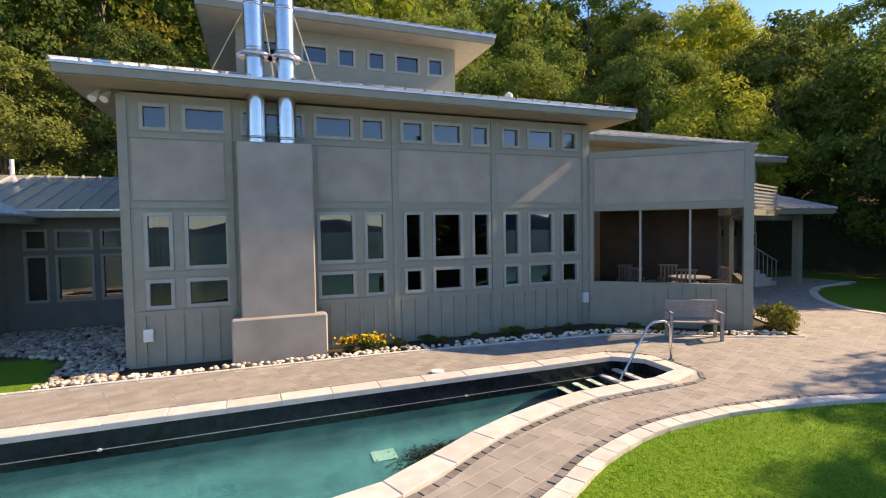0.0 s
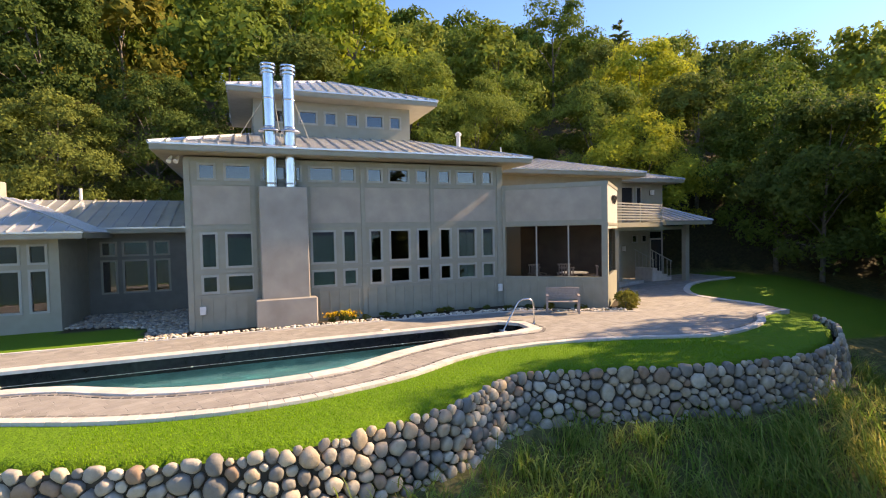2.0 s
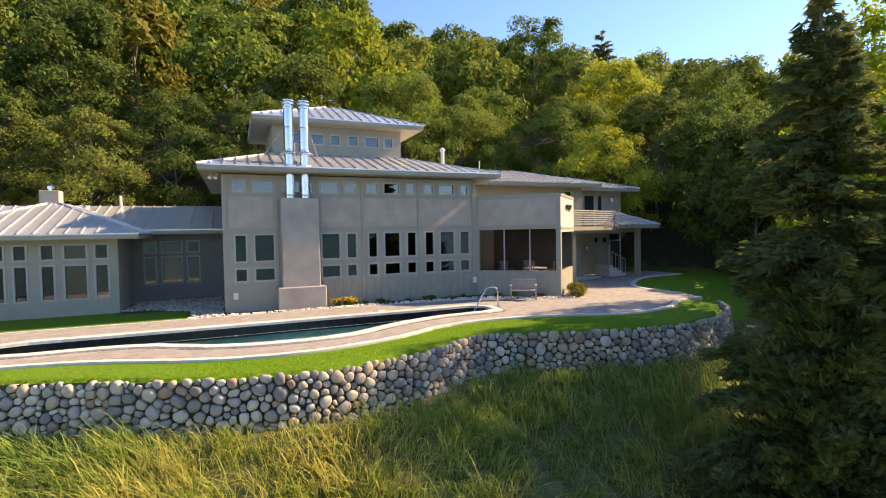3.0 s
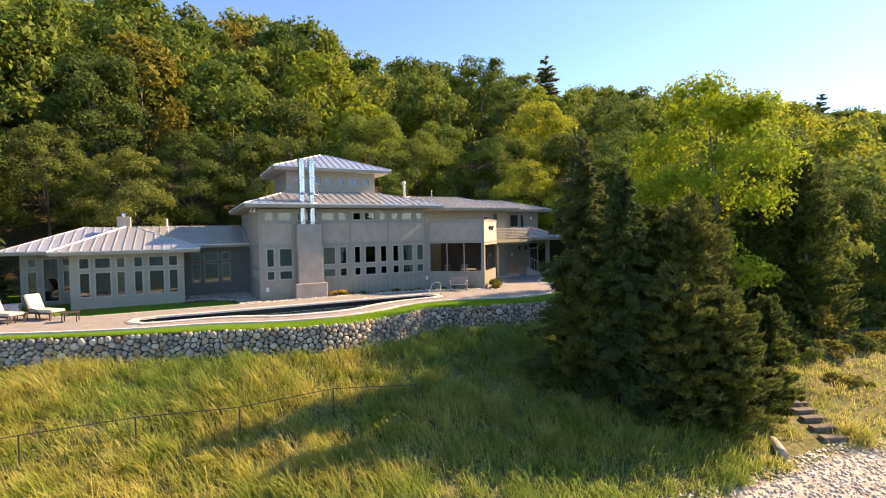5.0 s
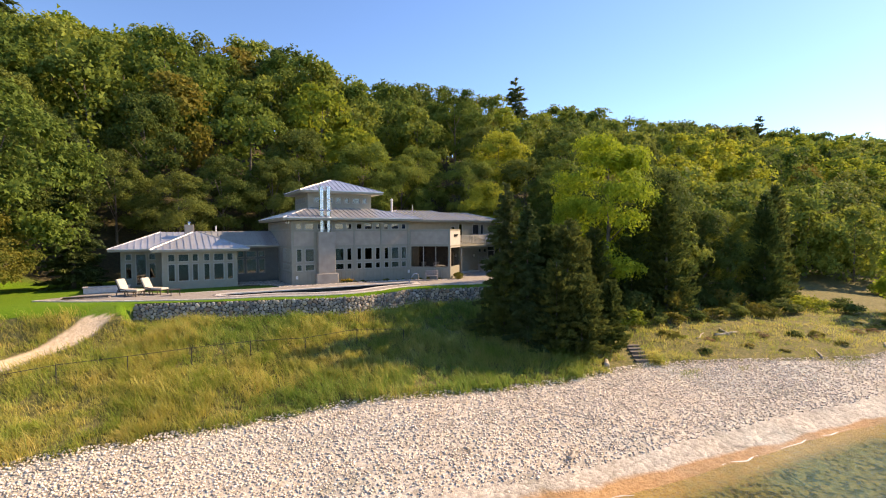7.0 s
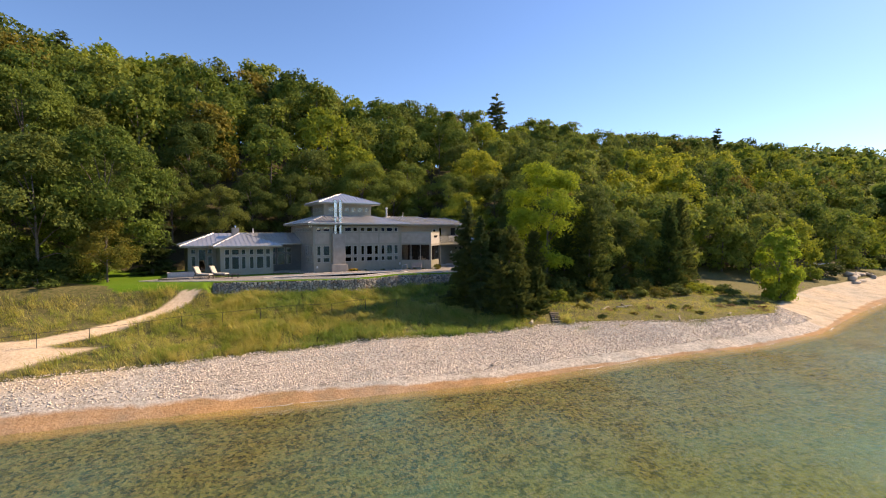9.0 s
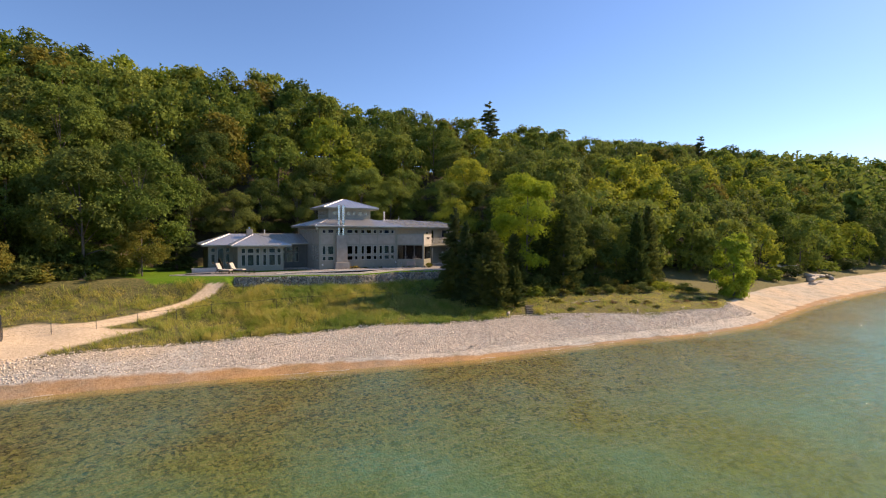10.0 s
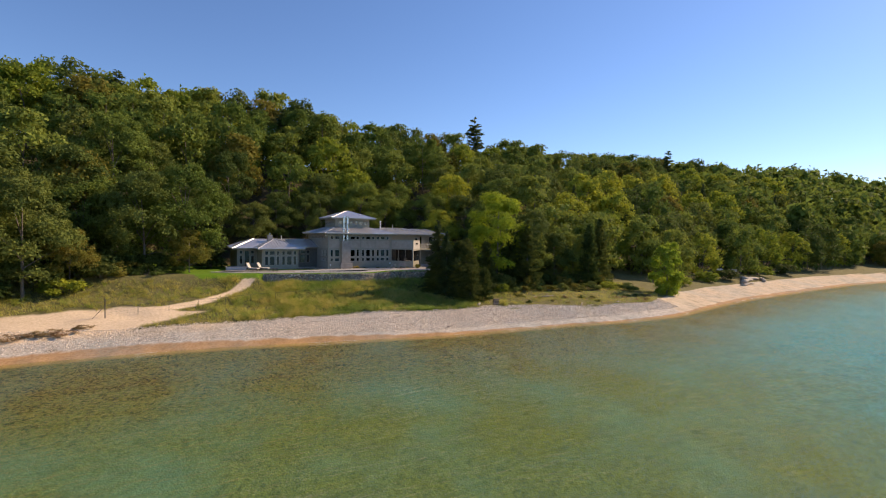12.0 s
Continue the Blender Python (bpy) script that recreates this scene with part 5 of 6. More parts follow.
# dark leaves lying on the pool floor beside the drains
lrng = np.random.default_rng(17)
for x, y in ((1.6, 7.0), (-3.3, 7.0)):
    c = np.stack([x + lrng.normal(0, 0.32, 2400), y + lrng.normal(0, 0.17, 2400), -1.39 + 0.03 * lrng.random(2400)], 1)
    c = c[inside(offset_loop(P, -0.38), c[:, 0], c[:, 1])]
    tagged(new("sunken_leaves", quads_mesh("sunken_leaves", leaf_quads(lrng, c, np.tile((0, 0, 1.5), (len(c), 1)), np.full(len(c), 0.045)), M_LITTER)), "dark sunken leaves lying on the pool floor", "leaves", "", "stuff")
lid = thing("skimmer_lid", "round white skimmer lid set in the paving", "lid", (1.95, 8.38, 0.03))
part("disc", tube(bmesh.new(), [(1.95, 8.38, 0.0), (1.95, 8.38, 0.045)], [0.12, 0.115], 20), M_WHITE, lid)
for x in (-2.9, 2.3, -6.5):
    part("wall_fitting", tube(bmesh.new(), [(x, 7.955, -0.315), (x, 7.925, -0.315)], 0.03, 10), M_WHITE, pool)


def line_pieces(name, line, inner, outer, length, z0, z1, mat, parent, closed=False, gap=0.005, limit=300):
    """Blocks laid end to end along a plan line, between two offsets from it."""
    pts = smooth_line(line, length, closed)
    n = len(pts) - 1
    root = ROOT[parent]

    def normal(i):
        a, b = (pts[(i - 1) % n], pts[(i + 1) % n]) if closed else (pts[max(i - 1, 0)], pts[min(i + 1, n)])
        t = Vector(b) - Vector(a)
        return Vector((t.y, -t.x)).normalized()
    made = 0
    for i in range(n):
        a, b = Vector(pts[i]), Vector(pts[i + 1])
        na, nb = normal(i), normal(i + 1)
        d = (b - a).normalized() * gap / 2
        c = [a + na * inner + d, b + nb * inner - d, b + nb * outer - d, a + na * outer + d]
        mid = sum(c, Vector((0, 0))) / 4
        dz = random.uniform(-0.004, 0.004)
        v = [(*(q - root.xy), z0) for q in c] + [(*(q - root.xy), z1 - 0.008 + dz) for q in c] + [(*(mid + (q - mid) * 0.965 - root.xy), z1 + dz) for q in c]
        f = [(4, 5, 1, 0), (5, 6, 2, 1), (6, 7, 3, 2), (7, 4, 0, 3), (8, 9, 5, 4), (9, 10, 6, 5), (10, 11, 7, 6), (11, 8, 4, 7), (8, 11, 10, 9)]
        link_mesh(name, raw(name, v, f, mat), mat, parent)
        made += 1
        if made >= limit:
            break


terrace = thing("terrace", "paved terrace of brownish concrete pavers with pale kerb", "terrace", (0, 5, 0), "", "structure")
OUT_COPE = offset_loop(P, 0.37)
part("joint_sand", sheet(PAVED, (offset_loop(P, 0.2),), -0.0025), M_SANDJ, terrace)

# ---- retaining wall of fieldstones ----
retaining = thing("retaining_wall", "dry-laid wall of rounded grey and tan fieldstones", "stone wall", (0, 2.5, -1.2), "", "structure")
WL = smooth_line([p for p in WALL if -13.8 < p[0] < 14.5] , 0.1)


wr = np.random.default_rng(12)
wall_x, wall_y = [p[0] for p in WL], [p[1] for p in WL]
cum = np.concatenate([[0], np.cumsum([math.dist(a, b) for a, b in zip(WL, WL[1:])])])
# circles packed over the face: (along the wall, height, radius)
got = np.zeros((0, 3))
for r0, r1, tries in ((0.14, 0.17, 90), (0.11, 0.14, 500), (0.085, 0.115, 4000), (0.065, 0.085, 9000), (0.05, 0.065, 14000)):
    cand = np.stack([wr.uniform(0, cum[-1], tries), wr.uniform(-1.34, -0.03, tries), wr.uniform(r0, r1, tries)], 1)
    cand = cand[cand[:, 1] + 0.9 * cand[:, 2] < 0.03]
    for s, z, r in cand:
        near_s = got[np.abs(got[:, 0] - s) < 0.5]
        if not len(near_s) or (np.hypot((near_s[:, 0] - s) * 0.88, (near_s[:, 1] - z) * 1.12) > 0.86 * (near_s[:, 2] + r)).all():
            got = np.concatenate([got, [(s, z, r)]])
SIDES = 12


def fitted_stone(i):
    """A rounded stone filling the room its neighbours leave: domed face, edges falling back into the joint."""
    s, z, r = got[i]
    ang = np.arange(SIDES) * 2 * math.pi / SIDES + wr.random()
    d = np.stack([np.cos(ang), np.sin(ang)], 1)
    reach = np.full(SIDES, r * wr.uniform(1.3, 1.7))
    for s2, z2, r2 in got[(np.abs(got[:, 0] - s) < 0.55) & (np.arange(len(got)) != i)]:
        n = np.array((s2 - s, z2 - z))
        dist = math.hypot(*n)
        if dist < 1.7 * (r + r2):
            cut = (dist + (r * r - r2 * r2) / dist) / 2
            along = d @ (n / dist)
            reach = np.where(along > 0.05, np.minimum(reach, cut / np.maximum(along, 0.05)), reach)
    reach = np.minimum(reach, np.where(d[:, 1] > 0.05, (0.05 - z) / np.maximum(d[:, 1], 0.05), 9))
    reach *= 1 + wr.uniform(0.0, 0.16) * np.sin(2 * ang + wr.random() * 6.3) - 0.04
    reach = 0.7 * reach + 0.15 * (np.roll(reach, 1) + np.roll(reach, -1))
    reach = np.maximum(reach - 0.008, 0.4 * r) * (1 + wr.normal(0, 0.035, SIDES))
    out = min(0.085, 0.7 * r) * wr.uniform(0.75, 1.2)
    tip = wr.normal(0, 0.18, 2) * r
    v = []
    for f, h in ((0.88, -0.9), (1.0, -0.1), (0.96, 0.5), (0.82, 0.86), (0.48, 1.0)):
        xy = d * (reach * f)[:, None] + tip * max(h, 0) * 0.5
        v += [(x, -h * out - 0.03 * wr.normal() * r, y) for x, y in xy]
    v.append((tip[0] * 0.5, -1.03 * out, tip[1] * 0.5))
    fs = []
    for k in range(4):
        for j in range(SIDES):
            a, b = k * SIDES + j, k * SIDES + (j + 1) % SIDES
            fs.append((a, b, b + SIDES, a + SIDES))
    fs += [(4 * SIDES + j, 4 * SIDES + (j + 1) % SIDES, 5 * SIDES) for j in range(SIDES)]
    x, y = float(np.interp(s, cum, wall_x)), float(np.interp(s, cum, wall_y))
    x2, y2 = float(np.interp(min(s + 0.2, cum[-1]), cum, wall_x)), float(np.interp(min(s + 0.2, cum[-1]), cum, wall_y))
    turn = math.atan2(y2 - y, x2 - x) if (x2, y2) != (x, y) else 0
    back = -0.14 + 0.15 * (z + 1.34) + wr.uniform(-0.012, 0.012)
    at = Vector((x - math.sin(turn) * back, y + math.cos(turn) * back, z - 0.08 * float(sstep(-3, -8, x))))
    return v, fs, Matrix.Translation(at - ROOT[retaining]) @ Matrix.Rotation(turn, 4, "Z")


order = sorted(range(len(got)), key=lambda i: abs(float(np.interp(got[i][0], cum, wall_x)) + 0.5))
vs, fs = [], []
for rank, i in enumerate(order):
    v, f, m = fitted_stone(i)
    if rank < 300:
        link_mesh("stone", raw("stone", v, f, M_ROCK, True), M_ROCK, retaining).matrix_local = m
    else:
        o = len(vs)
        vs += [m @ Vector(p) for p in v]
        fs += [tuple(n + o for n in q) for q in f]
tagged(link_mesh("stones", raw("stones", vs, fs, M_ROCKJ, True), M_ROCKJ, retaining), "", "", "", "stuff")
part("backing", ribbon([(x, y + 0.05) for x, y in WL], -1.4, -0.04, False), M_EARTH, retaining, "dark earth behind the stones")


# ---- grasses ----
def blades(name, base, height, width, lean, seed, mat):
    """Bent grass blades: a quad and a tip each."""
    r = np.random.default_rng(seed)
    n = len(base)
    a = r.random(n) * 2 * math.pi
    side = np.stack([np.cos(a), np.sin(a), np.zeros(n)], 1) * width[:, None]
    bend = np.stack([-np.sin(a), np.cos(a), np.zeros(n)], 1) * (r.random(n) * lean)[:, None] + np.array((-0.18, 0.05, 0)) * lean
    up = np.array((0, 0, 1.0))
    mid = base + up * (height * 0.6)[:, None] + bend * (height * 0.35)[:, None]
    tip = base + up * (height * (1 - 0.25 * lean))[:, None] + bend * (height * 1.0)[:, None]
    v = np.stack([base - side, base + side, mid + side * 0.8, mid - side * 0.8, tip], 1).reshape(-1, 3)
    me = bpy.data.meshes.new(name)
    me.vertices.add(n * 5)
    me.vertices.foreach_set("co", v.astype(np.float32).reshape(-1))
    o = np.arange(n)[:, None] * 5
    loops = np.concatenate([o + np.array((0, 1, 2, 3)), o + np.array((3, 2, 4))], 1).reshape(-1)
    me.loops.add(n * 7)
    me.loops.foreach_set("vertex_index", loops.astype(np.int32))
    me.polygons.add(n * 2)
    me.polygons.foreach_set("loop_start", np.stack([np.arange(n) * 7, np.arange(n) * 7 + 4], 1).reshape(-1).astype(np.int32))
    me.update(calc_edges=True)
    me.materials.append(mat)
    return new(name, me)


def arching(name, base, height, width, heading, seed, mat):
    """Long grass blades, each bowing over towards its heading in three pieces."""
    r = np.random.default_rng(seed)
    n = len(base)
    d = np.stack([np.cos(heading), np.sin(heading), np.zeros(n)], 1)
    turn = heading + math.pi / 2 + r.normal(0, 0.5, n)
    side = np.stack([np.cos(turn), np.sin(turn), np.zeros(n)], 1) * width[:, None]
    bow = r.uniform(0.35, 1.15, n)
    rows = []
    for f, w in ((0, 1.0), (0.4, 0.9), (0.75, 0.6), (1, 0)):
        p = base + d * (height * bow * 0.8 * (0.25 * f + 0.75 * f * f))[:, None]
        p[:, 2] += height * (f - 0.45 * bow * f * f)
        rows += [p - side * w, p + side * w] if w else [p]
    v = np.stack(rows, 1).reshape(-1, 3)
    me = bpy.data.meshes.new(name)
    me.vertices.add(n * 7)
    me.vertices.foreach_set("co", v.astype(np.float32).reshape(-1))
    o = np.arange(n)[:, None] * 7
    loops = np.concatenate([o + np.array((0, 1, 3, 2)), o + np.array((2, 3, 5, 4)), o + np.array((4, 5, 6))], 1).reshape(-1)
    me.loops.add(n * 11)
    me.loops.foreach_set("vertex_index", loops.astype(np.int32))
    me.polygons.add(n * 3)
    me.polygons.foreach_set("loop_start", np.stack([np.arange(n) * 11 + k for k in (0, 4, 8)], 1).reshape(-1).astype(np.int32))
    me.update(calc_edges=True)
    me.materials.append(mat)
    return new(name, me)


g = np.random.default_rng(3)


def away_from_track(x, y, d):
    keep = np.abs(y - BLOW_Y) + 0.5 * np.clip(BLOW_X0 - x, 0, 50) + 0.5 * np.clip(x - BLOW_X1, 0, 50) > 3.7 + 0.5 * np.sin(x * 1.7)
    for (ax, ay), (bx2, by2) in zip(TRACK, TRACK[1:]):
        f = np.clip(((x - ax) * (bx2 - ax) + (y - ay) * (by2 - ay)) / ((bx2 - ax) ** 2 + (by2 - ay) ** 2), 0, 1)
        keep &= np.hypot(x - ax - f * (bx2 - ax), y - ay - f * (by2 - ay)) > d
    return keep


def tufts(n, x0, x1, lo, hi, per, h0, h1, spread_t, seed):
    x = g.uniform(x0, x1, n)
    f = g.random(n)
    ylo, yhi = curve(VEGE, x) + lo, curve(WALL, x) + hi
    y = ylo + f * (yhi - ylo)
    keep = away_from_track(x, y, 0.8) & ~((x > 9.5) & (x < 14.6) & (y > -10.6) & (y < -6.2) & (np.abs((y + 10.2) - (x - 11.4) * 1.35) < 1.2))
    keep &= np.hypot(x - 10.45, y + 9.2) > 1.0
    x, y = x[keep], y[keep]
    k = len(x)
    h = g.uniform(h0, h1, k) * (0.8 + 0.35 * wob(x, y, 1.1, 2.0)) * (1 - 0.12 * sstep(-3.5, -0.8, y - curve(WALL, x)) * sstep(-15, -12, x))
    bxs = np.repeat(x, per) + g.normal(0, spread_t, k * per)
    bys = np.repeat(y, per) + g.normal(0, spread_t, k * per)
    lay = np.repeat(3.6 + 0.8 * wob(x, y, 2.3, 1.0) + g.normal(0, 0.7, k), per) + g.normal(0, 0.85, k * per)
    return bxs, bys, np.repeat(h, per) * g.uniform(0.5, 1.2, k * per), lay


sets = [tufts(2900, -14, 14, 0.2, -0.35, 30, 0.55, 1.05, 0.16, 1), tufts(2100, -44, -13, 0.3, -1.0, 17, 0.4, 0.85, 0.15, 2), tufts(320, -14, 7, 1.5, -0.5, 26, 0.85, 1.3, 0.15, 5), tufts(420, -18, -13.6, 0.3, -0.6, 20, 0.5, 0.95, 0.16, 6), tufts(240, -22, -17, 0.3, -0.8, 18, 0.45, 0.9, 0.16, 7), tufts(4600, 13, 46, 0.6, -4.0, 8, 0.26, 0.62, 0.16, 3)]
for cx, cy, cn, cr in ((14.0, -11.45, 130, 0.55), (17.3, -12.6, 60, 0.4), (13.2, -9.6, 140, 0.6), (24.0, -15.2, 120, 0.9)):
    sets.append((cx + g.normal(0, cr, cn), cy + g.normal(0, cr * 0.4, cn), g.uniform(0.12, 0.3, cn), g.uniform(0, 6.28, cn)))
gx_, gy_, gh_, glay = (np.concatenate([s[i] for s in sets]) for i in range(4))
base = np.stack([gx_, gy_, land(gx_, gy_) - 0.02], 1)
gw_ = g.uniform(0.006, 0.014, len(gx_))
fresh = wob(gx_, gy_, 1.6, 3.0) * 0.22 + g.normal(0, 0.12, len(gx_)) + 0.16 + 0.42 * sstep(-6.5, -1.5, gy_ - curve(WALL, gx_)) * sstep(-15, -11, gx_) + 0.45 * sstep(3.8, 1.0, gy_ - curve(VEGE, gx_)) * sstep(-13, -6, gx_) * sstep(14, 9, gx_) > 0.5
for pick, mat, label, seed in ((~fresh, L_GRASS, "long green and straw-coloured dune grass", 4), (fresh, L_GRASSY, "fresh green dune grass growing below the stone wall", 9)):
    tagged(arching("dune_grass", base[pick], np.maximum(gh_, 0.1)[pick], gw_[pick], glay[pick], seed, mat), label, "grass", "", "stuff")
# lawn blades along the near lawn
lx_ = np.concatenate([g.uniform(-4, 9, 45000), g.uniform(-16, 14, 20000)])
ly_ = curve(WALL, lx_) + 0.12 + g.random(65000) ** 0.9 * 3.2
keep = ~inside(PAVED, lx_, ly_)
lx_, ly_ = lx_[keep], ly_[keep]
base = np.stack([lx_, ly_, land(lx_, ly_) - 0.005], 1)
tagged(blades("lawn", base, g.uniform(0.025, 0.05, len(lx_)), g.uniform(0.002, 0.0042, len(lx_)), 0.9, 6, L_LAWN), "short bright green mown lawn", "lawn", "", "stuff")


# ---- beach pebbles ----
def octa(n, x, y, z, s, seed):
    r = np.random.default_rng(seed)
    d = np.array(((1, 0, 0), (0, 1, 0), (-1, 0, 0), (0, -1, 0), (0, 0, 1), (0, 0, -1)), float)
    v = d[None] * (s[:, None, None] * r.uniform(0.6, 1.2, (n, 6, 1))) * np.array((1, 1, 0.62))
    a = r.random(n) * 6.28
    c, sn = np.cos(a)[:, None], np.sin(a)[:, None]
    v = np.stack([v[..., 0] * c - v[..., 1] * sn, v[..., 0] * sn + v[..., 1] * c, v[..., 2]], -1) + r.normal(0, 0.12, (n, 6, 3)) * s[:, None, None]
    v += np.stack([x, y, z], -1)[:, None, :]
    f = np.array(((0, 1, 4), (1, 2, 4), (2, 3, 4), (3, 0, 4), (1, 0, 5), (2, 1, 5), (3, 2, 5), (0, 3, 5)))
    faces = (np.arange(n)[:, None, None] * 6 + f[None]).reshape(-1, 3)
    me = bpy.data.meshes.new("pebbles")
    me.vertices.add(n * 6)
    me.vertices.foreach_set("co", v.astype(np.float32).reshape(-1))
    me.loops.add(n * 24)
    me.loops.foreach_set("vertex_index", faces.reshape(-1).astype(np.int32))
    me.polygons.add(n * 8)
    me.polygons.foreach_set("loop_start", np.arange(n * 8, dtype=np.int32) * 3)
    me.update(calc_edges=True)
    me.polygons.foreach_set("use_smooth", [True] * (n * 8))
    return me


n = 32000
px = np.concatenate([g.uniform(-42, 40, n - 14000), g.uniform(-18, 20, 14000)])
ps, pv = curve(SHORE, px), curve(VEGE, px)
f = g.random(n) ** 0.85
py = ps + 1.7 + np.maximum(pv - ps - 1.2, 0.3) * f
me = octa(n, px, py, land(px, py) + 0.02, 0.03 + 0.055 * g.random(n) ** 1.5, 8)
me.materials.append(M_PEBBLE)
tagged(new("beach_pebbles", me), "pale rounded pebbles covering the beach", "pebbles", "", "stuff")


# ---- lapping foam along the water's edge ----
frg = random.Random(4)
vs, fs = [], []
x = -45.0
while x < 75:
    L, w = frg.uniform(1.0, 6.0), frg.uniform(0.012, 0.032)
    off = frg.uniform(-0.15, 0.05)
    k = 8
    o = len(vs)
    for i in range(k + 1):
        xx = x + L * i / k
        yy = float(curve(SHORE, xx)) + off + 0.10 * math.sin(xx * 2.1) + 0.06 * math.sin(xx * 5.3)
        ww = w * math.sin(math.pi * (i + 0.15) / (k + 0.3)) + 0.01
        vs += [(xx, yy - ww, WATER + 0.004), (xx, yy, WATER + 0.014), (xx, yy + ww, WATER + 0.008 + 0.06 * max(0.0, off))]
    for i in range(k):
        for j in (0, 1):
            a = o + i * 3 + j
            fs.append((a, a + 3, a + 4, a + 1))
    x += L + frg.choice((frg.uniform(0.3, 1.5), frg.uniform(3, 12)))
tagged(new("shore_foam", raw("shore_foam", vs, fs, M_FOAM, True)), "thin white foam lapping at the shoreline", "foam", "", "stuff")


# ---- things on the terrace and beside the house ----
def teak_bench(a, b):
    m, n = wall_frame(a, b)
    z = 0.0
    t = thing("garden_bench", "weathered teak slatted bench beside the house wall", "bench", (*a, z))
    for u in (0.03, n - 0.09):
        part("leg", box(u, u + 0.06, 0.0, 0.06, z, 0.58, m), M_TEAK, t)
        part("leg", box(u, u + 0.06, 0.42, 0.48, z, 0.80, m), M_TEAK, t)
        part("armrest", box(u - 0.01, u + 0.07, -0.03, 0.46, 0.58, 0.612, m, 0.008), M_TEAK, t)
        part("side_rail", box(u + 0.01, u + 0.05, 0.06, 0.42, 0.32, 0.38, m), M_TEAK, t)
    for i in range(5):
        part("seat_slat", box(0.09, n - 0.09, 0.02 + 0.08 * i, 0.085 + 0.08 * i, 0.38, 0.405, m), M_TEAK, t)
    for i in range(6):
        part("back_slat", box(0.09, n - 0.09, 0.44, 0.465, 0.43 + 0.056 * i, 0.475 + 0.056 * i, m), M_TEAK, t)
    part("top_rail", box(0.03, n - 0.03, 0.425, 0.485, 0.765, 0.83, m, 0.01), M_TEAK, t)


teak_bench((7.40, 8.62), (8.36, 8.02))

rail = thing("pool_handrail", "bent stainless steel handrail at the pool steps", "handrail", (6.17, 7.36, 0))
rp = [(6.17, 7.36, 0.0), (6.15, 7.36, 0.60), (6.11, 7.36, 0.70), (6.0, 7.37, 0.75), (5.78, 7.39, 0.745), (5.66, 7.40, 0.68), (5.16, 7.52, -0.25), (5.0, 7.55, -0.55)]
part("rail_tube", tube(bmesh.new(), rp, 0.024, 10), M_STEEL, rail, "", True)
part("base_collar", tube(bmesh.new(), [(6.17, 7.36, 0.0), (6.17, 7.36, 0.03)], [0.06, 0.05], 12), M_STEEL, rail)


def lounger(x, y, rz):
    t = thing("sun_lounger", "sun lounger with a cream cushion and brown woven frame", "lounger", (x, y, 0), "loungers on the terrace")
    M0 = Matrix.Translation((x, y, 0)) @ Matrix.Rotation(rz, 4, "Z")
    for sy in (-0.33, 0.29):
        part("side_rail", box(-0.55, 1.0, sy, sy + 0.045, 0.27, 0.34, M0), M_WICKER, t)
        part("arm_bow", tube(bmesh.new(), [M0 @ Vector(p) for p in ((-0.75, sy + 0.02, 0.04), (-0.6, sy + 0.02, 0.38), (-0.25, sy + 0.02, 0.5), (0.1, sy + 0.02, 0.42), (0.3, sy + 0.02, 0.05))], 0.028, 8), M_WICKER, t)
    for lx in (0.0, 0.9):
        for sy in (-0.33, 0.29):
            part("leg", box(lx, lx + 0.045, sy, sy + 0.045, 0.0, 0.28, M0), M_WICKER, t)
    part("cushion", box(-0.42, 1.02, -0.32, 0.32, 0.335, 0.47, M0, 0.04), M_CUSHION, t)
    MB = M0 @ Matrix.Translation((-0.42, 0, 0.36)) @ Matrix.Rotation(radians(62), 4, "Y")
    part("back_cushion", box(-0.82, 0.0, -0.32, 0.32, 0.0, 0.14, MB, 0.04), M_CUSHION, t)
    part("back_frame", box(-0.80, 0.0, -0.33, 0.33, -0.04, -0.005, MB), M_WICKER, t)


lounger(-14.1, 10.35, -0.8)
lounger(-12.7, 10.55, -0.8)


def side_table(x, y, w, d):
    t = thing("side_table", "small dark wooden table beside the loungers", "table", (x, y, 0), "side tables")
    part("tabletop", box(x - w / 2, x + w / 2, y - d / 2, y + d / 2, 0.38, 0.42), M_WICKER, t)
    for sx in (-1, 1):
        for sy in (-1, 1):
            cx, cy = x + sx * (w / 2 - 0.04), y + sy * (d / 2 - 0.04)
            part("leg", box(cx - 0.02, cx + 0.02, cy - 0.02, cy + 0.02, 0, 0.38), M_WICKER, t)


side_table(-11.4, 8.9, 0.6, 0.6)
side_table(-13.35, 10.0, 0.42, 0.42)

spa = thing("hot_tub", "square sunken hot tub with pale stone rim", "hot tub", (-16.6, 10.2, 0))
bm = bmesh.new()
for a in ((-17.9, -15.1, 9.7, 9.85), (-17.9, -15.1, 11.35, 11.5), (-17.9, -17.75, 9.85, 11.35), (-15.25, -15.1, 9.85, 11.35)):
    bx(bm, *a, 0.002, 0.05)
part("rim", bm, M_PAVERJ, spa)
part("cover", box(-17.75, -15.25, 9.85, 11.35, 0.004, 0.03), M_POOLTILE, spa, "dark cover")
planter = thing("low_wall", "low pale stone seat wall beside the hot tub", "wall", (-15.3, 13.4, 0))
part("body", box(-16.9, -14.2, 13.2, 13.7, 0, 0.42, bevel=0.02), M_COPING, planter)
part("cap", box(-16.95, -14.15, 13.15, 13.75, 0.42, 0.47), M_COPING, planter)


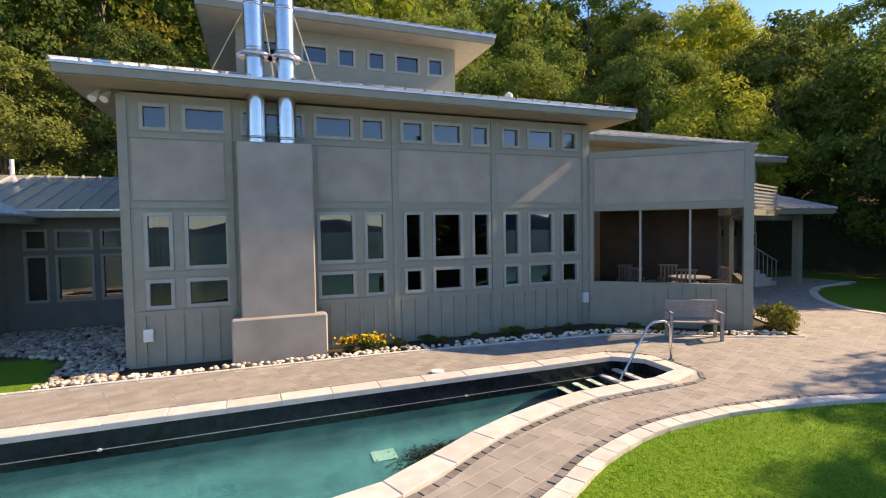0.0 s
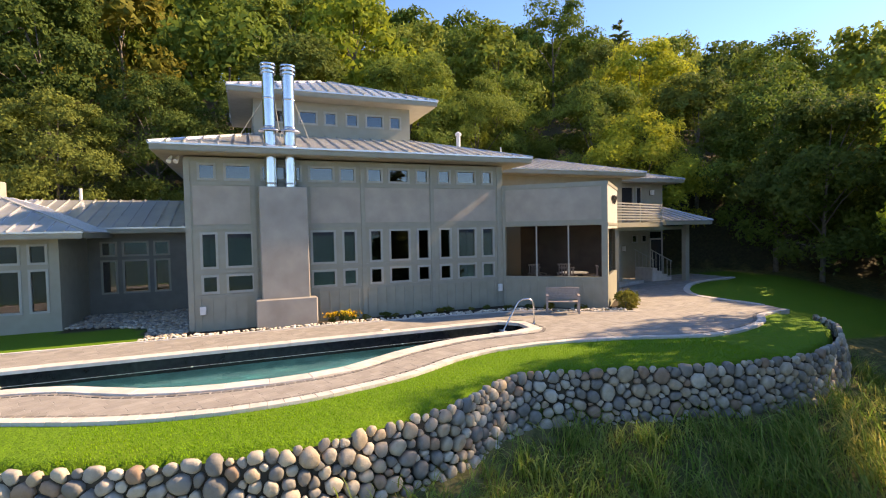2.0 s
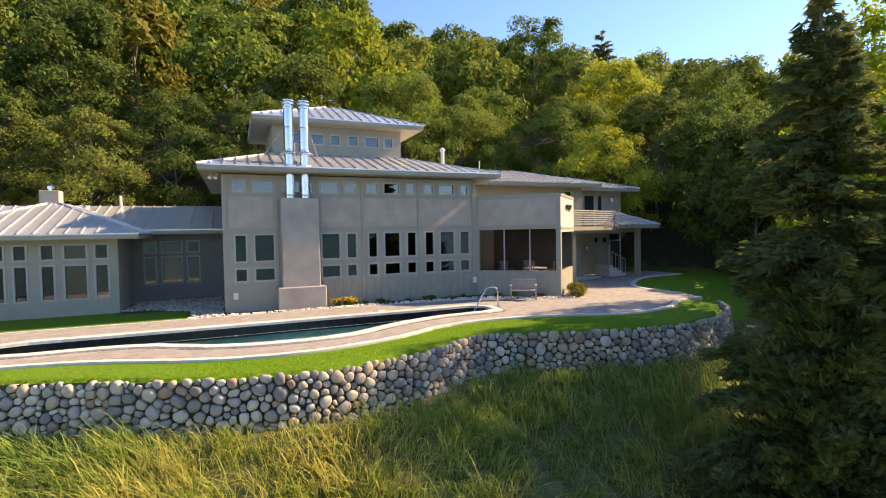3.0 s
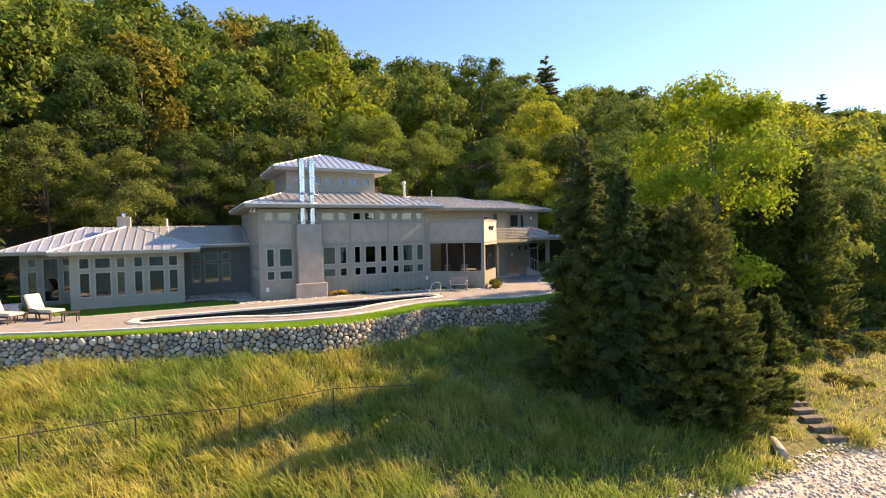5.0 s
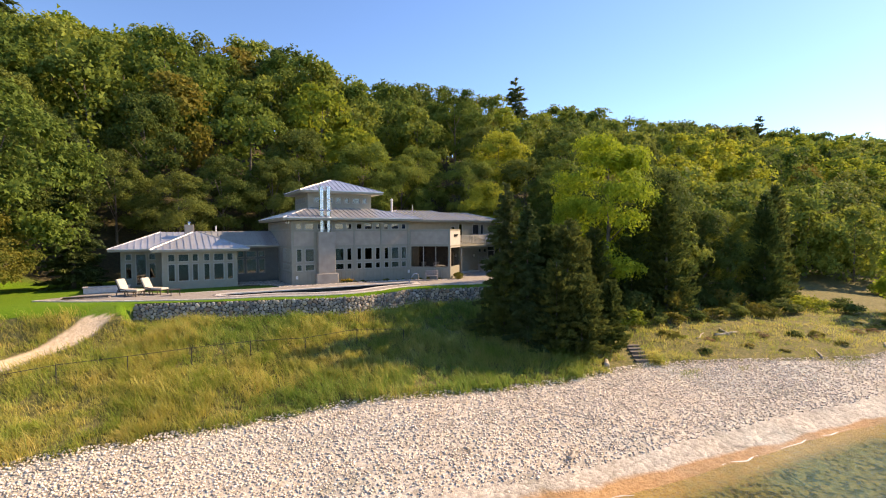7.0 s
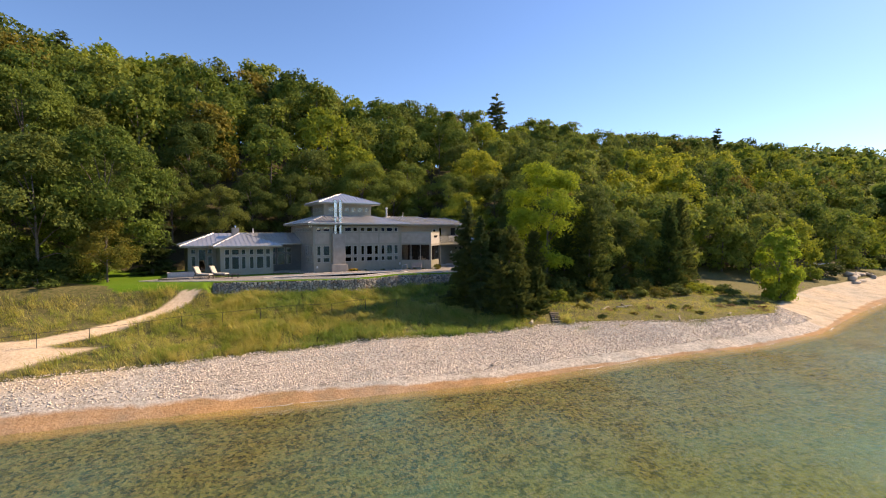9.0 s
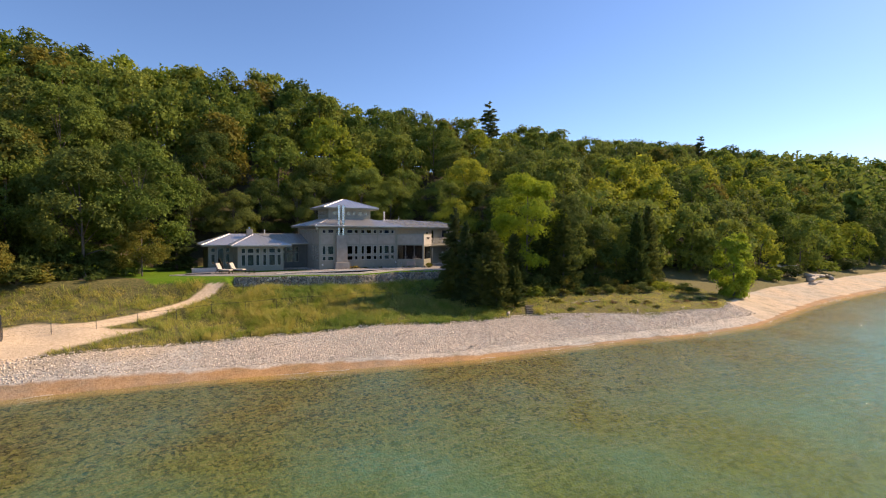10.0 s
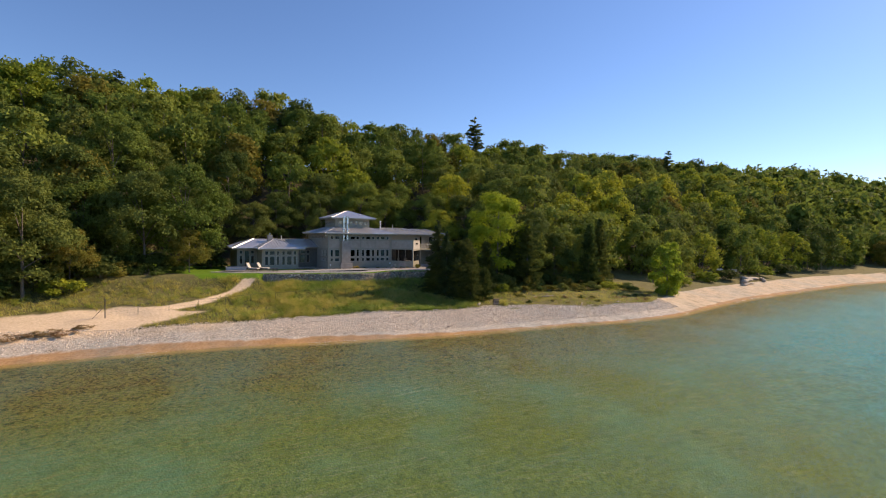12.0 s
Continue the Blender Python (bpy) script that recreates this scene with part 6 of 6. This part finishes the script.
def meter_box(x, y, z, w, h, label):
    t = thing("utility_box", label, "utility box", (x, y, z))
    part("body", box(x - w / 2, x + w / 2, y - 0.10, y - 0.022, z - h / 2, z + h / 2, bevel=0.012), M_WHITE, t)
    part("cover", box(x - w / 2 + 0.02, x + w / 2 - 0.02, y - 0.112, y - 0.10, z - h / 2 + 0.03, z + h / 2 - 0.02), M_WHITE, t)


meter_box(-2.86, 11.05, 0.58, 0.17, 0.24, "white utility box on the siding near the corner")
meter_box(7.02, 11.05, 0.66, 0.17, 0.26, "white utility box on the siding beside the porch")

# roof vent pipes
for x, y, z0, z1, r in ((8.06, 16.9, 6.2, 7.5, 0.1), (10.6, 17.3, 6.2, 7.0, 0.03), (-7.9, 19.4, 4.2, 4.85, 0.06), (-10.1, 17.5, 4.88, 5.1, 0.115)):
    t = thing("vent_pipe", "pale metal vent pipe standing on the roof" if z0 > 5 or r < 0.1 else "short steel vent on top of the chimney", "vent pipe", (x, y, z0), "roof vents")
    metal = M_WHITE if r < 0.11 else M_STEEL
    part("pipe", tube(bmesh.new(), [(x, y, z0), (x, y, z1)], r, 12), metal, t)
    if r > 0.08:
        part("cap", tube(bmesh.new(), [(x, y, z1 - 0.12), (x, y, z1 - 0.02), (x, y, z1 + 0.06)], [r * 1.5, r * 1.5, r * 0.5], 12), metal, t)

# wall lanterns and eave floodlight
for x, y, z in ((19.45, 16.2, 4.68), (17.42, 16.2, 1.62), (13.6, 13.75, 1.8)):
    t = thing("wall_lantern", "small white square wall lantern", "lantern", (x, y, z), "wall lanterns")
    part("back_plate", box(x - 0.1, x + 0.1, y - 0.03, y - 0.002, z - 0.15, z + 0.15), M_DARKSTEEL, t)
    part("glass_shade", box(x - 0.09, x + 0.09, y - 0.17, y - 0.03, z - 0.13, z + 0.13, bevel=0.01), M_WHITE, t)
flood = thing("floodlight", "white twin floodlight under the eave", "floodlight", (-3.3, 11.0, 5.0))
for dx in (-0.09, 0.09):
    part("lamp_head", tube(bmesh.new(), [(-3.45 + dx, 11.2, 5.12), (-3.5 + dx, 11.1, 5.0), (-3.52 + dx, 11.05, 4.94)], [0.03, 0.06, 0.075], 10), M_WHITE, flood)

# entry: door, windows, stair with white balusters
door = thing("door_1", "dark glazed entry door under the low roof", "door", (19.7, 16.15, 0), "", "structure")
part("leaf", box(19.33, 20.1, 16.10, 16.15, 0.12, 2.05), M_SCREEN, door)
for x in (19.24, 20.1):
    part("door_frame", box(x, x + 0.09, 16.08, 16.198, 0.1, 2.14), M_FRAME, door)
part("door_head", box(19.33, 20.1, 16.08, 16.198, 2.05, 2.14), M_FRAME, door)
part("transom_pane", box(19.33, 20.1, 16.12, 16.15, 2.14, 2.5), M_GLASS, door)
part("door_handle", tube(bmesh.new(), [(19.45, 16.08, 0.95), (19.45, 16.08, 1.25)], 0.015, 8), M_STEEL, door)
E16 = Matrix.Translation((0, 16.2, 0))
for w in ((17.3, 18.2, 3.05, 5.0), (18.36, 18.80, 3.3, 5.0)):
    window(house, E16, *w, glass=M_SCREEN, label="dark balcony window")
for w in ((18.07, 18.48, 1.91, 2.35), (18.75, 19.17, 1.91, 2.35)):
    window(house, E16, *w)
E13 = Matrix.Translation((0, 13.75, 0))
for w in ((13.1, 13.6, 4.3, 4.75), (14.0, 14.5, 3.05, 5.0)):
    window(house, E13, *w)
# the stair climbs westward along the wall
stair = thing("entry_stair", "short entry stair with white railings", "stair", (17.9, 14.8, 0))
for i in range(4):
    part("tread", box(18.5 - 0.32 * i, 18.82 - 0.32 * i, 14.2, 15.4, 0.0, 0.165 * (i + 1)), M_COPING, stair)
for sy in (14.2, 15.37):
    for i in range(6):
        x = 18.78 - 0.25 * i
        part("baluster", box(x, x + 0.025, sy, sy + 0.025, 0.05 + 0.1 * i, 0.98 + 0.12 * i), M_FRAME, stair)
    part("rail", tube(bmesh.new(), [(18.85, sy + 0.012, 0.98), (17.45, sy + 0.012, 1.62)], 0.025, 8), M_FRAME, stair)
slab = thing("entry_step", "broad low stone step before the entry", "step", (15.0, 12.6, 0))
part("slab", box(0.5, 4.6, 1.0, 2.6, 0.0, 0.15, wall_frame((12.6, 11.3), (19.3, 13.7))[0], 0.02), M_COPING, slab)


# porch furniture behind the screens, coloured lighter to imitate glints in the dimness
def porch_chair(u, v, rz):
    m = PORCH_A @ Matrix.Translation((u, v, 0.40)) @ Matrix.Rotation(rz, 4, "Z")
    t = thing("porch_chair", "dark porch armchair coloured lighter for the dim porch, with a pale seat cushion", "chair", m.translation, "porch chairs")
    part("seat", box(-0.25, 0.25, -0.25, 0.22, 0.38, 0.42, m, 0.01), M_TEAK, t)
    part("cushion", box(-0.23, 0.23, -0.24, 0.20, 0.422, 0.48, m, 0.02), M_CUSHION, t)
    for k in range(5):
        x = -0.22 + 0.099 * k
        part("back_slat", box(x, x + 0.045, 0.215, 0.235, 0.45, 0.94, m), M_TEAK, t)
    part("top_rail", box(-0.26, 0.26, 0.20, 0.25, 0.94, 1.0, m, 0.01), M_TEAK, t)
    for sx in (-0.28, 0.25):
        part("armrest", box(sx - 0.02, sx + 0.05, -0.26, 0.25, 0.63, 0.66, m, 0.008), M_TEAK, t)
        for sy in (-0.24, 0.21):
            part("leg", box(sx, sx + 0.035, sy, sy + 0.035, 0, 0.628, m), M_TEAK, t)


for u, v, rz in ((1.25, 0.75, 2.4), (2.05, 1.7, 0.2), (3.05, 1.05, -1.4), (2.3, 0.5, 3.1), (1.0, 1.5, 0.7)):
    porch_chair(u, v, rz)
m = PORCH_A @ Matrix.Translation((1.62, 1.2, 0.40))
side = thing("porch_side_table", "small square pale-topped table in the screened porch", "table", m.translation)
part("tabletop", box(-0.24, 0.24, -0.24, 0.24, 0.50, 0.53, m, 0.008), M_WHITE, side)
for sx in (-0.22, 0.19):
    for sy in (-0.22, 0.19):
        part("leg", box(sx, sx + 0.03, sy, sy + 0.03, 0, 0.50, m), M_DARKSTEEL, side)
m = PORCH_A @ Matrix.Translation((2.45, 1.1, 0.40))
ptable = thing("porch_table", "round pale-topped table in the screened porch", "table", m.translation)
part("tabletop", tube(bmesh.new(), [m @ Vector((0, 0, 0.71)), m @ Vector((0, 0, 0.74))], 0.52, 24), M_WHITE, ptable)
part("pedestal", tube(bmesh.new(), [m @ Vector((0, 0, 0)), m @ Vector((0, 0, 0.05)), m @ Vector((0, 0, 0.7))], [0.26, 0.06, 0.05], 12), M_DARKSTEEL, ptable)

# beds along the wall: cobbles, flowers, low shrubs
def stone_mesh(seed):
    r = np.random.default_rng(seed)
    v, f = [(0, 0, -1)], []
    rings, seg = 5, 8
    for i in range(1, rings):
        a = -math.pi / 2 + math.pi * i / rings
        for j in range(seg):
            b = 2 * math.pi * (j + 0.5 * (i % 2)) / seg
            v.append((math.cos(a) * math.cos(b), math.cos(a) * math.sin(b), math.sin(a)))
    v.append((0, 0, 1))
    for j in range(seg):
        f.append((0, 1 + (j + 1) % seg, 1 + j))
        for i in range(rings - 2):
            a, b = 1 + i * seg + j, 1 + i * seg + (j + 1) % seg
            f.append((a, b, b + seg, a + seg))
        f.append((1 + (rings - 2) * seg + j, 1 + (rings - 2) * seg + (j + 1) % seg, len(v) - 1))
    v = np.array(v)
    k = r.uniform(2.1, 2.9)
    n = np.abs(v) ** k
    v = v / (n.sum(1) ** (1 / k))[:, None]
    v *= 1 + 0.13 * np.sin(v @ r.normal(0, 2.2, (3, 1)) + r.random() * 6) + 0.035 * np.sin(v @ r.normal(0, 4.5, (3, 1)) + r.random() * 6) + r.normal(0, 0.012, (len(v), 1))
    return v * 0.5, f


STONES = [stone_mesh(s) for s in range(14)]


def cobbles(name, n, poly, size, label, seed, z=0.0, mat=None):
    r = np.random.default_rng(seed)
    xs = r.uniform(min(p[0] for p in poly), max(p[0] for p in poly), n * 4)
    ys = r.uniform(min(p[1] for p in poly), max(p[1] for p in poly), n * 4)
    k = inside(poly, xs, ys)
    vs, fs = [], []
    for x, y in list(zip(xs[k], ys[k]))[:n]:
        s = r.uniform(*size)
        v, f = STONES[int(r.integers(14))]
        m = Matrix.Translation((x, y, z + s * 0.2)) @ pose(0, 0, 0, 0, 0, r.uniform(0, 360)) @ Matrix.Diagonal((s * r.uniform(0.8, 1.3), s, s * 0.7, 1))
        o = len(vs)
        vs += [m @ Vector(q) for q in v]
        fs += [tuple(i + o for i in g2) for g2 in f]
    tagged(new(name, raw(name, vs, fs, mat or M_ROCKJ, True)), label, "stones", "", "stuff")


cobbles("river_rock_bed", 1900, [(-3.3, 10.25), (-4.3, 10.25), (-4.45, 12.2), (-5.6, 13.0), (-6.9, 13.4), (-6.9, 16.1), (-3.3, 16.1)], (0.06, 0.13), "bed of rounded grey river rocks beside the house", 31, -0.02)
cobbles("edging_pebbles", 900, [(-4.4, 10.13), (-1.5, 10.13), (2, 10.08), (5, 9.9), (7, 9.6), (8.3, 8.72), (10.2, 7.85), (10.4, 8.2), (9.0, 8.75), (7.2, 9.95), (5, 10.3), (2, 10.42), (0.4, 10.4), (-1.4, 10.4), (-4.4, 10.4)], (0.05, 0.11), "row of white pebbles edging the paving", 32, 0.0, M_PEBBLE)
for i, x in enumerate((0.8, 1.25, 1.95, 2.6, 2.95, 3.7, 4.5, 4.85, 5.7, 6.3, 6.9, 7.6)):
    bush(x, 10.72 if x < 6.6 else 10.3 - 0.5 * (x - 6.6), (3, 2, 3, 0)[i % 4], 0.11 + 0.025 * (i % 4), "sparse low brownish plant at the wall's foot", 0.0, 0.75, "bedding plants")
for x, y, s in ((8.2, 9.5, 0.22), (9.0, 8.9, 0.2)):
    bush(x, y, 3, s, "sparse low brownish plant at the wall's foot", 0.0, 0.75, "bedding plants")
bush(10.45, 8.35, 3, 0.42, "brownish ornamental grass clump at the porch corner", 0.0, 1.1)
bush(10.9, 8.8, 0, 0.38, "green clump at the porch corner", 0.0, 1.1)
for x, y, s in ((0.74, 10.6, 0.17), (0.98, 10.55, 0.19), (1.24, 10.52, 0.21), (1.46, 10.55, 0.17)):
    t = thing("flower_clump", "clump of yellow daisies in bloom by the wall", "flowers", (x, y, 0), "yellow flowers")
    r = np.random.default_rng(int(x * 100))
    q, cen = crown_parts(int(x * 77), 1.5, 1.0, 260, 0.22, 0.05, 9)
    link_mesh("foliage", quads_mesh("foliage", q * s, L_SHRUB), L_SHRUB, t)
    c = np.stack([r.normal(0, 0.55, 60), r.normal(0, 0.5, 60), r.uniform(0.9, 1.65, 60)], 1) * s
    link_mesh("blossoms", quads_mesh("blossoms", leaf_quads(r, c, np.tile((0.2, -0.8, 0.8), (60, 1)), np.full(60, 0.07)), L_FLOWER), L_FLOWER, t, "yellow daisy heads")

# dark wedge ornaments on the parapet's end
for u in (1.35, 1.75, 2.15):
    m = PORCH_B @ Matrix.Translation((u, 0, 3.82))
    t = thing("wall_sconce", "small dark wedge-shaped wall sconce on the parapet", "sconce", m.translation, "parapet sconces")
    bm = bmesh.new()
    a = [bm.verts.new(m @ Vector(p)) for p in ((-0.12, -0.025, 0.14), (0.12, -0.025, 0.14), (0.0, -0.025, -0.16))]
    b = [bm.verts.new(m @ Vector(p)) for p in ((-0.12, -0.14, 0.14), (0.12, -0.14, 0.14), (0.0, -0.05, -0.16))]
    bm.faces.new(a)
    bm.faces.new(b[::-1])
    for i in range(3):
        bm.faces.new((a[i], b[i], b[(i + 1) % 3], a[(i + 1) % 3]))
    part("shade", bm, M_DARKSTEEL, t)
    part("mount", box(-0.03, 0.03, -0.03, -0.002, -0.05, 0.1, m), M_DARKSTEEL, t)

# ---- slope and beach ----
fence = thing("wire_fence", "thin black wire fence across the dune slope", "fence", (-13, -1, -2.4))
fpts = [(x, float(np.interp(x, [-30, -22, -16.5, -11, -8, -5.4, -2.7, 2], [-1.3, -1.2, -0.55, -0.7, -1.2, -1.7, -2.3, -2.9]))) for x in np.arange(-30.14, 2.0, 2.74)]
tops = [(x, y, float(land(x, y)) + 0.96) for x, y in fpts]
for x, y, z in tops:
    part("post", tube(bmesh.new(), [(x, y, z - 1.2), (x, y, z)], 0.022, 6), M_DARKSTEEL, fence)
for a, b in zip(tops, tops[1:]):
    part("top_rail", tube(bmesh.new(), [a, b], 0.014, 5), M_DARKSTEEL, fence)
    for d in (0.25, 0.5, 0.75):
        part("wire", tube(bmesh.new(), [(a[0], a[1], a[2] - d), (b[0], b[1], b[2] - d)], 0.003, 3, False), M_DARKSTEEL, fence)
gx0, gy0, gz0 = tops[0]
gate = thing("fence_gate", "tall dark end post and brace of the fence", "gate", (gx0, gy0 - 0.4, gz0 - 1))
part("post", tube(bmesh.new(), [(gx0, gy0 - 0.4, gz0 - 1.2), (gx0, gy0 - 0.4, gz0 + 0.9)], 0.045, 8), M_DARKSTEEL, gate)
part("brace", tube(bmesh.new(), [(gx0, gy0 - 0.4, gz0 + 0.2), (gx0 - 1.1, gy0 - 0.5, gz0 - 1.1)], 0.02, 6), M_DARKSTEEL, gate)

steps = thing("beach_steps", "timber steps leading up from the pebble beach", "steps", (12.6, -8.8, -3.8))
for i in range(5):
    x, y = 12.7 + 0.39 * i, -9.15 + 0.49 * i
    z = float(land(x, y)) + 0.10
    m = Matrix.Translation((x, y, z)) @ Matrix.Rotation(-0.42, 4, "Z")
    part("tread", box(-0.44, 0.44, -0.15, 0.15, -0.14, 0.05, m, 0.015), M_TREAD, steps)


def driftlog(x, y, length, r, rz, label, bend=0.1, name="driftwood_log"):
    t = thing(name, label, "driftwood", (x, y, float(land(x, y))), "driftwood")
    d = Vector((math.cos(rz), math.sin(rz), 0))
    pts = []
    for k in range(6):
        f = k / 5 - 0.5
        p = Vector((x, y, 0)) + d * length * f + Vector((-d.y, d.x, 0)) * bend * math.sin(f * 5)
        pts.append((p.x, p.y, float(land(p.x, p.y)) + r * 0.8))
    part("trunk", tube(bmesh.new(), pts, [r * 1.1, r, r * 0.95, r * 0.85, r * 0.75, r * 0.6], 8), M_DRIFT, t, "", True)
    if r < 0.2:
        return
    e = Vector(pts[2])
    part("branch_stub", tube(bmesh.new(), [e, e + d * 0.3 * length * 0.3 + Vector((0, 0, r * 1.5))], [r * 0.4, r * 0.15], 6), M_DRIFT, t)


driftlog(10.1, -8.75, 1.1, 0.16, 0.75, "short pale sawn log lying on the pebbles", 0.0)
for x, y, L, r, a in ((20.5, -7.9, 2.0, 0.06, 0.3), (22.6, -8.5, 1.8, 0.10, -0.4), (22.9, -8.2, 1.3, 0.09, 0.9), (24.0, -13.6, 1.5, 0.06, 0.5), (30, -15, 1.4, 0.07, 0.2), (-2.0, -9.6, 2.6, 0.035, 0.25), (1.8, -14.4, 0.9, 0.08, 0.2), (-12, -8.2, 1.8, 0.035, 0.1)):
    driftlog(x, y, L, r, a, "bleached driftwood stick on the shore")
for x, y, L, r, a in ((84, -6.5, 7, 0.4, 0.1), (88, -5.2, 6, 0.45, -0.2), (92, -6.0, 5, 0.35, 0.4), (80, -8.5, 5, 0.25, -0.1)):
    driftlog(x, y, L, r, a, "large weathered log washed up on the sand", 0.4)


def small_boat(x, y, rz, label):
    z = float(land(x, y))
    t = thing("rowing_boat", label, "boat", (x, y, z), "boats on the shore")
    M0 = Matrix.Translation((x, y, z + 0.45)) @ Matrix.Rotation(rz, 4, "Z")
    bm = bmesh.new()
    rings = []
    for k in range(7):
        f = k / 6
        w = 0.75 * math.sin(math.pi * (0.12 + 0.82 * f)) ** 0.6
        xx = (f - 0.5) * 4.2
        rings.append([bm.verts.new(M0 @ Vector((xx, w * sx, zz + 0.25 * abs(f - 0.4)))) for sx, zz in ((-1, 0.5), (-0.7, 0.05), (0, -0.1), (0.7, 0.05), (1, 0.5))])
    for a, b in zip(rings, rings[1:]):
        for i in range(4):
            bm.faces.new((a[i], a[i + 1], b[i + 1], b[i]))
    bm.faces.new(rings[0])
    bm.faces.new(rings[-1][::-1])
    part("hull", bm, M_WHITE, t)
    for f in (-0.8, 0.7):
        part("thwart", box(f - 0.12, f + 0.12, -0.6, 0.6, 0.28, 0.32, M0), M_DRIFT, t)
        part("trestle", box(f - 0.06, f + 0.06, -0.6, 0.6, -0.5, -0.08, M0), M_DRIFT, t)


small_boat(86, 0.6, 0.3, "white rowing boat drawn up on trestles")
small_boat(90.5, 0.4, -0.2, "white rowing boat drawn up beside the other")

# far shore across the lake
bm = bmesh.new()
prev = None
for i in range(61):
    a = -math.pi * (i / 60)
    x, y = 3000 * math.cos(a), 3000 * math.sin(a)
    h = 45 + 30 * math.sin(i * 0.7) + 18 * math.sin(i * 1.9 + 1)
    cur = (bm.verts.new((x, y, -12)), bm.verts.new((x * 1.02, y * 1.02, max(10, h))), bm.verts.new((x * 1.12, y * 1.12, max(10, h) * 1.3)))
    if prev:
        for j in (0, 1):
            bm.faces.new((prev[j], cur[j], cur[j + 1], prev[j + 1]))
    prev = cur
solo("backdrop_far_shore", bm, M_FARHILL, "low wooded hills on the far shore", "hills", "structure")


# ---- pavers and kerbs ----
line_pieces("coping_stone", P + [], -0.02, 0.32, 0.75, -0.05, 0.035, M_COPING, pool, True, 0.003)
line_pieces("edge_brick", P + [], 0.34, 0.43, 0.17, -0.06, 0.010, M_EDGE, terrace, True, 0.03)
line_pieces("edge_brick", FRONT, -0.315, -0.225, 0.17, -0.06, 0.010, M_EDGE, terrace, False, 0.03)
line_pieces("kerb_stone", FRONT, -0.205, 0.0, 0.27, -0.12, 0.022, M_COPING, terrace)
line_pieces("kerb_stone", SIDE, -0.25, 0.0, 0.36, -0.12, 0.022, M_COPING, terrace)
line_pieces("kerb_stone", [(-10.8, 10.1), (-6.4, 10.1), (-1.5, 10.1), (2.0, 10.05), (5.0, 9.85), (7.0, 9.55), (8.4, 8.6), (10.3, 7.7)], 0.0, 0.10, 0.36, -0.12, 0.02, M_COPING, terrace)


PAVER_LENGTHS = (0.19, 0.285, 0.38)
PAVER_H = 0.19


def paver_spots(turn):
    """Where whole pavers lie: courses of mixed lengths, clear of pool, kerbs and beds."""
    pr = random.Random(21)
    ca, sa = math.cos(turn), math.sin(turn)
    out = []
    for j in range(-88, 112):
        u = -24.0 + pr.uniform(0, 0.4)
        while u < 27.0:
            k = pr.choice((0, 1, 1, 2, 2))
            L = PAVER_LENGTHS[k]
            out.append((u + L / 2, j * PAVER_H, k))
            u += L
    us, vs, ks = (np.array(c) for c in zip(*out))
    half_w = np.array(PAVER_LENGTHS)[ks.astype(int)] * 0.48
    ok = np.ones(len(out), bool)
    fx, fy = np.array([p[0] for p in FRONT_S]), np.array([p[1] for p in FRONT_S])
    cover = offset_loop(P, 0.06)
    for du, dv in ((-1, -1), (1, -1), (-1, 1), (1, 1), (0, 0)):
        pu, pv = us + du * half_w, vs + dv * 0.48 * PAVER_H
        qx, qy = pu * ca - pv * sa - 1, pu * sa + pv * ca + 6
        ok &= inside(PAVED, qx, qy) & ~inside(cover, qx, qy) & (qy > np.interp(qx, fx, fy) + 0.03)
    xs, ys = us * ca - vs * sa - 1, us * sa + vs * ca + 6
    ok &= ~inside(OUT_COPE, xs, ys) & (ys > np.interp(xs, fx, fy) + 0.22)
    return [(x, y, int(k)) for x, y, k, o in zip(xs, ys, ks, ok) if o]


def paver_shape(L):
    corners = ((-1, -1), (1, -1), (1, 1), (-1, 1))
    a, b = L / 2 - 0.0016, PAVER_H / 2 - 0.0016
    v = [(sx * a, sy * b, z) for z in (-0.05, -0.004) for sx, sy in corners] + [(sx * (a - 0.004), sy * (b - 0.004), 0.0) for sx, sy in corners]
    f = [(0, 1, 5, 4), (1, 2, 6, 5), (2, 3, 7, 6), (3, 0, 4, 7), (4, 5, 9, 8), (5, 6, 10, 9), (6, 7, 11, 10), (7, 4, 8, 11), (8, 9, 10, 11)]
    return v, f


PAVER_TURN = radians(24)
PAVERS = [paver_shape(L) for L in PAVER_LENGTHS]
PAVER_ME = [raw("paver", v, f, M_PAVER) for v, f in PAVERS]
spots_p = paver_spots(PAVER_TURN)
spots_p.sort(key=lambda p: abs(p[0] - 1.5) + 1.2 * abs(p[1] - 4.6))
vs, fs = [], []
for i, (x, y, k) in enumerate(spots_p):
    m = Matrix.Translation((x, y - 5, random.uniform(-0.001, 0.001))) @ Matrix.Rotation(PAVER_TURN, 4, "Z")
    if i < 300:
        link_mesh("paver", PAVER_ME[k], M_PAVER, terrace).matrix_local = m
    else:
        o = len(vs)
        vs += [m @ Vector(v) for v in PAVERS[k][0]]
        fs += [tuple(n + o for n in f) for f in PAVERS[k][1]]
tagged(link_mesh("pavers", raw("pavers", vs, fs, M_PAVERJ), M_PAVERJ, terrace), "", "", "", "stuff")
